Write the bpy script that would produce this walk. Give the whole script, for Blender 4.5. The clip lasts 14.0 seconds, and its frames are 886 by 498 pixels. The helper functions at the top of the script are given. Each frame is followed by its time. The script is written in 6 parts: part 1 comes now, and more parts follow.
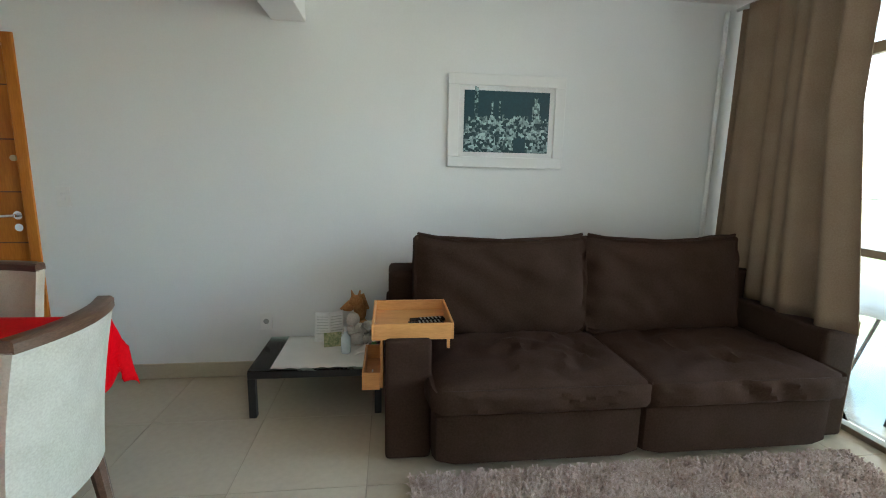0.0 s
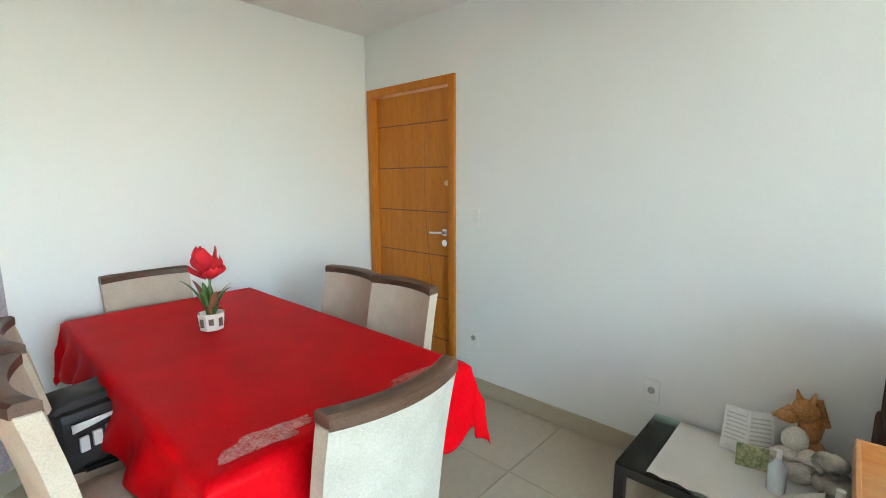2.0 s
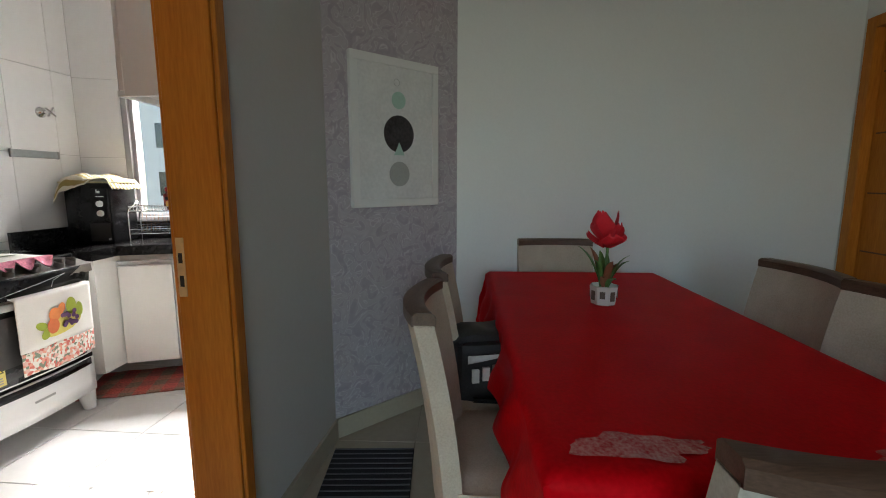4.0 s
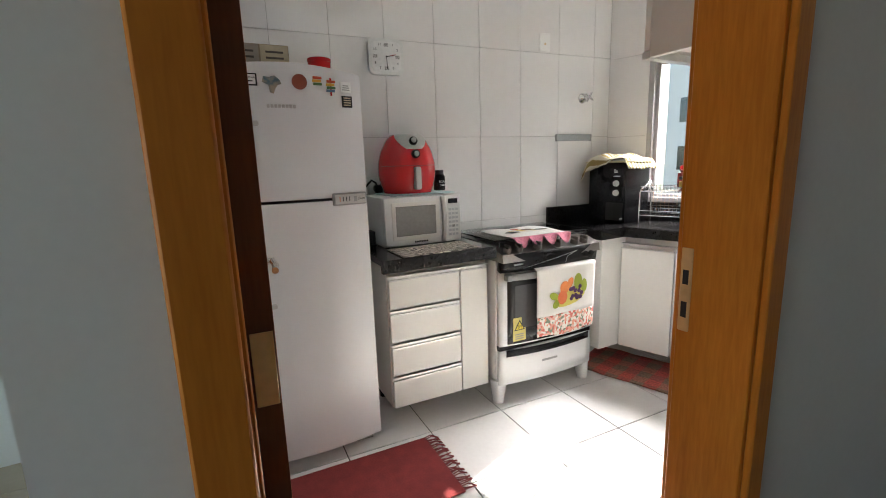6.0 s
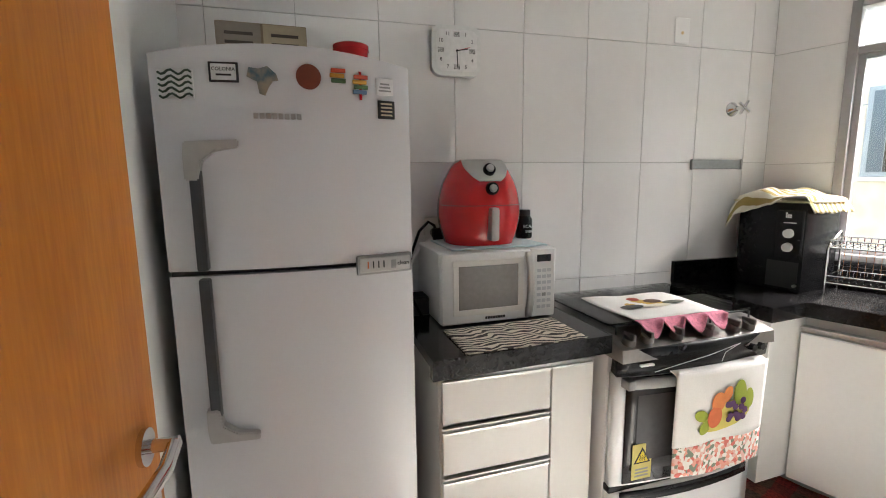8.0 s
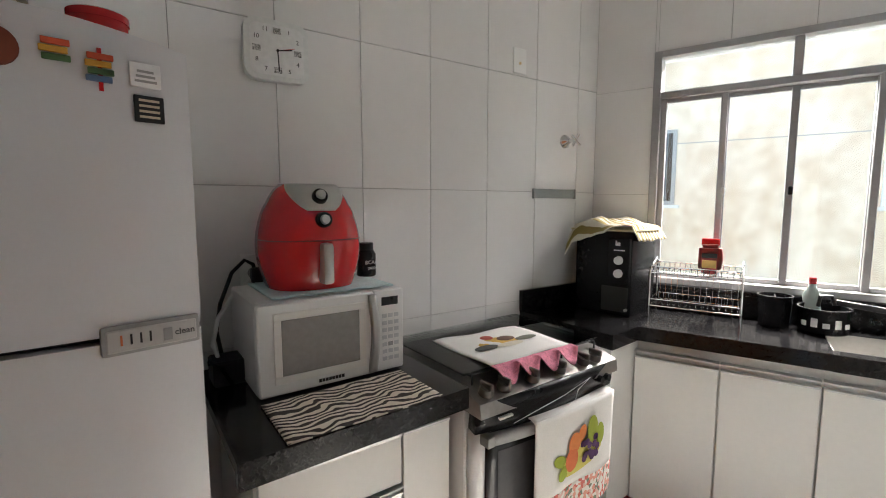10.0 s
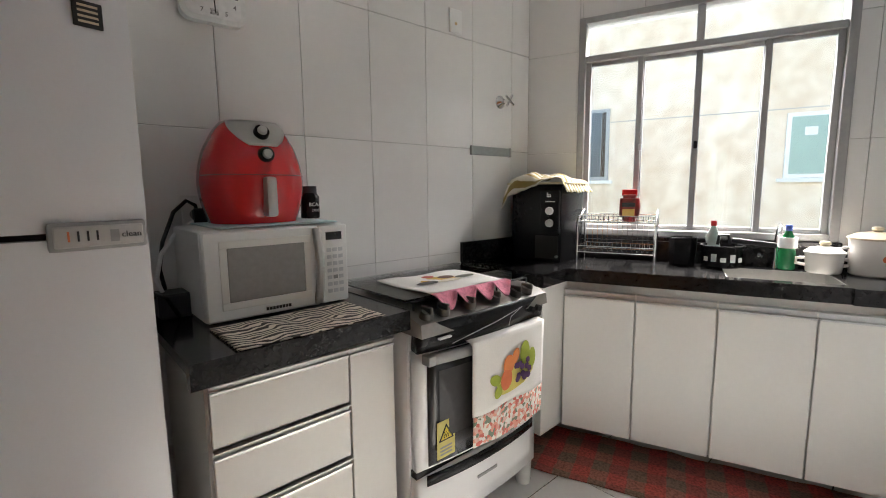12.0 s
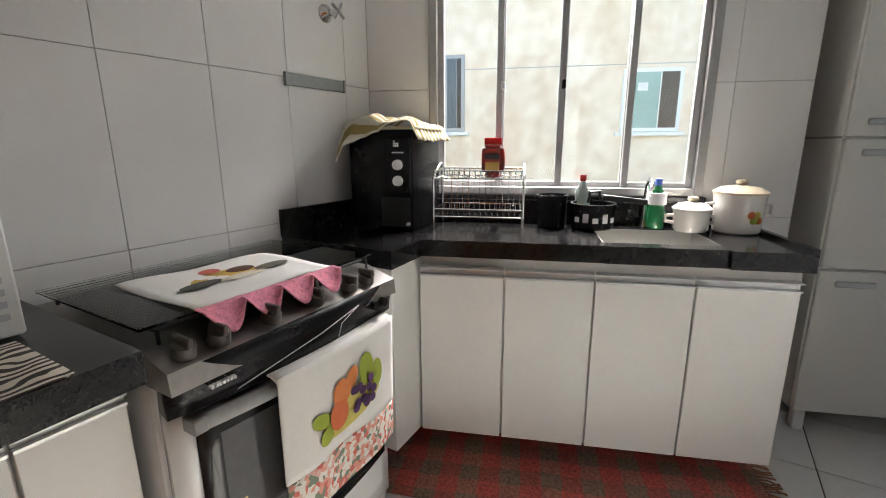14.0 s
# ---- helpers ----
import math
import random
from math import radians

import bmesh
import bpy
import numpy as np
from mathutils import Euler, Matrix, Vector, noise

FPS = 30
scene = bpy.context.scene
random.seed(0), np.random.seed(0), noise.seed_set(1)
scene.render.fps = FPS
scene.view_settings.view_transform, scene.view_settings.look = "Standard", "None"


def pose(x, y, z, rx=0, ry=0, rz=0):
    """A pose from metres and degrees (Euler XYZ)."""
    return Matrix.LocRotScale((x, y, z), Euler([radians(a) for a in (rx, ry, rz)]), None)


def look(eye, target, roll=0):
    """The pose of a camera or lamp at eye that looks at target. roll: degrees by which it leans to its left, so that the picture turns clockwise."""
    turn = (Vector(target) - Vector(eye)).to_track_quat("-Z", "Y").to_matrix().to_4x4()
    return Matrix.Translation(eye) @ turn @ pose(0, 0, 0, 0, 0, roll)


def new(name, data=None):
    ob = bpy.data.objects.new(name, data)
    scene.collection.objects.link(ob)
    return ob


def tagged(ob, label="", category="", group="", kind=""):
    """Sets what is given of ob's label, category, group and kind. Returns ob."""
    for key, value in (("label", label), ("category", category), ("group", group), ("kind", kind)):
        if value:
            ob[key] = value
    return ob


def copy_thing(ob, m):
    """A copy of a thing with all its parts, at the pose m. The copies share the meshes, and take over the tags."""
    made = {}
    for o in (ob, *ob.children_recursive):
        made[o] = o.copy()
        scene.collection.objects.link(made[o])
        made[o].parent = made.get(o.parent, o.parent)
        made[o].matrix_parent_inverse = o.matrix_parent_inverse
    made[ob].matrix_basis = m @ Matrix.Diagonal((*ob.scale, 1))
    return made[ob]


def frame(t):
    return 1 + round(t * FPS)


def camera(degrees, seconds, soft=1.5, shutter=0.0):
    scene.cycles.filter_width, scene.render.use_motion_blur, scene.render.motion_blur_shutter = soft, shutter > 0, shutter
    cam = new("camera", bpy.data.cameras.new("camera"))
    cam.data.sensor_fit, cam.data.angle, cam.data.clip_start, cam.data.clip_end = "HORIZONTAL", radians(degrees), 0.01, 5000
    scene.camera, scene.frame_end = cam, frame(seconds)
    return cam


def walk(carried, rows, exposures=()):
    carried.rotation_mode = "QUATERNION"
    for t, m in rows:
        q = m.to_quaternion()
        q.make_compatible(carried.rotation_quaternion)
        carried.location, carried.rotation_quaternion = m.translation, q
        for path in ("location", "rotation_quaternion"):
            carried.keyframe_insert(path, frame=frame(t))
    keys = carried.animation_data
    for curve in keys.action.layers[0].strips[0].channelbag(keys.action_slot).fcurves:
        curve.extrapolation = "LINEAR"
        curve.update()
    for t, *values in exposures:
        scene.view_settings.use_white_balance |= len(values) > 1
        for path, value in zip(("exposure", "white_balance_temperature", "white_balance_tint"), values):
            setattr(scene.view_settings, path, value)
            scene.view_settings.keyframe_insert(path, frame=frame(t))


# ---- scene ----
cam = camera(89.4, 14.0, 1.0)
PATH = [
    (0, (0.309, 1.063, 1.398), (0.544, 3.02, 1.057), 1.2),
    (0.5, (0.25, 1.282, 1.401), (0.281, 3.253, 1.061), 1.2),
    (1, (0.183, 1.482, 1.421), (-0.201, 3.415, 1.081), 0.6),
    (1.5, (0.149, 1.633, 1.407), (-0.727, 3.401, 1.08), -0.0),
    (2, (0.143, 1.756, 1.455), (-1.186, 3.218, 1.145), -0.3),
    (2.5, (0.048, 1.765, 1.44), (-1.615, 2.853, 1.217), 0.0),
    (3, (-0.04, 1.822, 1.372), (-1.923, 2.469, 1.187), -0.3),
    (3.5, (-0.091, 1.853, 1.305), (-2.058, 2.146, 1.089), -0.3),
    (4, (-0.137, 1.912, 1.278), (-2.114, 1.831, 0.985), -0.0),
    (4.2, (-0.156, 1.936, 1.281), (-2.099, 1.582, 0.965), 0.1),
    (6.3, (-0.637, 1.536, 1.313), (-1.459, -0.248, 0.936), -1.7),
    (6.5, (-0.701, 1.461, 1.322), (-1.476, -0.343, 0.943), -1.5),
    (7, (-0.791, 1.292, 1.322), (-1.418, -0.575, 0.976), -1.2),
    (7.2, (-0.801, 1.216, 1.333), (-1.4, -0.663, 0.998), -1.1),
    (9.3, (-0.975, 0.719, 1.408), (-1.966, -1.006, 1.199), 0.3),
    (9.5, (-0.991, 0.717, 1.41), (-2.06, -0.961, 1.204), 0.3),
    (10, (-1.018, 0.725, 1.401), (-2.245, -0.843, 1.2), 0.0),
    (10.5, (-1.028, 0.743, 1.372), (-2.362, -0.734, 1.18), -0.4),
    (11, (-1.014, 0.771, 1.33), (-2.387, -0.67, 1.14), -0.5),
    (11.5, (-0.989, 0.806, 1.293), (-2.376, -0.622, 1.096), -0.7),
    (12, (-0.964, 0.833, 1.245), (-2.355, -0.581, 0.991), -0.6),
    (12.5, (-0.98, 0.848, 1.215), (-2.364, -0.553, 0.866), -0.7),
    (13, (-1.089, 0.789, 1.216), (-2.611, -0.436, 0.791), -0.1),
    (13.5, (-1.266, 0.716, 1.215), (-2.891, -0.362, 0.77), -0.0),
    (14, (-1.447, 0.585, 1.222), (-3.115, -0.300, 0.779), -0.25),
]
EXPOSE = [(0.0, 3.6), (0.5, 4.5), (1.0, 4.45), (1.5, 4.3), (2.0, 4.3), (2.5, 4.4), (3.0, 3.7), (3.5, 2.85), (4.0, 2.3), (4.2, 2.25), (5.2, 2.2), (6.3, 2.45), (7.2, 2.55), (9.5, 1.95), (12.0, 1.85), (14.0, 1.75)]
walk(cam, [(t, look(eye, target, roll)) for t, eye, target, roll in PATH], EXPOSE)

# ---- light ----
world = bpy.data.worlds.new("sky")
scene.world = world
world.use_nodes = True
wn = world.node_tree.nodes
sky = wn.new("ShaderNodeTexSky")
sky.sky_type = "NISHITA"
sky.sun_disc = False
SUN = Vector((-0.953, -0.302, 0.95)).normalized()
sky.sun_elevation = math.asin(SUN.z)
sky.sun_rotation = math.atan2(SUN.x, SUN.y)
world.node_tree.links.new(sky.outputs[0], wn["Background"].inputs[0])
wn["Background"].inputs[1].default_value = 0.15


def lamp(name, kind, energy, m, colour=(1, 1, 1), size=(1, 1)):
    data = bpy.data.lights.new(name, kind)
    data.energy, data.color = energy, colour
    if kind == "AREA":
        data.shape, data.size, data.size_y = "RECTANGLE", size[0], size[1]
    else:
        data.angle = radians(0.6)
    ob = new(name, data)
    ob.matrix_world = m
    return ob


K = pose(-1.807, -0.76, 0, 0, 0, -3.9)      # stove wall: x along it, y into the kitchen
W = pose(-3.124, -0.670, 0, 0, 0, 17.6)     # window wall: x into the kitchen, y along it
F = pose(-1.807, -0.76, 0, 0, 0, -2.4)      # units that stand along the stove wall
lamp("sun", "SUN", 5.0, look(SUN * 20, (0, 0, 0)), (1, 0.95, 0.86))
lamp("balcony_daylight", "AREA", 5.5, look((3.05, 1.9, 1.25), (0, 2.2, 1.0)), (1.0, 0.965, 0.93), (3.2, 2.2))
lamp("kitchen_daylight", "AREA", 108, W @ look((-0.75, 0.835, 2.75), (0.6, 0.95, 0.75)), (1.0, 0.965, 0.97), (1.3, 0.7))


# ---- materials ----
def mat(name, colour, rough=0.5, metal=0.0, vary=0.08, scale=6.0, fine=60.0, bump=0.02, coat=0.0, colour2=None, spec=0.5):
    m = bpy.data.materials.new(name)
    m.use_nodes = True
    t = m.node_tree
    n, l = t.nodes, t.links
    p = n["Principled BSDF"]
    p.inputs["Roughness"].default_value = rough
    p.inputs["Metallic"].default_value = metal
    p.inputs["Coat Weight"].default_value = coat
    p.inputs["Specular IOR Level"].default_value = spec
    co = n.new("ShaderNodeTexCoord")
    big, small = n.new("ShaderNodeTexNoise"), n.new("ShaderNodeTexNoise")
    big.inputs["Scale"].default_value, small.inputs["Scale"].default_value = scale, fine
    big.inputs["Detail"].default_value = 4
    for q in (big, small):
        l.new(co.outputs["Object"], q.inputs["Vector"])
    both = n.new("ShaderNodeMath")
    both.operation = "ADD"
    l.new(big.outputs[0], both.inputs[0])
    l.new(small.outputs[0], both.inputs[1])
    ramp = n.new("ShaderNodeValToRGB")
    c2 = colour2 or [min(1, c * (1 + vary)) for c in colour]
    c1 = colour if colour2 else [c * (1 - vary) for c in colour]
    ramp.color_ramp.elements[0].position, ramp.color_ramp.elements[1].position = 0.35, 0.65
    ramp.color_ramp.elements[0].color, ramp.color_ramp.elements[1].color = (*c1, 1), (*c2, 1)
    half = n.new("ShaderNodeMath")
    half.operation = "MULTIPLY"
    half.inputs[1].default_value = 0.5
    l.new(both.outputs[0], half.inputs[0])
    l.new(half.outputs[0], ramp.inputs[0])
    l.new(ramp.outputs[0], p.inputs["Base Color"])
    if bump:
        b = n.new("ShaderNodeBump")
        b.inputs["Strength"].default_value = min(1, bump * 10)
        b.inputs["Distance"].default_value = 0.004
        l.new(half.outputs[0], b.inputs["Height"])
        l.new(b.outputs[0], p.inputs["Normal"])
    return m


def nodes_of(m):
    return m.node_tree.nodes, m.node_tree.links, m.node_tree.nodes["Principled BSDF"]


def stretch(m, sx, sy, sz):
    """Stretch a material's noise, for grain along one axis."""
    n, l, p = nodes_of(m)
    co = n["Texture Coordinate"]
    mp = n.new("ShaderNodeMapping")
    mp.inputs["Scale"].default_value = (sx, sy, sz)
    l.new(co.outputs["Object"], mp.inputs[0])
    for q in list(n):
        if q.bl_idname == "ShaderNodeTexNoise":
            l.new(mp.outputs[0], q.inputs["Vector"])
    return m


def per_piece(m, amount=0.06):
    """Vary a material a little from piece to piece."""
    n, l, p = nodes_of(m)
    info, hsv = n.new("ShaderNodeObjectInfo"), n.new("ShaderNodeHueSaturation")
    rng = n.new("ShaderNodeMapRange")
    rng.inputs[3].default_value, rng.inputs[4].default_value = 1 - amount, 1 + amount
    src = p.inputs["Base Color"].links[0].from_socket
    l.new(info.outputs["Random"], rng.inputs[0])
    l.new(rng.outputs[0], hsv.inputs["Value"])
    l.new(src, hsv.inputs["Color"])
    l.new(hsv.outputs[0], p.inputs["Base Color"])
    return m


def glass(name, tint=(0.95, 0.98, 0.97), rough=0.0):
    m = bpy.data.materials.new(name)
    m.use_nodes = True
    n, l, p = nodes_of(m)
    n.remove(p)
    tr, gl, mix, fr = (n.new("ShaderNodeBsdf" + k) for k in ("Transparent", "Glossy")), None, n.new("ShaderNodeMixShader"), n.new("ShaderNodeFresnel")
    tr = list(tr)
    tr[0].inputs[0].default_value = (*tint, 1)
    tr[1].inputs["Roughness"].default_value = rough
    fr.inputs[0].default_value = 1.45
    l.new(fr.outputs[0], mix.inputs[0])
    l.new(tr[0].outputs[0], mix.inputs[1])
    l.new(tr[1].outputs[0], mix.inputs[2])
    l.new(mix.outputs[0], n["Material Output"].inputs[0])
    return m


PAINT = mat("white_wall_paint", (0.78, 0.79, 0.78), 0.6, vary=0.02, scale=1.5, fine=90, bump=0.01)
CEIL = mat("ceiling_paint", (0.8, 0.8, 0.79), 0.7, vary=0.015, scale=2, bump=0.01)
GREY = mat("grey_wall_paint", (0.60, 0.59, 0.57), 0.6, vary=0.02, scale=1.5, bump=0.01)
PAPER = mat("lilac_wallpaper", (0.52, 0.47, 0.52), 0.55, colour2=(0.68, 0.65, 0.68), scale=16, fine=38, bump=0.02)
STONE = per_piece(mat("polished_beige_floor", (0.50, 0.43, 0.33), 0.13, vary=0.05, scale=2.5, fine=30, bump=0.0), 0.03)
GROUT = mat("beige_joint", (0.33, 0.28, 0.21), 0.8, bump=0.02)
SKIRT = mat("beige_skirting", (0.46, 0.40, 0.30), 0.3, vary=0.05, scale=5, bump=0)
KTILE = per_piece(mat("glazed_white_wall_tile", (0.76, 0.75, 0.73), 0.13, vary=0.015, scale=1.2, fine=14, bump=0.006), 0.012)
KJOINT = mat("grey_tile_joint", (0.42, 0.40, 0.38), 0.8, bump=0.02)
KFLOOR = per_piece(mat("white_floor_tile", (0.83, 0.82, 0.80), 0.22, vary=0.03, scale=3, fine=40, bump=0.004), 0.03)
KFJOINT = mat("dark_floor_joint", (0.09, 0.08, 0.07), 0.9)
WOOD = stretch(mat("honey_door_wood", (0.45, 0.145, 0.018), 0.38, colour2=(0.58, 0.21, 0.030), scale=3, fine=26, bump=0.01, spec=0.2), 6, 6, 0.6)
PINE = stretch(mat("pine_wood", (0.55, 0.24, 0.07), 0.4, colour2=(0.68, 0.33, 0.11), scale=4, fine=30, bump=0.01, coat=0.2), 1, 7, 7)
GROOVE = mat("dark_door_groove", (0.16, 0.06, 0.02), 0.6)
DARKWOOD = stretch(mat("dark_stained_wood", (0.07, 0.035, 0.02), 0.4, colour2=(0.13, 0.07, 0.045), scale=5, fine=40, bump=0.01), 1, 8, 8)
SOFA = mat("brown_suede", (0.032, 0.017, 0.011), 0.9, colour2=(0.054, 0.031, 0.022), scale=5, fine=120, bump=0.04, spec=0.1)
LINEN = mat("beige_chair_fabric", (0.50, 0.42, 0.33), 0.9, colour2=(0.62, 0.54, 0.44), scale=10, fine=180, bump=0.03, spec=0.2)
PALE = mat("pale_worn_chair_fabric", (0.44, 0.41, 0.35), 0.9, colour2=(0.56, 0.53, 0.47), scale=9, fine=150, bump=0.03, spec=0.2)
RED = mat("red_lace_tablecloth", (0.58, 0.001, 0.005), 0.5, colour2=(0.72, 0.002, 0.009), scale=7, fine=90, bump=0.03, spec=0.06)
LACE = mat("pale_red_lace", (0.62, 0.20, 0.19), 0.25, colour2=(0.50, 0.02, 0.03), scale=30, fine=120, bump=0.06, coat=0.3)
CURTAIN = mat("taupe_curtain", (0.25, 0.175, 0.115), 0.85, colour2=(0.31, 0.23, 0.16), scale=5, fine=160, bump=0.02, spec=0.2)
GLOWLINE = mat("white_glow_strip", (0.8, 0.8, 0.78), 0.8, bump=0.01)
SHAG = mat("shaggy_pink_beige_pile", (0.36, 0.25, 0.20), 0.9, colour2=(0.72, 0.60, 0.54), scale=9, fine=60, bump=0)
ALU = mat("aluminium", (0.62, 0.62, 0.61), 0.35, 0.9, vary=0.05, scale=8, bump=0)
ALUP = mat("painted_grey_aluminium", (0.36, 0.355, 0.35), 0.42, 0.2, vary=0.05, scale=8, bump=0)
BRONZE = mat("bronze_aluminium", (0.20, 0.17, 0.13), 0.4, 0.6, bump=0)
CHROME = mat("chrome", (0.75, 0.75, 0.75), 0.12, 1.0, vary=0.02, bump=0)
STEEL = stretch(mat("brushed_steel", (0.52, 0.51, 0.49), 0.28, 1.0, vary=0.06, scale=4, fine=60, bump=0.004), 1, 20, 20)
BRASS = mat("worn_brass", (0.66, 0.50, 0.27), 0.4, 0.45, vary=0.1, bump=0.005)
BLACK = mat("black_plastic", (0.008, 0.008, 0.009), 0.26, vary=0.2, bump=0, spec=0.25)
MATTE = mat("matte_black_metal", (0.02, 0.02, 0.022), 0.5, 0.2, vary=0.2, bump=0.01)
GRANITE = mat("black_granite", (0.004, 0.004, 0.005), 0.13, colour2=(0.018, 0.017, 0.016), scale=60, fine=260, bump=0, spec=0.32)
CREAM = mat("off_white_laminate", (0.78, 0.765, 0.72), 0.35, vary=0.015, scale=2, bump=0)
ENAMEL = mat("white_enamel", (0.80, 0.80, 0.79), 0.25, vary=0.015, scale=2, fine=20, bump=0.002, coat=0.3)
FRIDGE = mat("white_fridge_paint", (0.68, 0.68, 0.69), 0.27, vary=0.012, scale=1.5, fine=150, bump=0.004, coat=0.2)
WHITE = mat("white_plastic", (0.78, 0.78, 0.76), 0.4, vary=0.02, bump=0)
GREYP = mat("grey_plastic", (0.30, 0.30, 0.29), 0.4, vary=0.05, bump=0)
SILVER = mat("silver_plastic", (0.48, 0.47, 0.45), 0.35, 0.5, vary=0.04, bump=0)
REDP = mat("glossy_red_plastic", (0.55, 0.012, 0.015), 0.22, vary=0.03, bump=0, coat=0.4)
FACADE = mat("stained_beige_render", (0.68, 0.53, 0.39), 0.9, colour2=(0.88, 0.77, 0.65), scale=1.3, fine=5.0, bump=0.03)
CONCRETE = mat("concrete", (0.42, 0.40, 0.37), 0.85, vary=0.12, scale=2, fine=40)
ROOF = mat("roof_tiles_far", (0.33, 0.17, 0.11), 0.9, vary=0.3, scale=0.4, fine=3)
LEAF = mat("green_leaf", (0.05, 0.13, 0.025), 0.45, colour2=(0.11, 0.24, 0.06), scale=20, fine=60, bump=0.01)
GLASS = glass("clear_glass")
GREENGLASS = glass("greenish_glass", (0.78, 0.93, 0.88))
OVENGLASS = mat("dark_oven_glass", (0.02, 0.02, 0.02), 0.06, vary=0.1, bump=0)
CLOTH = mat("white_cotton", (0.76, 0.74, 0.70), 0.9, vary=0.04, scale=12, fine=220, bump=0.03, spec=0.2)
PINK = mat("pink_crochet", (0.72, 0.25, 0.34), 0.9, vary=0.25, scale=60, fine=200, bump=0.05)
INK = mat("black_ink", (0.015, 0.015, 0.015), 0.6, bump=0)
PRINTWHITE = mat("white_print", (0.75, 0.75, 0.74), 0.6, bump=0)
CERAMIC = mat("white_ceramic", (0.78, 0.75, 0.70), 0.18, vary=0.02, bump=0, coat=0.4)
LID = mat("beige_lid", (0.62, 0.52, 0.37), 0.3, vary=0.05, bump=0, coat=0.3)


def plain(name, colour, rough=0.5, **more):
    return mat(name, colour, rough, vary=0.06, **more)


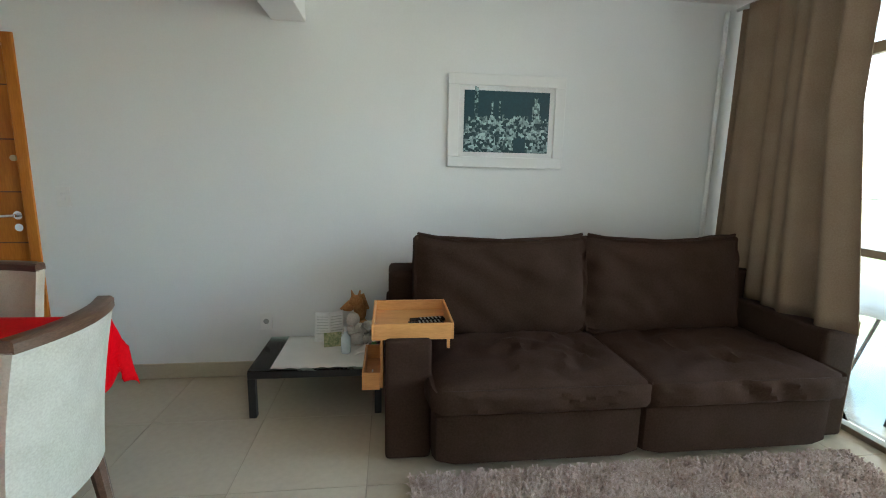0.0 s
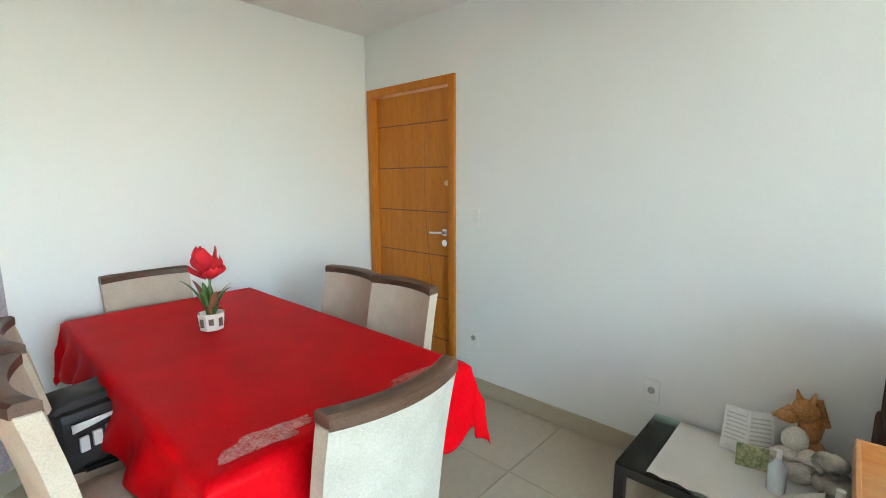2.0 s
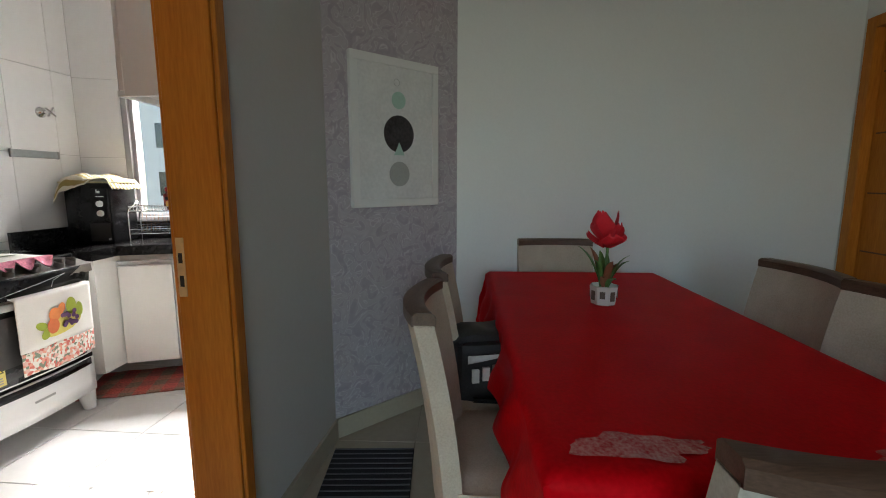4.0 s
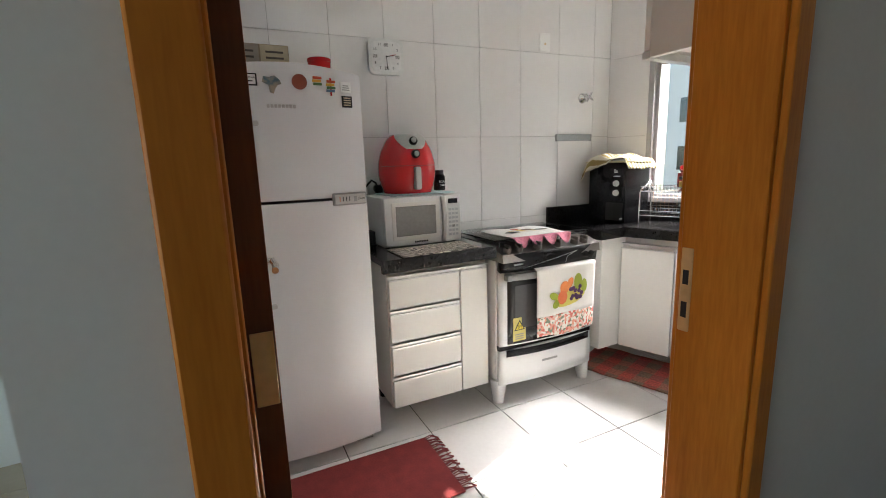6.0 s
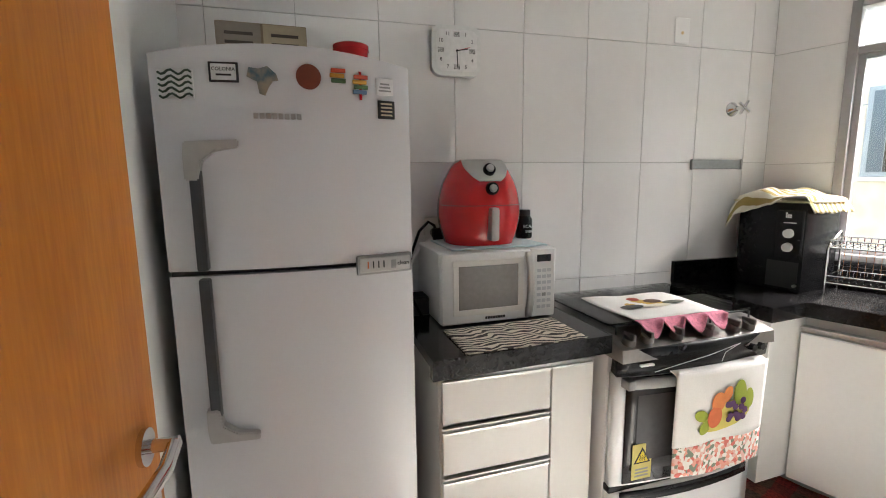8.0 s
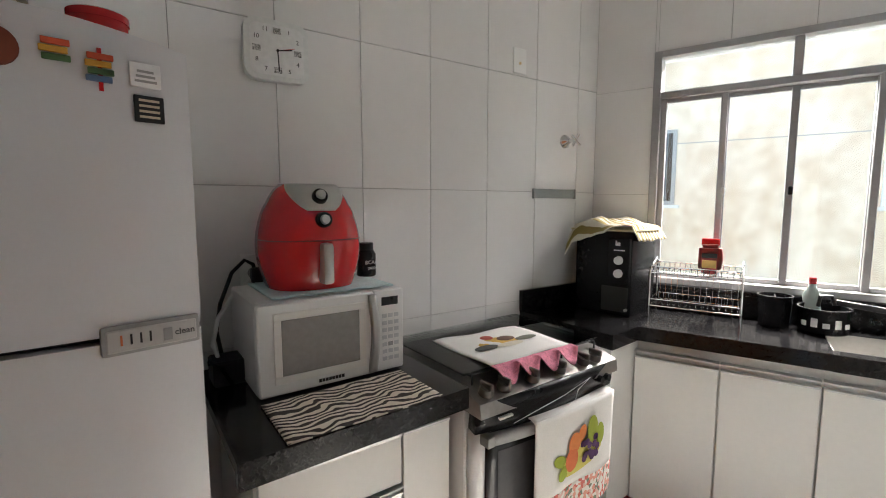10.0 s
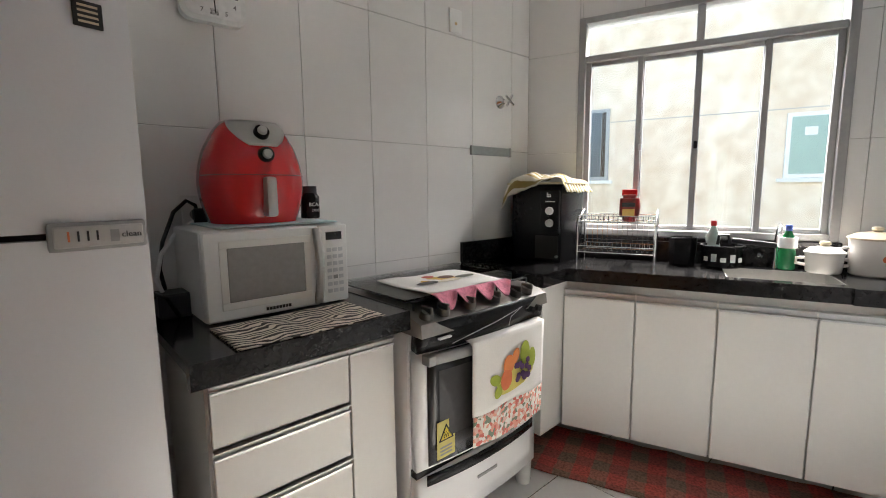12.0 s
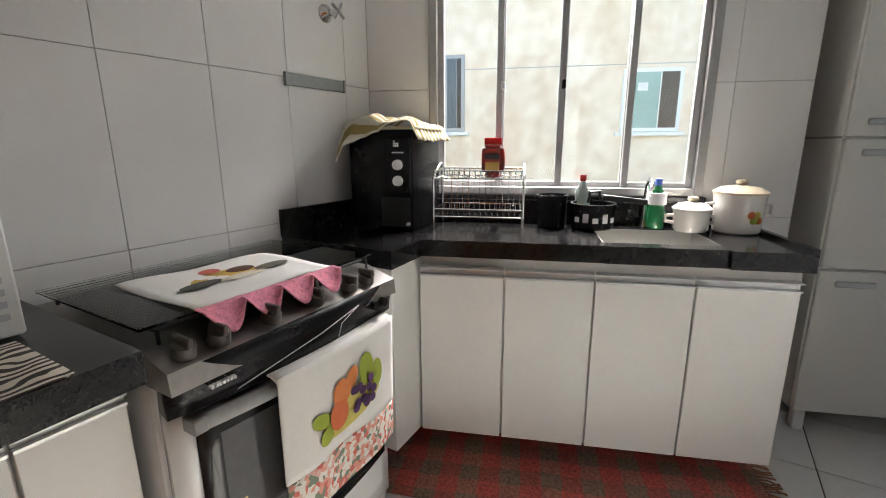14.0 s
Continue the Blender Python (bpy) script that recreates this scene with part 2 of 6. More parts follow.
def sheet_pattern(m, kind):
    """Woven and printed patterns that lie in the surface."""
    n, l, p = nodes_of(m)
    co = n["Texture Coordinate"]
    if kind == "zebra":
        w = n.new("ShaderNodeTexWave")
        w.inputs["Scale"].default_value, w.inputs["Distortion"].default_value = 15, 11
        w.inputs["Detail"].default_value, w.inputs["Detail Scale"].default_value = 1.5, 0.9
        w.bands_direction = "Y"
        r = n.new("ShaderNodeValToRGB")
        r.color_ramp.elements[0].position, r.color_ramp.elements[1].position = 0.44, 0.52
        r.color_ramp.elements[0].color, r.color_ramp.elements[1].color = (0.03, 0.022, 0.018, 1), (0.62, 0.55, 0.45, 1)
        l.new(co.outputs["Object"], w.inputs["Vector"])
        l.new(w.outputs["Fac"], r.inputs[0])
        l.new(r.outputs[0], p.inputs["Base Color"])
    if kind == "plaid":
        out = []
        for axis in ("X", "Y"):
            w = n.new("ShaderNodeTexWave")
            w.inputs["Scale"].default_value, w.inputs["Distortion"].default_value = 2.1, 0.35
            w.inputs["Detail Scale"].default_value = 9
            w.bands_direction = axis
            r = n.new("ShaderNodeValToRGB")
            r.color_ramp.elements[0].position, r.color_ramp.elements[1].position = 0.47, 0.53
            l.new(co.outputs["Object"], w.inputs["Vector"])
            l.new(w.outputs["Fac"], r.inputs[0])
            out.append(r)
        out[0].color_ramp.elements[0].color, out[0].color_ramp.elements[1].color = (0.55, 0.07, 0.06, 1), (0.22, 0.06, 0.05, 1)
        out[1].color_ramp.elements[0].color, out[1].color_ramp.elements[1].color = (0.62, 0.17, 0.13, 1), (0.30, 0.28, 0.20, 1)
        mix = n.new("ShaderNodeMix")
        mix.data_type = "RGBA"
        mix.inputs[0].default_value = 0.5
        l.new(out[0].outputs[0], mix.inputs[6])
        l.new(out[1].outputs[0], mix.inputs[7])
        hsv = n.new("ShaderNodeMix")
        hsv.data_type, hsv.blend_type = "RGBA", "MULTIPLY"
        hsv.inputs[0].default_value = 0.8
        fine = n.new("ShaderNodeTexNoise")
        fine.inputs["Scale"].default_value = 90
        fr = n.new("ShaderNodeValToRGB")
        fr.color_ramp.elements[0].position, fr.color_ramp.elements[0].color = 0.3, (0.45, 0.45, 0.45, 1)
        fr.color_ramp.elements[1].position, fr.color_ramp.elements[1].color = 0.6, (1.1, 1.1, 1.1, 1)
        l.new(co.outputs["Object"], fine.inputs["Vector"])
        l.new(fine.outputs[0], fr.inputs[0])
        l.new(mix.outputs[2], hsv.inputs[6])
        l.new(fr.outputs[0], hsv.inputs[7])
        l.new(hsv.outputs[2], p.inputs["Base Color"])
    if kind in ("flowers", "swirl", "city", "stripes"):
        v = n.new("ShaderNodeTexVoronoi")
        v.inputs["Scale"].default_value = {"flowers": 75, "swirl": 9, "city": 62, "stripes": 20}[kind]
        r = n.new("ShaderNodeValToRGB")
        l.new(co.outputs["Object"], v.inputs["Vector"])
        if kind == "flowers":
            sep = n.new("ShaderNodeSeparateColor")
            l.new(v.outputs["Color"], sep.inputs[0])
            l.new(sep.outputs[0], r.inputs[0])
            cols = [(0.75, 0.70, 0.62), (0.62, 0.16, 0.13), (0.72, 0.33, 0.25), (0.75, 0.72, 0.66), (0.20, 0.24, 0.17), (0.70, 0.45, 0.38)]
            r.color_ramp.interpolation = "CONSTANT"
            while len(r.color_ramp.elements) < 6:
                r.color_ramp.elements.new(0.5)
            for i, c in enumerate(cols):
                r.color_ramp.elements[i].position, r.color_ramp.elements[i].color = i / 6, (*c, 1)
        elif kind == "city":
            v.feature, v.distance = "F1", "CHEBYCHEV"
            sep = n.new("ShaderNodeSeparateColor")
            l.new(v.outputs["Color"], sep.inputs[0])
            l.new(sep.outputs[0], r.inputs[0])
            r.color_ramp.elements[0].position, r.color_ramp.elements[0].color = 0.4, (0.01, 0.05, 0.06, 1)
            r.color_ramp.elements[1].position, r.color_ramp.elements[1].color = 0.95, (0.45, 0.62, 0.62, 1)
        elif kind == "swirl":
            w = n.new("ShaderNodeTexNoise")
            w.inputs["Scale"].default_value, w.inputs["Distortion"].default_value = 11, 2.6
            w.inputs["Detail"].default_value = 1
            l.new(co.outputs["Object"], w.inputs["Vector"])
            l.new(w.outputs[0], r.inputs[0])
            for pos, c in ((0.30, (0.40, 0.35, 0.40)), (0.47, (0.46, 0.41, 0.45)), (0.5, (0.62, 0.58, 0.61)), (0.53, (0.46, 0.42, 0.45)), (0.75, (0.53, 0.49, 0.52))):
                e = r.color_ramp.elements.new(pos)
                e.color = (*c, 1)
            r.color_ramp.elements[0].color, r.color_ramp.elements[-1].color = (0.41, 0.36, 0.41, 1), (0.55, 0.51, 0.54, 1)
        else:
            w = n.new("ShaderNodeTexWave")
            w.inputs["Scale"].default_value, w.inputs["Distortion"].default_value = 9, 1.0
            l.new(co.outputs["Object"], w.inputs["Vector"])
            l.new(w.outputs["Fac"], r.inputs[0])
            r.color_ramp.elements[0].position, r.color_ramp.elements[0].color = 0.5, (0.30, 0.23, 0.07, 1)
            r.color_ramp.elements[1].position, r.color_ramp.elements[1].color = 0.62, (0.70, 0.66, 0.55, 1)
        l.new(r.outputs[0], p.inputs["Base Color"])
    return m


ZEBRA = sheet_pattern(plain("zebra_print_mat", (0.5, 0.45, 0.4), 0.85), "zebra")
PLAID = sheet_pattern(plain("red_plaid_weave", (0.4, 0.1, 0.08), 0.95, bump=0.06, fine=120), "plaid")
FLOWERS = sheet_pattern(plain("floral_print", (0.7, 0.5, 0.4), 0.9), "flowers")
CITY = sheet_pattern(plain("city_lights_print", (0.1, 0.2, 0.2), 0.35, bump=0), "city")
PAPER = sheet_pattern(PAPER, "swirl")
STRIPES = sheet_pattern(plain("striped_dish_towel", (0.5, 0.45, 0.3), 0.95, bump=0.04, fine=200), "stripes")


# ---- mesh helpers ----
def box(bm, x0, x1, y0, y1, z0, z1, bev=0.0, seg=1, turn=None):
    made = bmesh.ops.create_cube(bm, size=1)["verts"]
    m = Matrix.Translation(((x0 + x1) / 2, (y0 + y1) / 2, (z0 + z1) / 2)) @ Matrix.Diagonal((abs(x1 - x0), abs(y1 - y0), abs(z1 - z0), 1))
    bmesh.ops.transform(bm, matrix=(turn or Matrix()) @ m, verts=made)
    if bev:
        edges = list({e for v in made for e in v.link_edges})
        bmesh.ops.bevel(bm, geom=edges, offset=bev, segments=seg, profile=0.6, affect="EDGES")
    return bm


def cyl(bm, p0, p1, r0, r1=None, n=16):
    p0, p1 = Vector(p0), Vector(p1)
    d = p1 - p0
    m = Matrix.Translation((p0 + p1) / 2) @ d.to_track_quat("Z", "Y").to_matrix().to_4x4()
    bmesh.ops.create_cone(bm, cap_ends=True, segments=n, radius1=r0, radius2=r0 if r1 is None else r1, depth=d.length, matrix=m)
    return bm


def lathe(bm, profile, c=(0, 0, 0), n=24):
    rings = []
    for r, z in profile:
        rings.append([bm.verts.new((c[0] + r * math.cos(2 * math.pi * i / n), c[1] + r * math.sin(2 * math.pi * i / n), c[2] + z)) for i in range(n)])
    for a, b in zip(rings, rings[1:]):
        for i in range(n):
            bm.faces.new((a[i], a[(i + 1) % n], b[(i + 1) % n], b[i]))
    bm.faces.new(rings[0][::-1])
    bm.faces.new(rings[-1])
    return bm


def tube(bm, pts, r, n=8):
    pts = [Vector(p) for p in pts]
    rings = []
    for i, p in enumerate(pts):
        d = (pts[min(i + 1, len(pts) - 1)] - pts[max(i - 1, 0)]).normalized()
        a = d.orthogonal().normalized() if i == 0 else (a - d * a.dot(d)).normalized()
        b = d.cross(a)
        rings.append([bm.verts.new(p + (a * math.cos(2 * math.pi * k / n) + b * math.sin(2 * math.pi * k / n)) * r) for k in range(n)])
    for s, t in zip(rings, rings[1:]):
        for k in range(n):
            bm.faces.new((s[k], s[(k + 1) % n], t[(k + 1) % n], t[k]))
    bm.faces.new(rings[0][::-1])
    bm.faces.new(rings[-1])
    return bm


def prism(bm, pts, z0, z1):
    lo = [bm.verts.new((p[0], p[1], z0)) for p in pts]
    hi = [bm.verts.new((p[0], p[1], z1)) for p in pts]
    k = len(pts)
    for i in range(k):
        bm.faces.new((lo[i], lo[(i + 1) % k], hi[(i + 1) % k], hi[i]))
    bm.faces.new(lo[::-1])
    bm.faces.new(hi)
    bmesh.ops.recalc_face_normals(bm, faces=bm.faces[:])
    return bm


def grid(bm, fn, nu, nv):
    v = [[bm.verts.new(fn(i / nu, j / nv)) for j in range(nv + 1)] for i in range(nu + 1)]
    for i in range(nu):
        for j in range(nv):
            bm.faces.new((v[i][j], v[i + 1][j], v[i + 1][j + 1], v[i][j + 1]))
    return bm


def ball(bm, c, r, squash=(1, 1, 1), seg=14):
    bmesh.ops.create_uvsphere(bm, u_segments=seg, v_segments=max(6, seg // 2), radius=r, matrix=Matrix.Translation(c) @ Matrix.Diagonal((*squash, 1)))
    return bm


def cushion(bm, x0, x1, y0, y1, z0, z1, puff=0.02, seed=0, n=14, crease=0.0, rise=1.0):
    """A soft block with swollen faces, pinched edges and creases."""
    made = box(bm, x0, x1, y0, y1, z0, z1)
    bmesh.ops.subdivide_edges(bm, edges=bm.edges[:], cuts=n, use_grid_fill=True)
    cx, cy, cz, hx, hy, hz = (x0 + x1) / 2, (y0 + y1) / 2, (z0 + z1) / 2, (x1 - x0) / 2, (y1 - y0) / 2, (z1 - z0) / 2
    for v in bm.verts:
        q = Vector(((v.co.x - cx) / hx, (v.co.y - cy) / hy, (v.co.z - cz) / hz))
        r = [max(0.0, 1 - abs(c) ** 4) for c in q]
        w = Vector((r[1] * r[2] * q.x, r[0] * r[2] * q.y, r[0] * r[1] * q.z))
        w.z *= rise
        w.x *= rise
        e = noise.noise(Vector((v.co.x * 2.2 + seed, v.co.y * 2.2, v.co.z * 2.2))) * 0.5
        k = abs(noise.noise(Vector((v.co.x * 8 + v.co.z * 6 + seed, v.co.y * 6, v.co.z * 4)))) * crease
        ex = sum(1 for c in q if abs(c) > 0.93)
        v.co += w * (puff * (1 + e) - k) - Vector(q) * (0.012 * max(0, ex - 1))
    return bm


def finish(bm, name, material, smooth=40):
    bm.normal_update()
    for e in bm.edges:
        e.smooth = e.calc_face_angle(0.0) < radians(smooth) if len(e.link_faces) == 2 else True
    for f in bm.faces:
        f.smooth = smooth > 0
    me = bpy.data.meshes.new(name)
    bm.to_mesh(me)
    bm.free()
    me.materials.append(material)
    return me


def part(name, bm, material, parent, label="", smooth=40, solid=0.0):
    """One mesh object under a thing or under a part."""
    ob = new(name, finish(bm, name, material, smooth))
    ob.parent = parent
    if label:
        ob["label"] = label
    if solid:
        sol = ob.modifiers.new("thickness", "SOLIDIFY")
        sol.thickness = solid
    return ob


def thing(name, label, category, m=None, group="", kind=""):
    ob = new(name)
    ob.empty_display_size = 0.05
    ob.matrix_world = m or Matrix()
    return tagged(ob, label, category, group, kind)


def solo(name, bm, material, label, category, m=None, group="", kind="", smooth=40, solid=0.0):
    ob = new(name, finish(bm, name, material, smooth))
    ob.matrix_world = m or Matrix()
    if solid:
        ob.modifiers.new("thickness", "SOLIDIFY").thickness = solid
    return tagged(ob, label, category, group, kind)


def NB():
    return bmesh.new()


def bx(*a, **k):
    return box(NB(), *a, **k)


def letters(text, size, m, material, parent, name="lettering", depth=0.0006):
    """Raised lettering in the built-in font, turned into a mesh."""
    cu = bpy.data.curves.new(name, "FONT")
    cu.body, cu.size, cu.extrude, cu.align_x, cu.align_y = text, size, depth, "CENTER", "CENTER"
    cu.resolution_u = 2
    tmp = bpy.data.objects.new(name, cu)
    me = bpy.data.meshes.new_from_object(tmp)
    bpy.data.objects.remove(tmp)
    me.materials.append(material)
    ob = new(name, me)
    ob.parent = parent
    ob.matrix_local = m
    return ob


def structure(name, bm, material, label, category, m=None, smooth=0):
    return solo(name, bm, material, label, category, m, kind="structure", smooth=smooth)


# ---- living room shell ----
H = 2.54
north = NB()
box(north, -2.91, -2.735, 4.057, 4.207, 0, H)
box(north, -1.829, 3.0, 4.057, 4.207, 0, H)
box(north, -2.735, -1.829, 4.057, 4.207, 2.13, H)
structure("wall_north", north, PAINT, "smooth white painted wall behind the brown sofa", "wall")
structure("wall_west", bx(-2.91, -2.76, 1.885, 4.057, 0, H), PAINT, "smooth white painted wall at the table's end", "wall")
nook = NB()
prism(nook, [(-2.21, 1.29), (-2.76, 1.885), (-2.91, 1.885), (-2.91, 1.80), (-2.30, 1.16)], 0, H)
structure("wall_wallpaper", nook, PAPER, "diagonal wall with lilac swirl wallpaper", "wall")
doorwall = NB()
prism(doorwall, [(-1.44, 1.08), (-1.44, 1.222), (-2.208, 1.29), (-2.298, 1.16), (-2.298, 1.08)], 0, H)
structure("wall_grey", doorwall, GREY, "grey painted wall beside the kitchen doorway", "wall")
lintel = NB()
box(lintel, -1.44, -0.53, 1.08, 1.222, 2.14, H)
box(lintel, -0.53, -0.40, 1.07, 1.222, 0, H)
structure("wall_doorway", lintel, PAINT, "white wall over and beside the kitchen doorway", "wall")
structure("wall_kitchen_east", bx(-0.55, -0.40, -1.0, 1.07, 0, 2.6), PAINT, "white wall between kitchen and living room", "wall")
structure("wall_south", bx(-0.40, 3.0, -1.1, -0.95, 0, H), PAINT, "plain white living room wall", "wall")
east = NB()
box(east, 2.85, 3.0, -0.95, 0.1, 0, H)
box(east, 2.85, 3.0, 0.1, 3.9, 2.4, H)
box(east, 2.85, 3.0, 3.9, 4.057, 0, H)
structure("wall_east", east, PAINT, "white wall around the balcony door", "wall")
structure("ceiling", bx(-2.91, 3.0, 1.222, 4.207, H, H + 0.12), CEIL, "flat white plaster ceiling", "ceiling")
structure("ceiling_south", bx(-0.40, 3.0, -1.1, 1.222, H, H + 0.12), CEIL, "flat white plaster ceiling", "ceiling")
structure("ceiling_beam", bx(-0.40, -0.20, -0.9, 4.055, 2.275, H - 0.002, bev=0.004), CEIL, "white plaster ceiling beam", "beam")
skirt = NB()
box(skirt, -1.829, 2.8, 4.043, 4.057, 0.004, 0.105, bev=0.002)
box(skirt, -2.758, -2.746, 1.90, 4.04, 0.004, 0.105, bev=0.002)
structure("baseboard", skirt, SKIRT, "beige porcelain skirting along the white walls", "baseboard")
a, b = Vector((-2.21, 1.29)), Vector((-2.76, 1.885))
dd = (b - a).normalized()
nn = Vector((dd.y, -dd.x))
nn = nn if nn.x > 0 else -nn
sk2 = NB()
prism(sk2, [a, b, b + nn * 0.013, a + nn * 0.013], 0.004, 0.105)
prism(sk2, [(-1.455, 1.2235), (-2.20, 1.289), (-2.20, 1.303), (-1.455, 1.2375)], 0.004, 0.105)
structure("baseboard_nook", sk2, SKIRT, "beige porcelain skirting in the dining corner", "baseboard")
floor = structure("floor", bx(-3.1, 3.0, 0.9, 4.3, -0.12, -0.004), GROUT, "polished beige porcelain floor with thin joints", "floor")
floor_south = structure("floor_south", bx(-0.5, 3.0, -1.2, 0.9, -0.12, -0.004), GROUT, "polished beige porcelain floor", "floor")


# ---- doors ----
def door_leaf(parent, w, h, t, grooves, m):
    leaf = part("leaf", bx(0, w, -t / 2, t / 2, 0, h, bev=0.002), WOOD, parent)
    leaf.matrix_local = m
    if grooves:
        for i in range(6):
            z = h * (0.135 + 0.152 * i)
            g = bx(0.02, w - 0.02, -t / 2 - 0.0012, -t / 2 + 0.004, z - 0.004, z + 0.004)
            part("groove", g, GROOVE, leaf)
        g = NB()
        for i in range(10):
            z0, z1 = h * (0.10 + 0.085 * i), h * (0.10 + 0.085 * (i + 1))
            x0, x1 = w * 0.78 - 0.10 * math.sin(i / 10 * 2.2) ** 2, w * 0.78 - 0.10 * math.sin((i + 1) / 10 * 2.2) ** 2
            tube(g, [(x0, -t / 2, z0), (x1, -t / 2, z1)], 0.0022, 6)
        part("groove", g, GROOVE, leaf)
    return leaf


door_1 = thing("door_1", "closed honey-coloured wooden entrance door with horizontal grooves", "door", pose(-2.735, 4.057, 0), kind="structure")
jam = NB()
for x0, x1 in ((0, 0.06), (0.846, 0.906)):
    box(jam, x0, x1, -0.014, 0.15, 0, 2.13, bev=0.003)
box(jam, 0.06, 0.846, -0.014, 0.15, 2.07, 2.13, bev=0.003)
part("frame", jam, WOOD, door_1)
lf = door_leaf(door_1, 0.784, 2.06, 0.035, True, pose(0.061, 0.055, 0.005))
hd = NB()
cyl(hd, (0.715, -0.018, 1.075), (0.715, -0.06, 1.075), 0.010)
tube(hd, [(0.715, -0.055, 1.075), (0.66, -0.06, 1.072), (0.60, -0.055, 1.07)], 0.010, 10)
cyl(hd, (0.715, -0.018, 1.075), (0.715, -0.026, 1.075), 0.026, n=20)
part("handle", hd, CHROME, lf, "chrome lever handle")
part("lock_rosette", cyl(NB(), (0.715, -0.018, 1.0), (0.715, -0.028, 1.0), 0.024, n=20), CHROME, lf, "round chrome lock rosette")
part("bolt", cyl(NB(), (0.735, -0.018, 1.42), (0.735, -0.03, 1.42), 0.018, n=16), BRASS, lf)

door_2 = thing("door_2", "open honey-coloured wooden kitchen door in its frame", "door", Matrix(), kind="structure")
jam = NB()
box(jam, -1.44, -1.395, 1.077, 1.228, 0, 2.14, bev=0.002)
box(jam, -0.563, -0.53, 1.062, 1.228, 0, 2.14, bev=0.002)
box(jam, -1.395, -0.563, 1.077, 1.228, 2.095, 2.14, bev=0.002)
part("jamb", jam, WOOD, door_2)
cas = NB()
box(cas, -1.452, -1.402, 1.2285, 1.243, 0, 2.16, bev=0.003)
box(cas, -0.558, -0.508, 1.2285, 1.243, 0, 2.16, bev=0.003)
box(cas, -1.402, -0.558, 1.2285, 1.243, 2.103, 2.16, bev=0.003)
part("casing", cas, WOOD, door_2)
cas = NB()
box(cas, -1.452, -1.405, 1.062, 1.0765, 0, 2.16, bev=0.003)
box(cas, -1.405, -0.58, 1.062, 1.0765, 2.103, 2.16, bev=0.003)
part("casing", cas, WOOD, door_2)
lf = door_leaf(door_2, 0.80, 2.08, 0.035, False, pose(-0.588, 1.055, 0.008, 0, 0, -94.4))
for z in (0.25, 1.05, 1.85):
    part("hinge", bx(-0.568, -0.5625, 1.085, 1.13, z - 0.05, z + 0.05, bev=0.002), BRASS, door_2, "worn brass hinge")
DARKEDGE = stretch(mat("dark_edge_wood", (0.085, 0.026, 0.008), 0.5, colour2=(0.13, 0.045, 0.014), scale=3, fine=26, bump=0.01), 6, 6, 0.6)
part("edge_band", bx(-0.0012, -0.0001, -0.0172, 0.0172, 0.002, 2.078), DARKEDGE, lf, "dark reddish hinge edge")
for z in (0.25, 1.05, 1.85):
    part("hinge", bx(-0.0035, -0.0013, -0.015, 0.013, z - 0.058, z + 0.042, bev=0.0005), BRASS, lf, "worn brass hinge plate")
    part("hinge_pin", cyl(NB(), (-0.007, 0.021, z - 0.058), (-0.007, 0.021, z + 0.042), 0.005, n=10), CHROME, lf)
sp = bx(-1.3955, -1.392, 1.082, 1.106, 0.945, 1.12, bev=0.001)
part("strike_plate", sp, BRASS, door_2, "worn brass strike plate")
sp = NB()
box(sp, -1.3925, -1.391, 1.088, 1.100, 1.045, 1.075)
box(sp, -1.3925, -1.391, 1.088, 1.100, 0.975, 1.008)
part("strike_hole", sp, INK, door_2)
for side in (-1, 1):
    hd = NB()
    cyl(hd, (0.745, side * 0.018, 1.04), (0.745, side * 0.06, 1.04), 0.009)
    tube(hd, [(0.745, side * 0.055, 1.04), (0.69, side * 0.06, 1.037), (0.63, side * 0.055, 1.035)], 0.009, 10)
    cyl(hd, (0.745, side * 0.018, 1.04), (0.745, side * 0.025, 1.04), 0.024, n=20)
    part("handle", hd, CHROME, lf, "chrome lever handle")
    part("lock_rosette", cyl(NB(), (0.745, side * 0.018, 0.955), (0.745, side * 0.026, 0.955), 0.022, n=18), CHROME, lf)

# ---- balcony ----
win = thing("window_1", "tall bronze aluminium sliding balcony door with clear glass", "window", Matrix(), kind="structure")
fr = NB()
for y in (0.1, 1.36, 2.62, 3.85):
    box(fr, 2.88, 2.94, y, y + 0.05, 0.0, 2.4, bev=0.003)
part("window_frame", fr, BRONZE, win)
fr = NB()
box(fr, 2.86, 2.96, 0.15, 3.85, 0.0, 0.035, bev=0.003)
part("track", fr, BRONZE, win)
fr = NB()
box(fr, 2.885, 2.935, 0.15, 3.85, 2.07, 2.13, bev=0.003)
box(fr, 2.885, 2.935, 0.15, 3.85, 0.985, 1.03, bev=0.003)
part("rail", fr, BRONZE, win)
for y in (0.15, 1.41, 2.67):
    pane = part("pane", bx(2.908, 2.914, y, y + 1.2, 0.04, 2.39), GLASS, win)
    pane.visible_shadow = False
structure("balcony_floor", bx(3.0, 4.5, -1.1, 4.6, -0.12, -0.01), STONE, "light tiled balcony floor", "floor")
rail = thing("balcony_rail", "glass balcony railing with a pale metal handrail", "railing", Matrix())
part("handrail", bx(4.28, 4.34, -1.0, 4.5, 1.24, 1.30, bev=0.01), ALU, rail)
for i in range(6):
    part("post", bx(4.29, 4.33, -0.9 + i * 1.05, -0.86 + i * 1.05, -0.01, 1.24), ALU, rail)
for i in range(5):
    g = part("pane", bx(4.305, 4.313, -0.85 + i * 1.05, 0.13 + i * 1.05, 0.06, 1.2), GREENGLASS, rail)
    g.visible_shadow = False
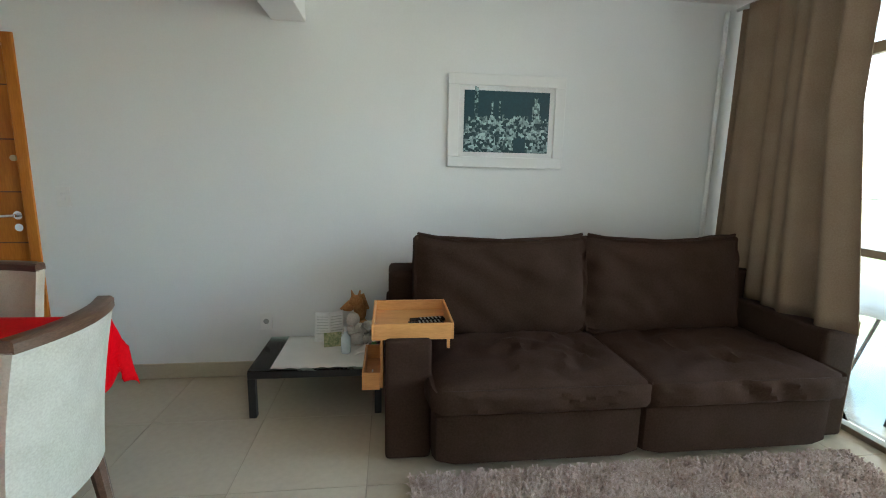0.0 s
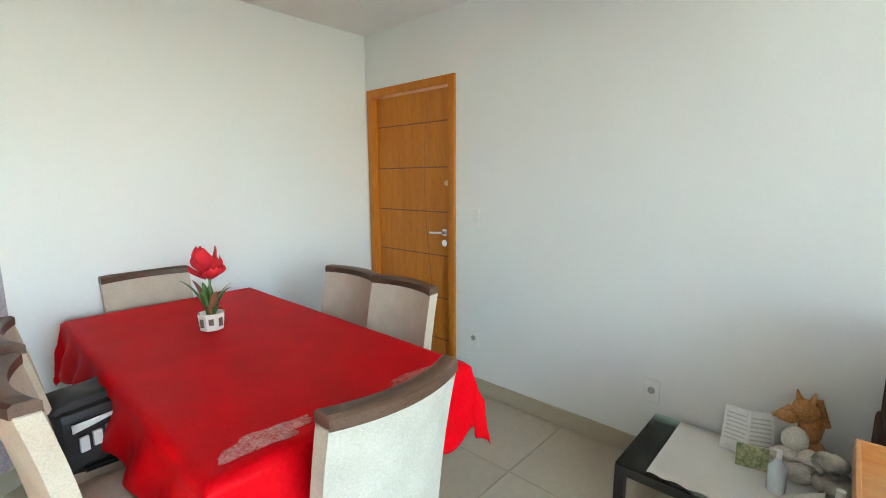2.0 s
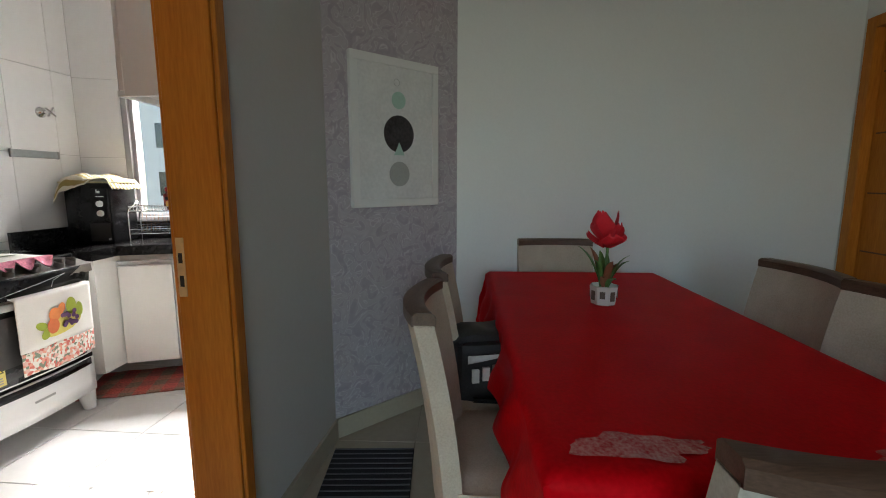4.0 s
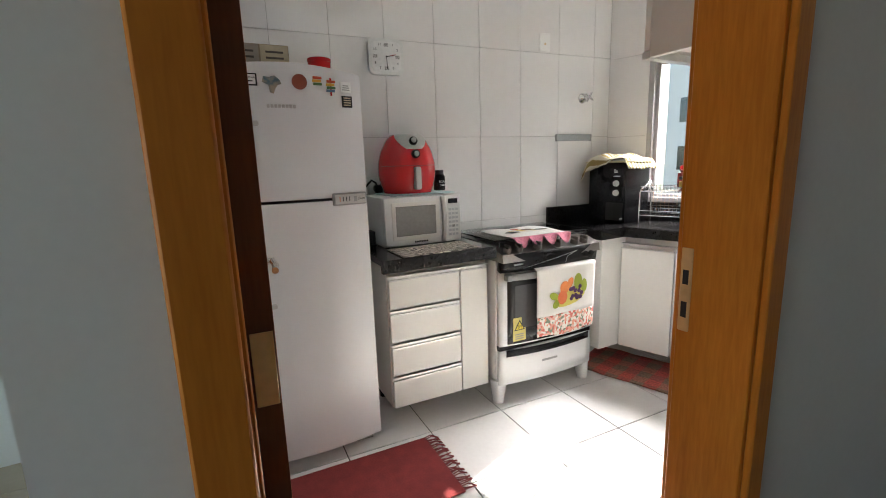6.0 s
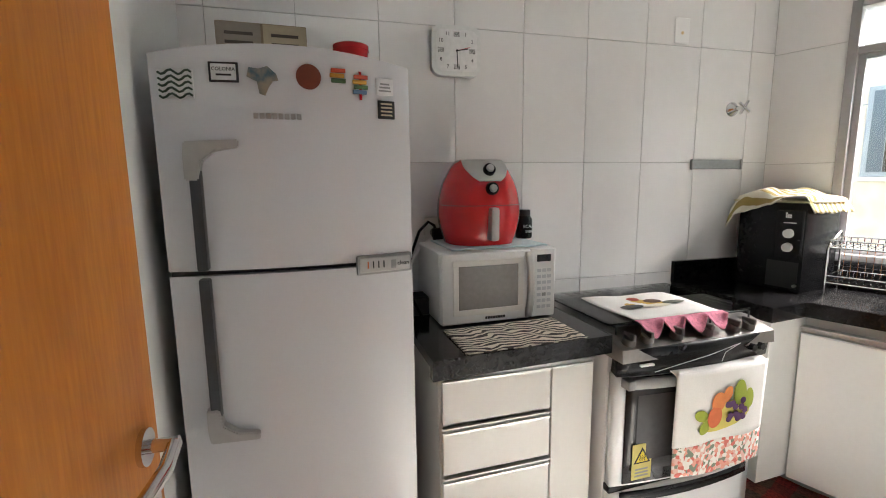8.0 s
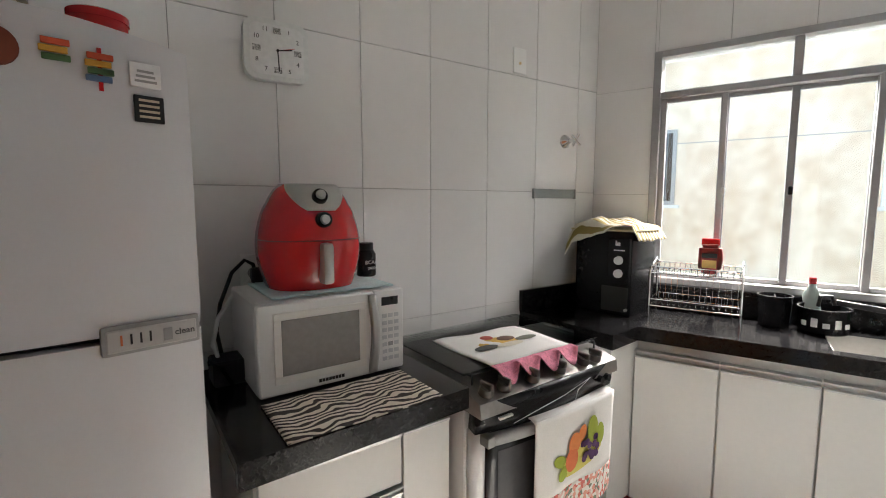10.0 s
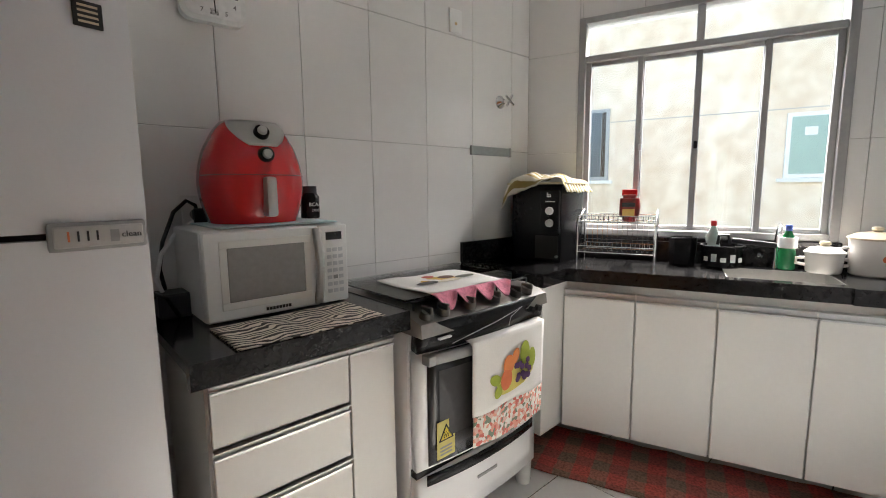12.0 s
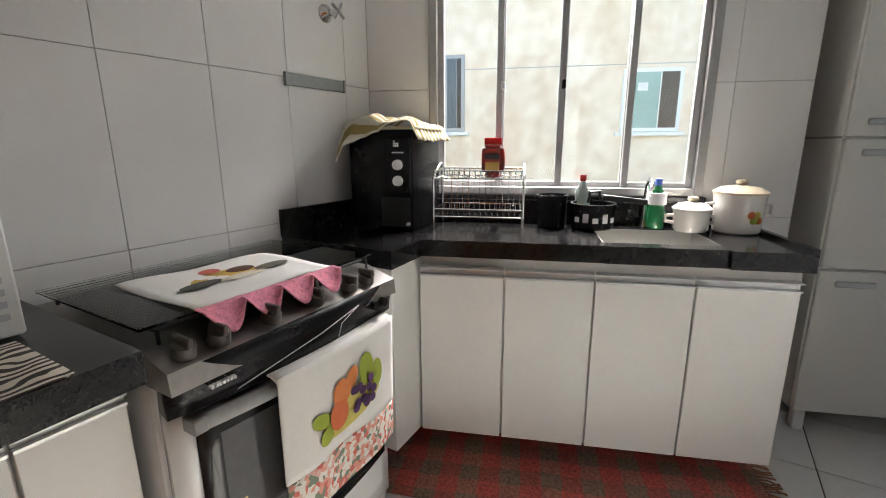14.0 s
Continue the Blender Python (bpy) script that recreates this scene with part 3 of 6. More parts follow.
bt = thing("balcony_table", "small balcony table under a white cloth with red trim", "table", pose(3.75, 3.55, -0.01))
part("tabletop", lathe(NB(), [(0.30, 0.70), (0.32, 0.71), (0.32, 0.725), (0.30, 0.73)], n=28), WHITE, bt)
for k in range(3):
    w = 2 * math.pi * k / 3
    part("leg", cyl(NB(), (0.25 * math.cos(w), 0.25 * math.sin(w), 0), (0.08 * math.cos(w), 0.08 * math.sin(w), 0.70), 0.012), MATTE, bt)
tc = NB()
grid(tc, lambda u, v: (lambda r, w: (r * math.cos(w), r * math.sin(w), 0.735 if r <= 0.33 else 0.735 - (r - 0.33) * 2.4 + 0.01 * math.sin(8 * w)))(0.01 + 0.40 * u, 2 * math.pi * v), 12, 40)
solo("tablecloth", tc, CLOTH, "white cloth on the balcony table", "tablecloth", pose(3.75, 3.55, -0.01), solid=0.003)
bc = thing("balcony_chair", "black metal balcony chair with a pale seat", "chair", pose(3.35, 3.05, -0.01, 0, 0, 20))
part("seat", lathe(NB(), [(0.17, 0.43), (0.19, 0.44), (0.19, 0.46), (0.17, 0.475)], n=24), WHITE, bc, "pale round seat cushion")
for k in range(4):
    w = math.pi / 4 + k * math.pi / 2
    part("leg", tube(NB(), [(0.20 * math.cos(w), 0.20 * math.sin(w), 0), (0.15 * math.cos(w), 0.15 * math.sin(w), 0.43)], 0.010), MATTE, bc)
part("backrest", tube(NB(), [(-0.16, 0.12, 0.43), (-0.2, 0.15, 0.85), (0, 0.2, 0.98), (0.2, 0.15, 0.85), (0.16, 0.12, 0.43)], 0.010), MATTE, bc)

# ---- kitchen shell ----
KH = 2.6


def at(m, x, y, z=0):
    return m @ Vector((x, y, z))


structure("wall_stove", bx(-1.6, 1.5, -0.16, -0.008, 0, KH), KJOINT, "kitchen wall clad in glossy white tiles", "wall", K)
WY0, WY1, WZ0, WZ1 = 0.272, 1.395, 1.01, 2.125
wwall = NB()
box(wwall, -0.16, -0.008, -0.1, WY0, 0, KH)
box(wwall, -0.16, -0.008, WY1, 1.735, 0, KH)
box(wwall, -0.16, -0.008, WY0, WY1, 0, WZ0)
box(wwall, -0.16, -0.008, WY0, WY1, WZ1, KH)
structure("wall_window", wwall, KJOINT, "tiled kitchen wall around the window", "wall", W)
serv = NB()
box(serv, -0.75, -0.6, 1.6, 4.0, 0, KH)
box(serv, -0.6, 0.9, 2.75, 2.9, 0, KH)
box(serv, -0.6, -0.16, 1.60, 1.735, 0, KH)
structure("wall_service", serv, PAINT, "plain white wall of the service corner", "wall", W)
structure("ceiling_kitchen", prism(NB(), [at(W, -0.15, -0.4)[:2], at(W, -0.15, 1.74)[:2], (-3.0, 1.07), (-0.40, 1.07), (-0.40, -1.1)], KH, KH + 0.1), CEIL, "white kitchen ceiling", "ceiling")
structure("ceiling_service", prism(NB(), [at(W, -0.75, 1.74)[:2], at(W, -0.75, 3.1)[:2], (-2.92, 2.6), (-2.92, 1.07), (-3.0, 1.07), at(W, -0.15, 1.74)[:2]], KH, KH + 0.1), CEIL, "white service corner ceiling", "ceiling")
structure("wall_service_back", prism(NB(), [(-2.298, 1.08), (-2.298, 1.16), (-2.925, 1.32), (-2.925, 2.5), (-3.0, 2.5), (-3.0, 1.22), (-2.925, 1.18)], 0, KH), PAINT, "plain white service wall", "wall")
kfloor = structure("floor_kitchen", bx(-4.8, -0.40, -1.1, 0.9, -0.12, -0.005), KFJOINT, "white ceramic kitchen floor with dark joints", "floor")
kfloor2 = structure("floor_service", bx(-4.8, -3.1, 0.9, 2.7, -0.12, -0.005), KFJOINT, "white ceramic floor of the service corner", "floor")

# ---- kitchen window ----
kw = thing("window_2", "grey aluminium sliding kitchen window with a transom", "window", W, kind="structure")
fr = NB()
for y in (WY0, WY1 - 0.035):
    box(fr, -0.09, 0.012, y, y + 0.035, WZ0, WZ1, bev=0.002)
box(fr, -0.09, 0.012, WY0 + 0.035, WY1 - 0.035, WZ1 - 0.03, WZ1, bev=0.002)
box(fr, -0.09, 0.012, WY0 + 0.035, WY1 - 0.035, WZ0, WZ0 + 0.03, bev=0.002)
box(fr, -0.085, 0.006, WY0 + 0.035, WY1 - 0.035, 1.905, 1.935, bev=0.002)
part("window_frame", fr, ALUP, kw)
fr = NB()
box(fr, -0.07, 0.0, 0.808, 0.842, 1.935, WZ1 - 0.03, bev=0.002)
part("transom_post", fr, ALUP, kw)
sash = ((0.307, 0.583, -0.03), (0.563, 0.839, -0.055), (0.816, 1.107, -0.055), (1.084, 1.36, -0.03))
for y0, y1, x in sash:
    s = NB()
    box(s, x - 0.012, x + 0.012, y0, y0 + 0.026, 1.04, 1.905, bev=0.002)
    box(s, x - 0.012, x + 0.012, y1 - 0.026, y1, 1.04, 1.905, bev=0.002)
    box(s, x - 0.011, x + 0.011, y0 + 0.026, y1 - 0.026, 1.04, 1.062, bev=0.002)
    box(s, x - 0.011, x + 0.011, y0 + 0.026, y1 - 0.026, 1.885, 1.905, bev=0.002)
    so = part("sash", s, ALUP, kw)
    g = part("pane", bx(x - 0.003, x + 0.003, y0 + 0.02, y1 - 0.02, 1.055, 1.89), GLASS, so)
    g.visible_shadow = False
for y0, y1 in ((0.307, 0.808), (0.842, 1.36)):
    g = part("pane", bx(-0.033, -0.027, y0, y1, 1.935, WZ1 - 0.03), GLASS, kw)
    g.visible_shadow = False
for y, m_ in ((0.585, ALU), (0.83, BLACK)):
    part("latch", bx(-0.02, 0.006, y - 0.008, y + 0.008, 1.44, 1.475, bev=0.003), m_, kw)
rv = NB()
box(rv, -0.16, -0.092, WY1 - 0.012, WY1 - 0.002, WZ0, WZ1)
box(rv, -0.16, -0.092, WY0 + 0.002, WY0 + 0.012, WZ0, WZ1)
box(rv, -0.16, -0.092, WY0 + 0.012, WY1 - 0.012, WZ1 - 0.012, WZ1 - 0.002)
structure("window_reveal", rv, PAINT, "rough white plaster reveal outside the kitchen window", "reveal", W)
structure("window_sill", bx(-0.16, 0.03, WY0 - 0.01, WY1 + 0.01, WZ0 - 0.022, WZ0 - 0.002, bev=0.003), GRANITE, "black granite window sill", "sill", W)

# ---- outside the kitchen window ----
house = thing("house", "neighbouring building with weather-stained beige render", "building", W @ pose(-4.6, 0, 0))
fac = NB()
box(fac, -6.0, 0, -0.62, 9.0, -6, 4.6)
part("wall", fac, FACADE, house)
part("roof", bx(-6.1, 0.12, -0.72, 9.1, 4.6, 4.75), CONCRETE, house)
for y, w_, z0, z1 in ((-0.49, 0.30, 1.39, 2.42), (1.91, 0.74, 1.37, 2.17)):
    wob = part("window", bx(0.002, 0.03, y, y + w_, z0, z1, bev=0.004), WHITE if y > 0 else ALUP, house)
    part("pane", bx(0.031, 0.036, y + 0.05, y + w_ * 0.62, z0 + 0.05, z1 - 0.05), mat("green_window_glass", (0.26, 0.38, 0.34), 0.1, bump=0) if y > 0 else mat("grey_window_glass", (0.10, 0.11, 0.12), 0.15, bump=0), wob)
    part("dark_pane", bx(0.031, 0.036, y + w_ * 0.64, y + w_ - 0.05, z0 + 0.05, z1 - 0.05), mat("dark_room_glass", (0.05, 0.03, 0.02), 0.2, bump=0), wob)
    if y > 0:
        part("sticker", bx(0.0365, 0.038, y + w_ * 0.25, y + w_ * 0.42, z0 + 0.52, z0 + 0.62), PRINTWHITE, wob)
    part("sill", bx(0.0, 0.07, y - 0.06, y + w_ + 0.06, z0 - 0.05, z0 - 0.005), PRINTWHITE, wob)
part("joint", bx(0.0, 0.004, -0.6, 8.9, 2.22, 2.232), CONCRETE, house)
tower = thing("tower", "grey apartment block seen beyond the kitchen window", "building", pose(-33, -16.5, -20))
part("wall", bx(-3, 3, -3, 3, 0, 34), CONCRETE, tower)
for i in range(8):
    part("window", bx(3.0, 3.05, -2 + (i % 2) * 2.2, -0.8 + (i % 2) * 2.2, 14 + (i // 2) * 3.2, 15.6 + (i // 2) * 3.2), OVENGLASS, tower)
hills = NB()
grid(hills, lambda u, v: (lambda w, r: (r * math.cos(w), r * math.sin(w), -24 + 46 * max(0, v - 0.25) * (0.55 + 0.45 * noise.noise(Vector((w * 3, v * 2, 0))))))(2 * math.pi * u, 30 + 600 * v), 120, 12)
structure("ground", hills, mat("far_green_slopes", (0.07, 0.11, 0.05), 0.95, colour2=(0.22, 0.17, 0.12), scale=0.05, fine=0.3), "distant green and built-up hills", "ground")

# ---- kitchen units ----
counter = NB()
prism(counter, [(-0.035, 0.0), (-0.035, 0.58), (0.57, 0.605), (0.57, 0.0)], 0.862, 0.89)
wtm = thing("worktop", "black granite worktop under the microwave", "worktop", F)
part("slab", counter, GRANITE, wtm)
edge = NB()
prism(edge, [(-0.035, 0.55), (-0.035, 0.58), (0.57, 0.605), (0.57, 0.575)], 0.83, 0.862)
part("front_edge", edge, GRANITE, wtm)


def strip(x0, x1, y, z, m=None):
    """An aluminium grip profile along the top of a front."""
    b = NB()
    box(b, x0, x1, y - 0.004, y + 0.010, z - 0.026, z - 0.020, turn=m)
    box(b, x0, x1, y - 0.004, y - 0.001, z - 0.026, z, turn=m)
    box(b, x0, x1, y - 0.004, y + 0.016, z - 0.004, z, bev=0.001, turn=m)
    return b


cab = thing("drawer_cabinet", "off-white base cabinet with four drawers and aluminium grips", "cabinet", F)
body = NB()
box(body, -0.040, 0.515, 0.02, 0.462, 0.105, 0.829, bev=0.001)
part("body", body, CREAM, cab)
for i in range(4):
    z1 = 0.785 - i * 0.172
    d = part("drawer", bx(0.128, 0.508, 0.464, 0.484, z1 - 0.165, z1 - 0.027, bev=0.002), CREAM, cab)
    part("handle", strip(0.128, 0.508, 0.478, z1), ALU, d, "aluminium grip profile")
d = part("door", bx(-0.038, 0.122, 0.464, 0.484, 0.105, 0.758, bev=0.002), CREAM, cab)
part("handle", strip(-0.038, 0.122, 0.478, 0.785), ALU, d, "aluminium grip profile")
for x in (0.03, 0.46):
    for y in (0.06, 0.14):
        part("leg", cyl(NB(), (x, y, 0), (x, y, 0.105), 0.02), BLACK, cab)

# corner worktop with the sink
S0, S1, SX0, SX1 = 0.96, 1.34, 0.12, 0.40
P = [at(K, -0.80, 0.0), at(K, -0.815, 0.50), at(W, 0.455, 0.334), at(W, 0.0, 0.334), at(W, 0.0, 0.0)]
wt = thing("worktop", "black granite corner worktop with an inset sink", "worktop")
part("slab", prism(NB(), [(p.x, p.y) for p in P], 0.83, 0.89), GRANITE, wt)
for x0, x1, y0, y1 in ((0.0, 0.455, 0.334, S0), (0.0, SX0, S0, S1), (SX1, 0.46, S0, S1), (0.0, 0.475, S1, 1.58)):
    part("slab", box(NB(), x0, x1, y0, y1, 0.83, 0.89, turn=W), GRANITE, wt)
bs = NB()
box(bs, 0.0, 0.02, 0.02, 1.58, 0.8905, 0.985, turn=W)
part("backsplash", bs, GRANITE, wt)
part("backsplash", box(NB(), -1.30, -0.795, 0.0, 0.02, 0.8905, 0.992, turn=K), GRANITE, wt)
lp = NB()
box(lp, 0.02, 0.475, 1.56, 1.58, 0.8905, 0.905, turn=W)
part("raised_edge", lp, GRANITE, wt)
sk = NB()
for x0, x1, y0, y1, z0, z1 in ((SX0, SX1, S0, S1, 0.72, 0.725), (SX0, SX0 + 0.004, S0, S1, 0.725, 0.888), (SX1 - 0.004, SX1, S0, S1, 0.725, 0.888), (SX0, SX1, S0, S0 + 0.004, 0.725, 0.888), (SX0, SX1, S1 - 0.004, S1, 0.725, 0.888)):
    box(sk, x0, x1, y0, y1, z0, z1)
sink = solo("sink", sk, STEEL, "stainless steel sink bowl set into the granite", "sink", W)
part("drain", lathe(NB(), [(0.03, 0.725), (0.032, 0.728), (0.02, 0.729)], (0.26, 1.15, 0)), CHROME, sink)

base = thing("sink_cabinet", "off-white sink cabinet with four tall doors", "cabinet", Matrix())
bb = NB()
Q = [at(K, -0.83, 0.02), at(K, -0.845, 0.475), at(W, 0.425, 0.33), at(W, 0.425, 0.60), at(W, 0.02, 0.60), at(W, 0.02, 0.02)]
prism(bb, [(p.x, p.y) for p in Q], 0.135, 0.829)
box(bb, 0.02, 0.445, 0.601, 1.56, 0.135, 0.70, turn=W)
box(bb, 0.42, 0.445, 0.601, 1.56, 0.701, 0.829, turn=W)
box(bb, 0.02, 0.42, 1.54, 1.56, 0.701, 0.829, turn=W)
part("body", bb, CREAM, base)
for y0, y1 in ((0.328, 0.628), (0.634, 0.930), (0.937, 1.247), (1.253, 1.553)):
    d = part("door", box(NB(), 0.447, 0.467, y0, y1, 0.135, 0.762, bev=0.002, turn=W), CREAM, base)
    hb = NB()
    box(hb, 0.446, 0.476, y0, y1, 0.764, 0.769, turn=W)
    box(hb, 0.446, 0.450, y0, y1, 0.769, 0.792, turn=W)
    box(hb, 0.446, 0.484, y0, y1, 0.792, 0.797, bev=0.001, turn=W)
    part("handle", hb, ALU, d, "aluminium grip profile")
for y in (0.6, 1.5):
    for x in (0.06, 0.14):
        p0 = at(W, x, y)
        part("leg", cyl(NB(), (p0.x, p0.y, 0), (p0.x, p0.y, 0.135), 0.02), BLACK, base)

# ---- stove ----
st = thing("stove", "white and black gas stove with six knobs", "stove", F @ pose(-0.378, 0.06, 0) @ Matrix.Diagonal((0.955, 1, 1, 1)))
bd = NB()
box(bd, -0.335, 0.335, 0, 0.47, 0.13, 0.80, bev=0.004)
part("body", bd, ENAMEL, st)
con = NB()
prof = [(0.0, 0.80), (0.0, 0.865), (0.45, 0.872), (0.545, 0.842), (0.55, 0.80)]
lo = [con.verts.new((-0.338, y, z)) for y, z in prof]
hi = [con.verts.new((0.338, y, z)) for y, z in prof]
for i in range(5):
    con.faces.new((lo[i], lo[(i + 1) % 5], hi[(i + 1) % 5], hi[i]))
con.faces.new(lo[::-1])
con.faces.new(hi)
bmesh.ops.recalc_face_normals(con, faces=con.faces[:])
part("cooktop", con, mat("dark_brushed_steel", (0.30, 0.28, 0.26), 0.3, 0.9, vary=0.1, bump=0.003), st, "dark brushed steel cooktop")
pn = NB()
grid(pn, lambda u, v: (-0.338 + 0.676 * u, 0.535 + 0.03 * (1 - (2 * u - 1) ** 2) - 0.012 * (1 - v), 0.745 + 0.095 * v), 16, 3)
part("control_panel", pn, BLACK, st, "black curved control panel", solid=-0.04)
ov = NB()
grid(ov, lambda u, v: (-0.33 + 0.66 * u, 0.50 + 0.025 * (1 - (2 * u - 1) ** 2), 0.335 + 0.405 * v), 14, 4)
od = part("oven_door", ov, ENAMEL, st, solid=-0.03)
og = NB()
grid(og, lambda u, v: (-0.285 + 0.57 * u, 0.506 + 0.025 * (1 - (2 * (0.07 + 0.86 * u) - 1) ** 2), 0.345 + 0.385 * v), 14, 4)
part("glass", og, OVENGLASS, od, "dark oven glass", solid=-0.004)
og = NB()
grid(og, lambda u, v: (-0.05 + 0.29 * u, 0.5085 + 0.025 * (1 - (2 * (0.42 + 0.44 * u) - 1) ** 2), 0.43 + 0.235 * v), 8, 4)
part("inner_window", og, mat("grey_oven_window", (0.07, 0.07, 0.07), 0.08, bump=0), od)
hd = NB()
grid(hd, lambda u, v: (-0.30 + 0.60 * u, 0.535 + 0.03 * (1 - (2 * u - 1) ** 2), 0.70 + 0.032 * v), 14, 2)
part("handle", hd, GREYP, od, "grey bow handle", solid=-0.022)
for u in (-0.29, 0.29):
    part("handle_bracket", bx(u - 0.015, u + 0.015, 0.505, 0.545, 0.70, 0.732, bev=0.003), GREYP, od)
dw = NB()
grid(dw, lambda u, v: (-0.335 + 0.67 * u, 0.50 + 0.025 * (1 - (2 * u - 1) ** 2), 0.115 + 0.195 * v), 14, 3)
lower = part("drawer", dw, ENAMEL, st, solid=-0.03)
gp = NB()
grid(gp, lambda u, v: (-0.31 + 0.60 * u, 0.508 + 0.025 * (1 - (2 * u - 1) ** 2), 0.272 + 0.038 * v - 0.0 * u), 14, 2)
part("grip_slot", gp, BLACK, lower, solid=-0.004)
part("gap", bx(-0.33, 0.33, 0.44, 0.50, 0.31, 0.334), BLACK, st)
nm = NB()
box(nm, -0.055, 0.055, 0.524, 0.5275, 0.208, 0.219)
part("nameplate", nm, GREYP, lower)
for x in (-0.31, 0.31):
    for y in (0.05, 0.46):
        f = NB()
        cyl(f, (x * 1.02, y, 0.0), (x * 0.99, y - 0.01, 0.13), 0.032, 0.05, 14)
        part("foot", f, ENAMEL, st)
for i, x in enumerate((0.288, 0.215, 0.087, -0.047, -0.175, -0.245)):
    k = NB()
    cyl(k, (x, 0.512, 0.848), (x, 0.520, 0.874), 0.024, 0.021, 18)
    box(k, x - 0.006, x + 0.006, 0.492, 0.544, 0.868, 0.889, bev=0.003)
    part("knob", k, mat("brown_grey_knob", (0.09, 0.08, 0.07), 0.4, bump=0), st)
for x in (-0.265, -0.225):
    part("dial", cyl(NB(), (x, 0.535, 0.795), (x, 0.565, 0.795), 0.013, 0.012), BLACK, st)
ln = NB()
tube(ln, [(0.22, 0.5645, 0.765), (0.0, 0.5752, 0.80), (-0.15, 0.566, 0.822)], 0.0012, 6)
tube(ln, [(-0.06, 0.574, 0.77), (-0.075, 0.573, 0.80), (-0.15, 0.566, 0.822)], 0.0012, 6)
part("trim_line", ln, ALU, st)
tx = NB()
for i in range(7):
    box(tx, 0.262 - i * 0.008, 0.267 - i * 0.008, 0.545, 0.556, 0.783, 0.789)
part("lettering", tx, PRINTWHITE, st)
for cx in (-0.21, 0.0, 0.21):
    g = NB()
    for dx in (-0.095, 0.095):
        tube(g, [(cx + dx, 0.05, 0.868), (cx + dx, 0.05, 0.894), (cx + dx, 0.47, 0.894), (cx + dx, 0.47, 0.868)], 0.004, 6)
    for y in (0.06, 0.125, 0.19, 0.255, 0.32, 0.385, 0.455):
        tube(g, [(cx - 0.095, y, 0.893), (cx + 0.095, y, 0.893)], 0.0035, 6)
    part("grate", g, MATTE, st, "black wire pan support")
    for y in (0.14, 0.33):
        part("burner", lathe(NB(), [(0.045, 0.869), (0.045, 0.876), (0.034, 0.878), (0.034, 0.885), (0.0301, 0.886)], (cx, y, 0), 20), MATTE, st)
lidg = part("glass_lid", bx(-0.335, 0.335, 0.03, 0.465, 0.900, 0.906, bev=0.001), glass("smoked_lid_glass", (0.90, 0.93, 0.91)), st, "smoked glass lid folded down")
lidg.visible_shadow = False
stick = thing("warning_label", "yellow heat warning label on the oven glass", "label", F @ pose(-0.378, 0.06, 0))
part("sheet", bx(0.165, 0.245, 0.523, 0.5245, 0.36, 0.49), mat("yellow_label", (0.62, 0.55, 0.18), 0.5, bump=0), stick)
tri = NB()
for r, d_, mm in ((0.036, 0.0, 0), ):
    prism(tri, [(0.205 - 0.034, -0.42), (0.205 + 0.034, -0.42), (0.205, -0.478)], 0, 0.001)
bmesh.ops.transform(tri, matrix=pose(0, 0.5248, 0, -90), verts=tri.verts)
part("triangle", tri, INK, stick)
tri = NB()
prism(tri, [(0.205 - 0.025, -0.425), (0.205 + 0.025, -0.425), (0.205, -0.467)], 0, 0.001)
bmesh.ops.transform(tri, matrix=pose(0, 0.5256, 0, -90), verts=tri.verts)
part("triangle_field", tri, mat("warning_yellow", (0.75, 0.60, 0.05), 0.5, bump=0), stick)
sq = NB()
for dx in (-0.009, 0, 0.009):
    tube(sq, [(0.205 + dx, 0.527, 0.430), (0.208 + dx, 0.527, 0.436), (0.202 + dx, 0.527, 0.443), (0.206 + dx, 0.527, 0.45)], 0.0014, 5)
part("symbol", sq, INK, stick)
wr = NB()
for i in range(3):
    box(wr, 0.178, 0.232, 0.5246, 0.5252, 0.37 + i * 0.012, 0.376 + i * 0.012)
part("small_print", wr, GREYP, stick)

# towel over the oven handle
tw = thing("oven_towel", "white dish towel with painted fruit and a floral hem", "towel", F @ pose(-0.378, 0.06, 0))


def towel_at(x, z, lift=0.0):
    s = 0.012 * math.sin(x * 26) * (0.74 - z) * 2
    return (x, 0.566 + 0.018 * (1 - (x / 0.33) ** 2) + s + lift, z)


b = NB()
grid(b, lambda u, v: towel_at(-0.272 + 0.405 * u, 0.49 + 0.26 * v), 24, 14)
part("cloth", b, CLOTH, tw, solid=-0.004)
b = NB()
grid(b, lambda u, v: towel_at(-0.27 + 0.40 * u, 0.375 + 0.115 * v + 0.01 * math.sin(u * 9) * (1 - v)), 24, 8)
part("floral_hem", b, FLOWERS, tw, "pink and cream floral hem", solid=-0.004)
b = NB()
grid(b, lambda u, v: (-0.272 + 0.405 * u, 0.520, 0.44 + 0.30 * v), 6, 4)
part("back_flap", b, CLOTH, tw, solid=-0.004)
b = NB()
grid(b, lambda u, v: (-0.272 + 0.405 * u, 0.52 + (0.566 + 0.018 * (1 - ((-0.272 + 0.405 * u) / 0.33) ** 2) - 0.52) * v, 0.742 + 0.012 * math.sin(math.pi * v)), 16, 5)
part("fold", b, CLOTH, tw, solid=0.004)


LIFT = [0.0]


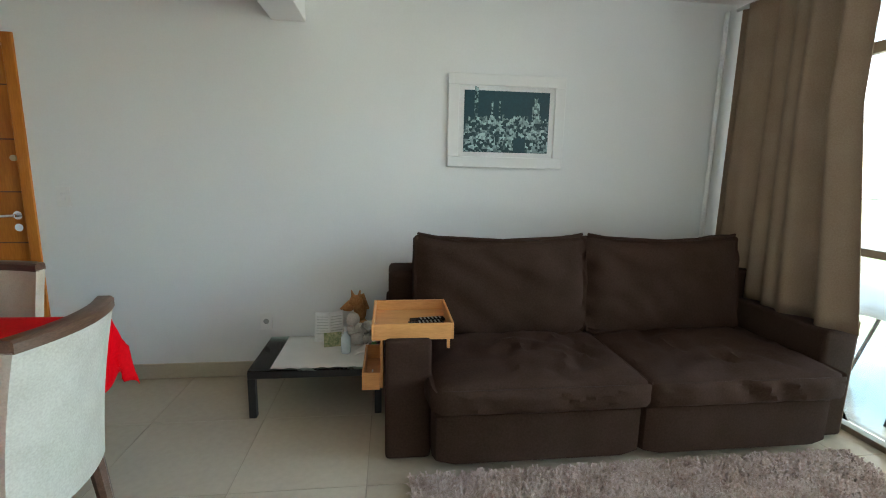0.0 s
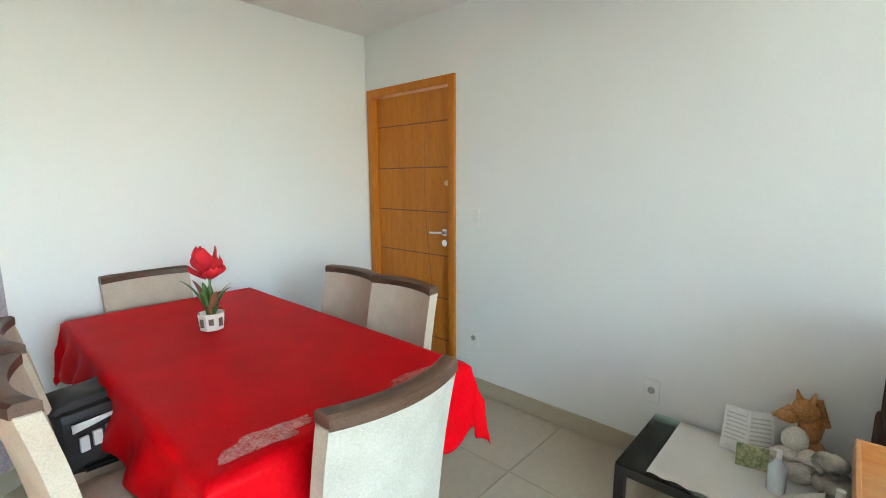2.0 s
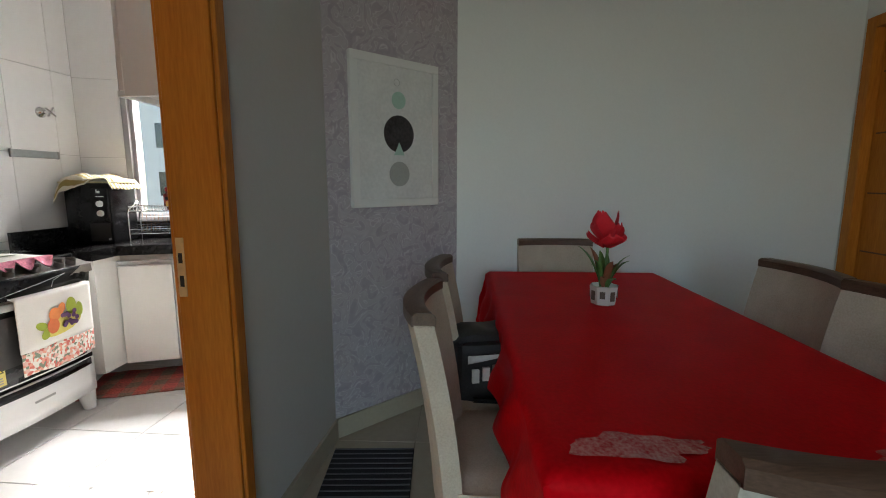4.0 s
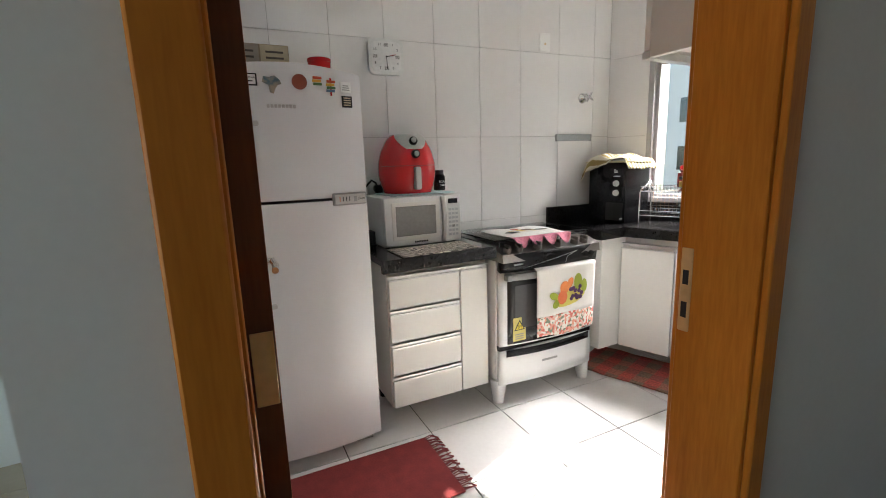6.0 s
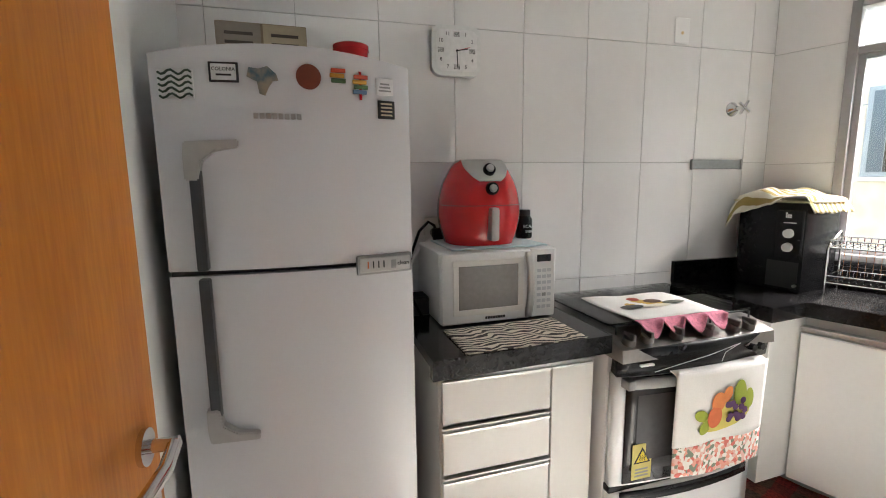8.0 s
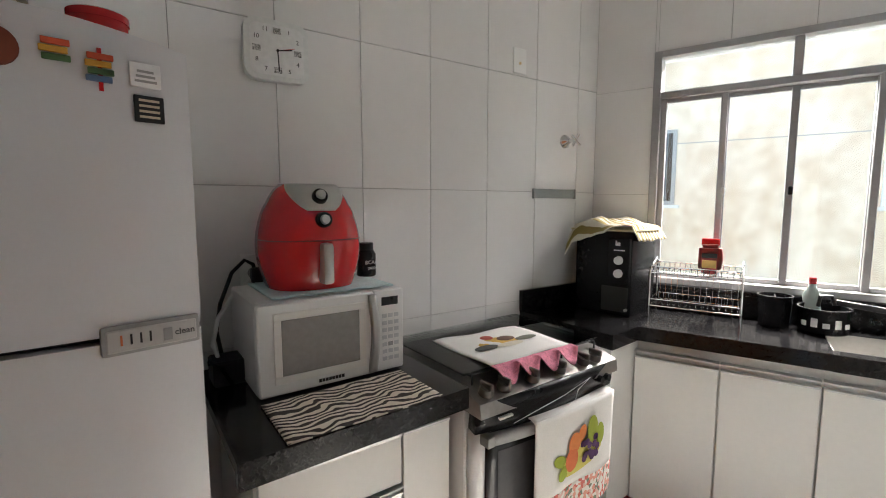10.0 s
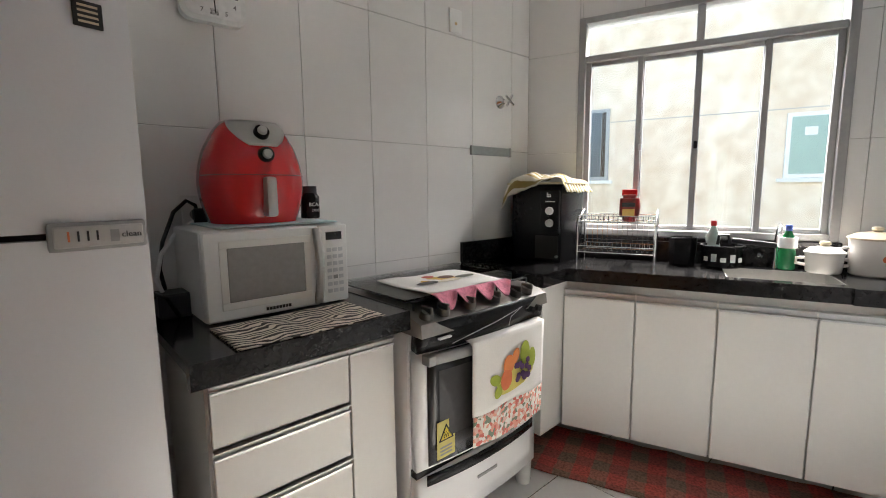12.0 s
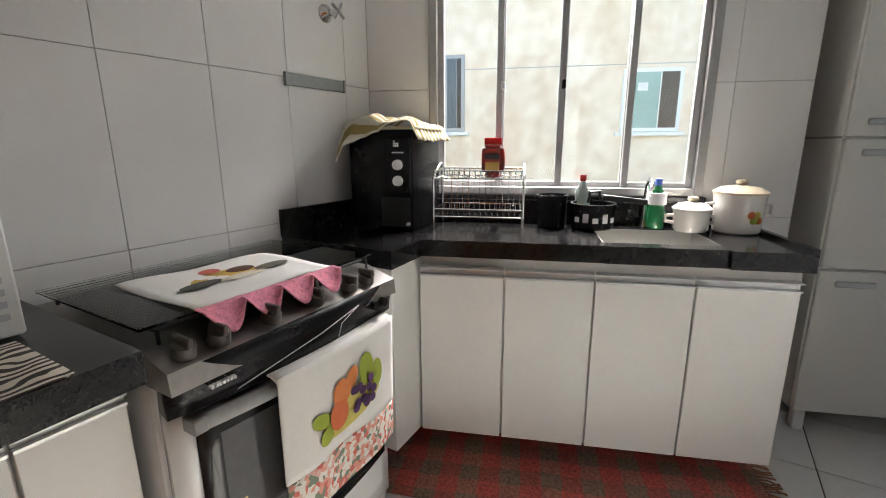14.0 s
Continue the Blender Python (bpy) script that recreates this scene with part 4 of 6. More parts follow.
def fruit(name, x, z, rx, rz, colour, turn=0.0):
    x, z = -0.07 + (x + 0.125) * 1.1, 0.61 + (z - 0.585) * 1.1
    rx, rz = rx * 1.1, rz * 1.1
    LIFT[0] += 0.0005
    b = NB()
    n = 16
    ctr = b.verts.new(towel_at(x, z, 0.005 + LIFT[0]))
    ring = []
    for i in range(n):
        w = 2 * math.pi * i / n
        dx, dz = rx * math.cos(w), rz * math.sin(w)
        ring.append(b.verts.new(towel_at(x + dx * math.cos(turn) - dz * math.sin(turn), z + dx * math.sin(turn) + dz * math.cos(turn), 0.0035 + LIFT[0])))
    for i in range(n):
        b.faces.new((ctr, ring[i], ring[(i + 1) % n]))
    bmesh.ops.recalc_face_normals(b, faces=b.faces[:])
    return part(name, b, colour, tw)


ORANGE, ORANGE2 = plain("orange_fruit_paint", (0.62, 0.16, 0.06), 0.9), plain("peach_fruit_paint", (0.66, 0.22, 0.07), 0.9)
GREENF, YELF, GRAPE = plain("pear_green_paint", (0.32, 0.38, 0.05), 0.9), plain("yellow_wash_paint", (0.62, 0.55, 0.14), 0.9), plain("grape_purple_paint", (0.09, 0.04, 0.11), 0.9)
fruit("painted_wash", -0.135, 0.555, 0.10, 0.045, YELF, -0.2)
fruit("painted_leaf", -0.035, 0.57, 0.03, 0.018, GREENF, 0.4)
fruit("painted_leaf", -0.05, 0.53, 0.026, 0.02, GREENF, -0.6)
fruit("painted_leaf", -0.225, 0.60, 0.02, 0.034, GREENF)
fruit("painted_pear", -0.185, 0.625, 0.026, 0.042, GREENF)
fruit("painted_leaf", -0.135, 0.625, 0.018, 0.028, ORANGE2, 0.4)
fruit("painted_orange", -0.10, 0.605, 0.029, 0.033, ORANGE2)
fruit("painted_orange", -0.088, 0.558, 0.031, 0.036, ORANGE)
random.seed(4)
for i in range(16):
    fruit("painted_grape", -0.165 + random.uniform(-0.045, 0.035), 0.575 + random.uniform(-0.035, 0.03), 0.011, 0.011, GRAPE)

# cloth on the lid
lc = thing("stove_cloth", "white embroidered cloth with a pink crochet edge on the stove lid", "cloth", F @ pose(-0.378, 0.06, 0))
b = NB()
grid(b, lambda u, v: (-0.152 + 0.375 * u, 0.165 + 0.03 * (1 - u) + (0.31 - 0.03 * (1 - u)) * v, 0.9105 + 0.003 * math.sin(9 * u + 5 * v)), 16, 12)
part("cloth", b, CLOTH, lc, solid=-0.003)
b = NB()


def scallop(u, v):
    drop = 0.055 * abs(math.sin(math.pi * 4 * u))
    return (-0.152 + 0.375 * u, 0.475 + 0.03 * v + 0.4 * drop * v, 0.911 - drop * v * 0.9)


grid(b, scallop, 64, 4)
part("crochet_edge", b, PINK, lc, "pink crochet edging", solid=-0.003)
for lift, (nm_, x, y, rx, ry, colour) in enumerate((("figure", -0.05, 0.22, 0.10, 0.055, plain("ochre_print", (0.55, 0.36, 0.08), 0.9)), ("figure", -0.11, 0.20, 0.045, 0.03, plain("brown_print", (0.10, 0.05, 0.03), 0.9)), ("figure", 0.04, 0.25, 0.06, 0.025, plain("dark_print", (0.07, 0.07, 0.06), 0.9)), ("figure", -0.19, 0.24, 0.06, 0.022, plain("grey_green_print", (0.12, 0.12, 0.09), 0.9)), ("figure", -0.04, 0.16, 0.03, 0.025, plain("red_print", (0.45, 0.10, 0.07), 0.9)), ("figure", -0.07, 0.27, 0.07, 0.022, plain("white_figure_print", (0.68, 0.62, 0.5), 0.9)))):
    b = NB()
    lathe(b, [(0.6, 0.0), (1.0, 0.001), (0.9, 0.0022)], n=20)
    bmesh.ops.transform(b, matrix=Matrix.Translation((x * 0.85 + 0.09, y * 0.9 + 0.12, 0.9138 + lift * 0.0007)) @ Matrix.Diagonal((rx * 0.85, ry * 0.9, 1, 1)), verts=b.verts)
    part(nm_, b, colour, lc)

# ---- fridge ----
fg = thing("fridge", "tall white two-door fridge with long silver handles", "fridge", F @ pose(0.615, 0.03, 0))
FW_ = 0.58


def bowed(x0, x1, z0, z1, dome=0.0):
    b = NB()
    fn = lambda u, v: (x0 + (x1 - x0) * u, 0.545 + 0.035 * (1 - (2 * u - 1) ** 2), z0 + (z1 + dome * (1 - (2 * u - 1) ** 2) * 1.0 - z0) * v)
    grid(b, fn, 16, 6)
    back = [[b.verts.new((x0 + (x1 - x0) * i / 16, 0.49, fn(i / 16, j)[2])) for j in (0, 1)] for i in range(17)]
    b.verts.ensure_lookup_table()
    f = lambda i, j: b.verts[i * 7 + j]
    for i in range(16):
        b.faces.new((f(i, 6), f(i + 1, 6), back[i + 1][1], back[i][1]))
        b.faces.new((f(i + 1, 0), f(i, 0), back[i][0], back[i + 1][0]))
        b.faces.new((back[i][0], back[i][1], back[i + 1][1], back[i + 1][0]))
    for i, s in ((0, 1), (16, -1)):
        b.faces.new([f(i, j) for j in range(7)] + [back[i][1], back[i][0]])
    bmesh.ops.recalc_face_normals(b, faces=b.faces[:])
    return b


part("body", bx(0.004, FW_ - 0.004, 0.0, 0.487, 0.05, 1.665, bev=0.006), FRIDGE, fg)
updoor = part("door", bowed(0, FW_, 1.180, 1.665, 0.028), FRIDGE, fg, "freezer door")
lowdoor = part("door", bowed(0, FW_, 0.07, 1.168), FRIDGE, fg, "fridge door")
part("gap_strip", bx(0.005, FW_ - 0.005, 0.44, 0.546, 1.168, 1.180), MATTE, fg)
part("plinth", bx(0.02, FW_ - 0.02, 0.1, 0.47, 0.0, 0.05), GREYP, fg)
def flare(z, way):
    """The swept silver end of a fridge handle."""
    b = NB()
    outline = [(0.520, 0.0), (0.516, 0.030), (0.405, 0.036), (0.405, 0.018), (0.455, 0.010), (0.484, -0.012), (0.492, -0.055), (0.520, -0.055)]
    prism(b, [(x, way * q) for x, q in outline], 0.0, 0.030)
    bmesh.ops.transform(b, matrix=pose(0, 0.592, z, 90), verts=b.verts)
    bmesh.ops.bevel(b, geom=b.edges[:], offset=0.003, segments=2, affect="EDGES")
    return b


for z0, z1, dr_ in ((1.184, 1.475, updoor), (0.76, 1.164, lowdoor)):
    up = dr_ is updoor
    h = part("handle", bx(0.488, 0.512, 0.556, 0.588, z0, z1 - 0.02, bev=0.005, seg=2) if up else bx(0.488, 0.512, 0.556, 0.588, z0 + 0.02, z1, bev=0.005, seg=2), mat("dark_handle_grey", (0.045, 0.047, 0.05), 0.35, bump=0), dr_, "dark grey bar handle")
    part("handle_end", flare(z1 - 0.03 if up else z0 + 0.03, 1 if up else -1), SILVER, h, "swept silver handle end")
badge = NB()
for i in range(8):
    box(badge, 0.265 + i * 0.0135, 0.275 + i * 0.0135, 0.5795, 0.583, 1.528, 1.541, bev=0.001)
solo("fridge_badge", badge, SILVER, "row of raised silver badge letters on the freezer door", "badge", F @ pose(0.615, 0.03, 0))


def on_fridge(x, z):
    u = x / FW_
    y = 0.545 + 0.035 * (1 - (2 * u - 1) ** 2)
    slope = -0.035 * 4 * (2 * u - 1) / FW_
    return F @ pose(0.615, 0.03, 0) @ pose(x, y + 0.0015, z, 0, 0, math.degrees(math.atan(slope)))


pl = thing("control_display", "grey oval fridge control strip with small lights", "display", on_fridge(0.078, 1.172))
part("panel", bx(-0.075, 0.075, -0.008, 0.008, -0.026, 0.026, bev=0.007, seg=2), GREYP, pl)
part("face", bx(-0.069, 0.069, 0.0, 0.010, -0.020, 0.020, bev=0.003), SILVER, pl)
for i in range(4):
    part("light", bx(0.004 + i * 0.014, 0.007 + i * 0.014, 0.010, 0.0112, -0.008, 0.010), ORANGE if i == 3 else INK, pl)
part("sensor", bx(-0.028, -0.014, 0.010, 0.0112, -0.012, 0.010), GREYP, pl)
letters("clean", 0.016, pose(-0.048, 0.0108, 0.0, 90, 0, 180), INK, pl)


def magnet(name, label, x, z, w, h, material):
    t = thing(name, label, "magnet", on_fridge(x, z), group="fridge magnets")
    part("plate", bx(-w / 2, w / 2, 0, 0.004, -h / 2, h / 2, bev=0.001), material, t)
    return t


t = magnet("wave_magnet", "black and white wave-patterned fridge magnet", 0.525, 1.60, 0.075, 0.062, PRINTWHITE)
for i in range(5):
    g = NB()
    tube(g, [(-0.035 + 0.007 * k, 0.0045, -0.025 + i * 0.0125 + 0.005 * math.sin(k * 1.25)) for k in range(11)], 0.0026, 6)
    part("wave", g, plain("dark_green_ink", (0.03, 0.06, 0.035)), t)
t = magnet("souvenir_magnet", "white framed souvenir magnet with black lettering", 0.425, 1.627, 0.062, 0.043, INK)
part("face", bx(-0.026, 0.026, 0.004, 0.005, -0.017, 0.017), PRINTWHITE, t)
letters("COLONIA", 0.011, pose(0, 0.0052, 0.006, 90, 0, 180), INK, t)
part("small_print", bx(-0.016, 0.016, 0.005, 0.0054, -0.008, -0.004), INK, t)
t = thing("map_magnet", "blue and tan country-shaped fridge magnet", "magnet", on_fridge(0.345, 1.615), group="fridge magnets")
mp = NB()
prism(mp, [(-0.03, 0.012), (-0.012, 0.028), (0.008, 0.022), (0.028, 0.024), (0.033, 0.004), (0.012, -0.006), (0.008, -0.032), (-0.004, -0.036), (-0.012, -0.018), (-0.022, -0.004), (-0.034, -0.002)], 0, 0.005)
bmesh.ops.transform(mp, matrix=pose(0, 0.005, 0, 90), verts=mp.verts)
part("plate", mp, mat("map_colours", (0.08, 0.16, 0.20), 0.5, colour2=(0.40, 0.33, 0.24), scale=22, fine=60), t)
t = thing("round_magnet", "round rust-brown fridge magnet", "magnet", on_fridge(0.245, 1.625), group="fridge magnets")
part("disc", cyl(NB(), (0, 0, 0), (0, 0.005, 0), 0.028, n=28), plain("rust_brown", (0.20, 0.045, 0.02), 0.6), t)
for nm_, x, z, tw_ in (("arrow_magnet", 0.178, 1.633, 0), ("signpost_magnet", 0.125, 1.622, 1)):
    t = thing(nm_, "stack of small red, yellow and green arrow signs", "magnet", on_fridge(x, z), group="fridge magnets")
    for i, c in enumerate(((0.55, 0.08, 0.03), (0.62, 0.33, 0.04), (0.06, 0.13, 0.05), (0.10, 0.16, 0.28))[:3 + tw_]):
        part("sign", bx(-0.018 + 0.003 * (i % 2), 0.016 + 0.003 * (i % 2), 0, 0.005, 0.006 - i * 0.0115, 0.0155 - i * 0.0115, bev=0.001), plain("sign_paint", c), t)
    if tw_:
        part("post", bx(-0.003, 0.003, -0.0005, 0.002, -0.042, 0.024), REDP, t)
t = magnet("card_magnet", "white printed card magnet", 0.065, 1.615, 0.045, 0.04, PRINTWHITE)
for i in range(3):
    part("print_bar", bx(-0.016 + i * 0.002, 0.016 - i * 0.002, 0.004, 0.0045, -0.012 + i * 0.008, -0.008 + i * 0.008), GREYP, t)
t = magnet("dark_card_magnet", "black printed card magnet", 0.062, 1.560, 0.044, 0.044, INK)
for i in range(4):
    part("print_bar", bx(-0.015, 0.015, 0.004, 0.0045, -0.015 + i * 0.009, -0.011 + i * 0.009), LID, t)
bxs = thing("printed_box", "worn printed wooden box on top of the fridge", "box", F @ pose(0.97, 0.30, 1.667))
part("body", bx(-0.115, 0.115, -0.08, 0.08, 0, 0.14, bev=0.002), plain("box_wood", (0.30, 0.23, 0.15), 0.7), bxs)
for x0, x1, z0, z1, c in ((-0.113, -0.003, 0.06, 0.137, (0.55, 0.47, 0.32)), (0.003, 0.113, 0.06, 0.137, (0.36, 0.31, 0.25)), (-0.113, -0.003, 0.003, 0.054, (0.36, 0.36, 0.36)), (0.003, 0.113, 0.003, 0.054, (0.42, 0.30, 0.19))):
    pn_ = part("printed_panel", bx(x0, x1, 0.081, 0.083, z0, z1), plain("aged_print", c, 0.7), bxs)
    for k in range(2):
        part("print_bar", bx(x0 + 0.02, x1 - 0.02, 0.083, 0.0836, z0 + (z1 - z0) * (0.3 + 0.3 * k), z0 + (z1 - z0) * (0.3 + 0.3 * k) + 0.008), plain("print_ink", (0.10, 0.08, 0.06)), pn_)
solo("red_tub", lathe(NB(), [(0.042, 0), (0.045, 0.002), (0.047, 0.07), (0.049, 0.07), (0.049, 0.083), (0.044, 0.086), (0.02, 0.087)]), REDP, "small red plastic tub on top of the fridge", "tub", F @ pose(0.74, 0.42, 1.67))

# ---- sofa ----
sofa = thing("sofa", "large dark brown suede two-seat sofa with loose cushions", "sofa", Matrix())
SY = 4.0
part("back", bx(0.30, 2.74, 3.70, SY, 0.03, 0.80, bev=0.04, seg=3), SOFA, sofa)
for x0, x1 in ((0.285, 0.505), (2.565, 2.755)):
    part("armrest", bx(x0, x1, 3.03, 3.95, 0.02, 0.62, bev=0.025, seg=3), SOFA, sofa)
for i, (x0, x1) in enumerate(((0.51, 1.53), (1.535, 2.56))):
    part("base", cushion(NB(), x0, x1, 2.93, 3.70, 0.03, 0.32, 0.012, i * 3, 10), SOFA, sofa)
    part("seat_cushion", cushion(NB(), x0 - 0.01, x1 + 0.01, 2.88, 3.66, 0.325, 0.45, 0.042, i * 7 + 1, 26, 0.075), SOFA, sofa, "creased seat cushion")
for i, (x0, x1) in enumerate(((0.45, 1.47), (1.475, 2.47))):
    bc_ = cushion(NB(), x0, x1, -0.10, 0.10, 0.0, 0.575, 0.075, i * 5 + 2, 18, 0.06, 0.12)
    for v in bc_.verts:
        qx = (v.co.x - (x0 + x1) / 2) / ((x1 - x0) / 2)
        top = max(0.0, v.co.z / 0.575)
        v.co.z += top ** 3 * (0.035 * abs(qx) ** 5 - 0.018 * (1 - qx * qx) + 0.012 * noise.noise(Vector((v.co.x * 4, i * 5, 0))))
        v.co.y += 0.02 * noise.noise(Vector((v.co.x * 5 + v.co.z * 9, i * 7, v.co.z * 4))) + 0.012 * noise.noise(Vector((v.co.x * 16 - v.co.z * 13, i, v.co.z * 10)))
    bk = part("back_cushion", bc_, SOFA, sofa, "plump back cushion with a piped edge")
    bk.matrix_local = pose(0, 3.60, 0.44, -9)
    pp = NB()
    tube(pp, [(x0 + 0.015, -0.085, 0.600), (x0 + 0.12, -0.095, 0.580), ((x0 + x1) / 2, -0.10, 0.561), (x1 - 0.12, -0.095, 0.580), (x1 - 0.015, -0.085, 0.600)], 0.008, 8)
    part("piping", pp, SOFA, bk)
pil = solo("cushion", cushion(NB(), 0, 0.38, -0.06, 0.06, 0, 0.34, 0.06, 9, 12, 0.02), SOFA, "small dark brown cushion in the sofa corner", "cushion", pose(0.43, 3.80, 0.46, -14, 8, 12))

tr = thing("sofa_tray", "pine wooden armrest tray hung over the sofa arm", "tray", Matrix())
part("base", bx(0.235, 0.60, 3.09, 3.47, 0.625, 0.635, bev=0.001), PINE, tr)
for x0, x1, y0, y1 in ((0.235, 0.60, 3.078, 3.09), (0.235, 0.60, 3.47, 3.482), (0.223, 0.235, 3.078, 3.482), (0.60, 0.612, 3.078, 3.482)):
    part("side", bx(x0, x1, y0, y1, 0.61, 0.69, bev=0.002), PINE, tr)
part("drop_panel", bx(0.262, 0.276, 3.10, 3.46, 0.36, 0.622, bev=0.001), PINE, tr)
part("drop_leg", bx(0.583, 0.597, 3.10, 3.12, 0.555, 0.622, bev=0.001), PINE, tr)
pk = NB()
for a_ in ((0.175, 0.26, 3.10, 3.46, 0.352, 0.362), (0.175, 0.185, 3.10, 3.46, 0.362, 0.44), (0.185, 0.26, 3.10, 3.11, 0.362, 0.44), (0.185, 0.26, 3.45, 3.46, 0.362, 0.44)):
    box(pk, *a_, bev=0.001)
part("side_pocket", pk, PINE, tr)
for i, (x, y, a_, m_) in enumerate(((0.50, 3.27, 100, BLACK), (0.49, 3.215, 97, BLACK), (0.44, 3.16, 94, SILVER))):
    r = thing("remote_control", "black remote control lying in the tray" if m_ is BLACK else "silver remote control lying in the tray", "remote control", pose(x, y, 0.6365, 0, 0, a_), group="remotes in the tray")
    part("body", bx(-0.022, 0.022, -0.09, 0.09, 0, 0.016, bev=0.005, seg=2), m_, r)
    for k in range(6):
        for j in (-1, 0, 1):
            part("button", bx(j * 0.012 - 0.004, j * 0.012 + 0.004, -0.07 + k * 0.02, -0.062 + k * 0.02, 0.016, 0.018), GREYP if m_ is BLACK else INK, r)
gl = NB()
tube(gl, [(0.222, 3.2 + 0.018 * math.cos(w), 0.37 + 0.02 + 0.018 * math.sin(w)) for w in [i * math.pi / 6 for i in range(13)]], 0.003, 6)
solo("bracelet", gl, WHITE, "white ring lying in the tray's pocket", "bracelet", pose(0, 0, 0.0))

# ---- coffee table ----
ctb = thing("coffee_table", "low black metal coffee table with a glass top", "table", Matrix())
fr = NB()
for a_ in ((-0.48, 0.26, 3.50, 3.54), (-0.48, 0.26, 3.99, 4.03), (-0.48, -0.44, 3.54, 3.99), (0.22, 0.26, 3.54, 3.99)):
    box(fr, *a_, 0.235, 0.275, bev=0.003)
part("frame", fr, MATTE, ctb)
for x in (-0.46, 0.24):
    for y in (3.52, 4.01):
        part("leg", bx(x - 0.02, x + 0.02, y - 0.02, y + 0.02, 0, 0.235, bev=0.002), MATTE, ctb)
part("glass_top", bx(-0.478, 0.258, 3.502, 4.028, 0.276, 0.284, bev=0.001), GREENGLASS, ctb)
rn = NB()
grid(rn, lambda u, v: (-0.36 + 0.55 * u, 3.52 + 0.50 * v + 0.006 * math.sin(u * 40) * (1 - v), 0.2865 + 0.0008 * math.sin(u * 12 + v * 9)), 30, 10)
solo("table_runner", rn, CLOTH, "cream cloth runner on the glass coffee table", "runner", solid=0.002)
bk = thing("open_book", "open white book standing on the coffee table", "book", pose(-0.08, 3.90, 0.288, 0, 0, 8))
for s in (-1, 1):
    pg = part("page_block", bx(0.0 if s > 0 else -0.10, 0.10 if s > 0 else 0.0, -0.006, 0.006, 0.0, 0.19, bev=0.002), PRINTWHITE, bk)
    pg.matrix_local = pose(0, 0, 0, -14, 0, s * 14)
    for k in range(7):
        part("print_bar", bx(0.012 if s > 0 else -0.088, 0.088 if s > 0 else -0.012, -0.0066, -0.006, 0.05 + k * 0.018, 0.055 + k * 0.018), mat("faint_print", (0.5, 0.5, 0.49), 0.8), pg)
fd = thing("greeting_card", "small green folded picture card on the coffee table", "card", pose(-0.05, 3.82, 0.288, 0, 0, 10))
part("card", bx(-0.055, 0.055, -0.002, 0.002, 0, 0.09, turn=pose(0, 0, 0, -12)), mat("green_picture_print", (0.10, 0.17, 0.05), 0.5, colour2=(0.55, 0.50, 0.30), scale=40, fine=90), fd)
bo = thing("sanitizer_bottle", "clear pump bottle of hand sanitizer", "bottle", pose(0.04, 3.72, 0.288))
part("bottle", lathe(NB(), [(0.026, 0), (0.03, 0.005), (0.03, 0.10), (0.012, 0.125), (0.012, 0.135)]), mat("pale_clear_plastic", (0.62, 0.70, 0.74), 0.15, bump=0), bo)
part("pump", cyl(cyl(NB(), (0, 0, 0.135), (0, 0, 0.165), 0.009), (0.0, 0, 0.163), (-0.03, 0, 0.163), 0.006), WHITE, bo)
bo = thing("green_spray_bottle", "small green bottle with a white cap", "bottle", pose(0.215, 3.62, 0.288))
part("bottle", lathe(NB(), [(0.022, 0), (0.026, 0.005), (0.026, 0.08), (0.012, 0.10), (0.012, 0.11)]), mat("green_clear_plastic", (0.10, 0.30, 0.10), 0.2, bump=0), bo)
part("cap", cyl(NB(), (0, 0, 0.11), (0, 0, 0.145), 0.013), WHITE, bo)
def plush(name, label, material, balls, cones):
    b = NB()
    for c, r, sq in balls:
        ball(b, c, r, sq, 18)
    for p0, p1, r0, r1 in cones:
        cyl(b, p0, p1, r0, r1, 10)
    for v in b.verts:
        v.co += 0.006 * noise.noise_vector(v.co * 45)
    return solo(name, b, material, label, "toy", smooth=80)


GINGER = mat("ginger_plush", (0.30, 0.12, 0.035), 0.95, colour2=(0.52, 0.28, 0.12), scale=14, fine=120, bump=0.06, spec=0.1)
IVORY = mat("ivory_plush", (0.50, 0.46, 0.40), 0.95, colour2=(0.70, 0.66, 0.60), scale=14, fine=120, bump=0.06, spec=0.1)
MAGPIE = mat("black_white_plush", (0.02, 0.018, 0.018), 0.95, colour2=(0.62, 0.58, 0.52), scale=9, fine=20, bump=0.05)
plush("plush_horse", "ginger plush horse sitting on the coffee table", GINGER,
      [((0.11, 3.93, 0.365), 0.075, (0.9, 0.85, 1.05)), ((0.115, 3.92, 0.48), 0.045, (0.9, 0.9, 1.4)), ((0.09, 3.90, 0.555), 0.046, (1.0, 0.9, 1.05)), ((0.045, 3.875, 0.525), 0.026, (1.5, 0.9, 0.85))],
      [((0.075, 3.90, 0.59), (0.060, 3.90, 0.635), 0.014, 0.003), ((0.11, 3.90, 0.59), (0.118, 3.90, 0.635), 0.014, 0.003), ((0.05, 3.90, 0.56), (-0.005, 3.87, 0.515), 0.014, 0.007), ((0.13, 3.93, 0.60), (0.16, 3.94, 0.50), 0.012, 0.016)])
plush("plush_lamb", "ivory plush animal leaning against the ginger one", IVORY,
      [((0.075, 3.845, 0.455), 0.045, (1.0, 0.8, 1.1)), ((0.06, 3.83, 0.395), 0.034, (1.5, 0.8, 0.8)), ((0.125, 3.82, 0.41), 0.030, (1.2, 0.8, 1.0)), ((0.10, 3.84, 0.335), 0.05, (1.2, 0.8, 0.95))],
      [((0.06, 3.83, 0.40), (0.015, 3.80, 0.385), 0.016, 0.012)])
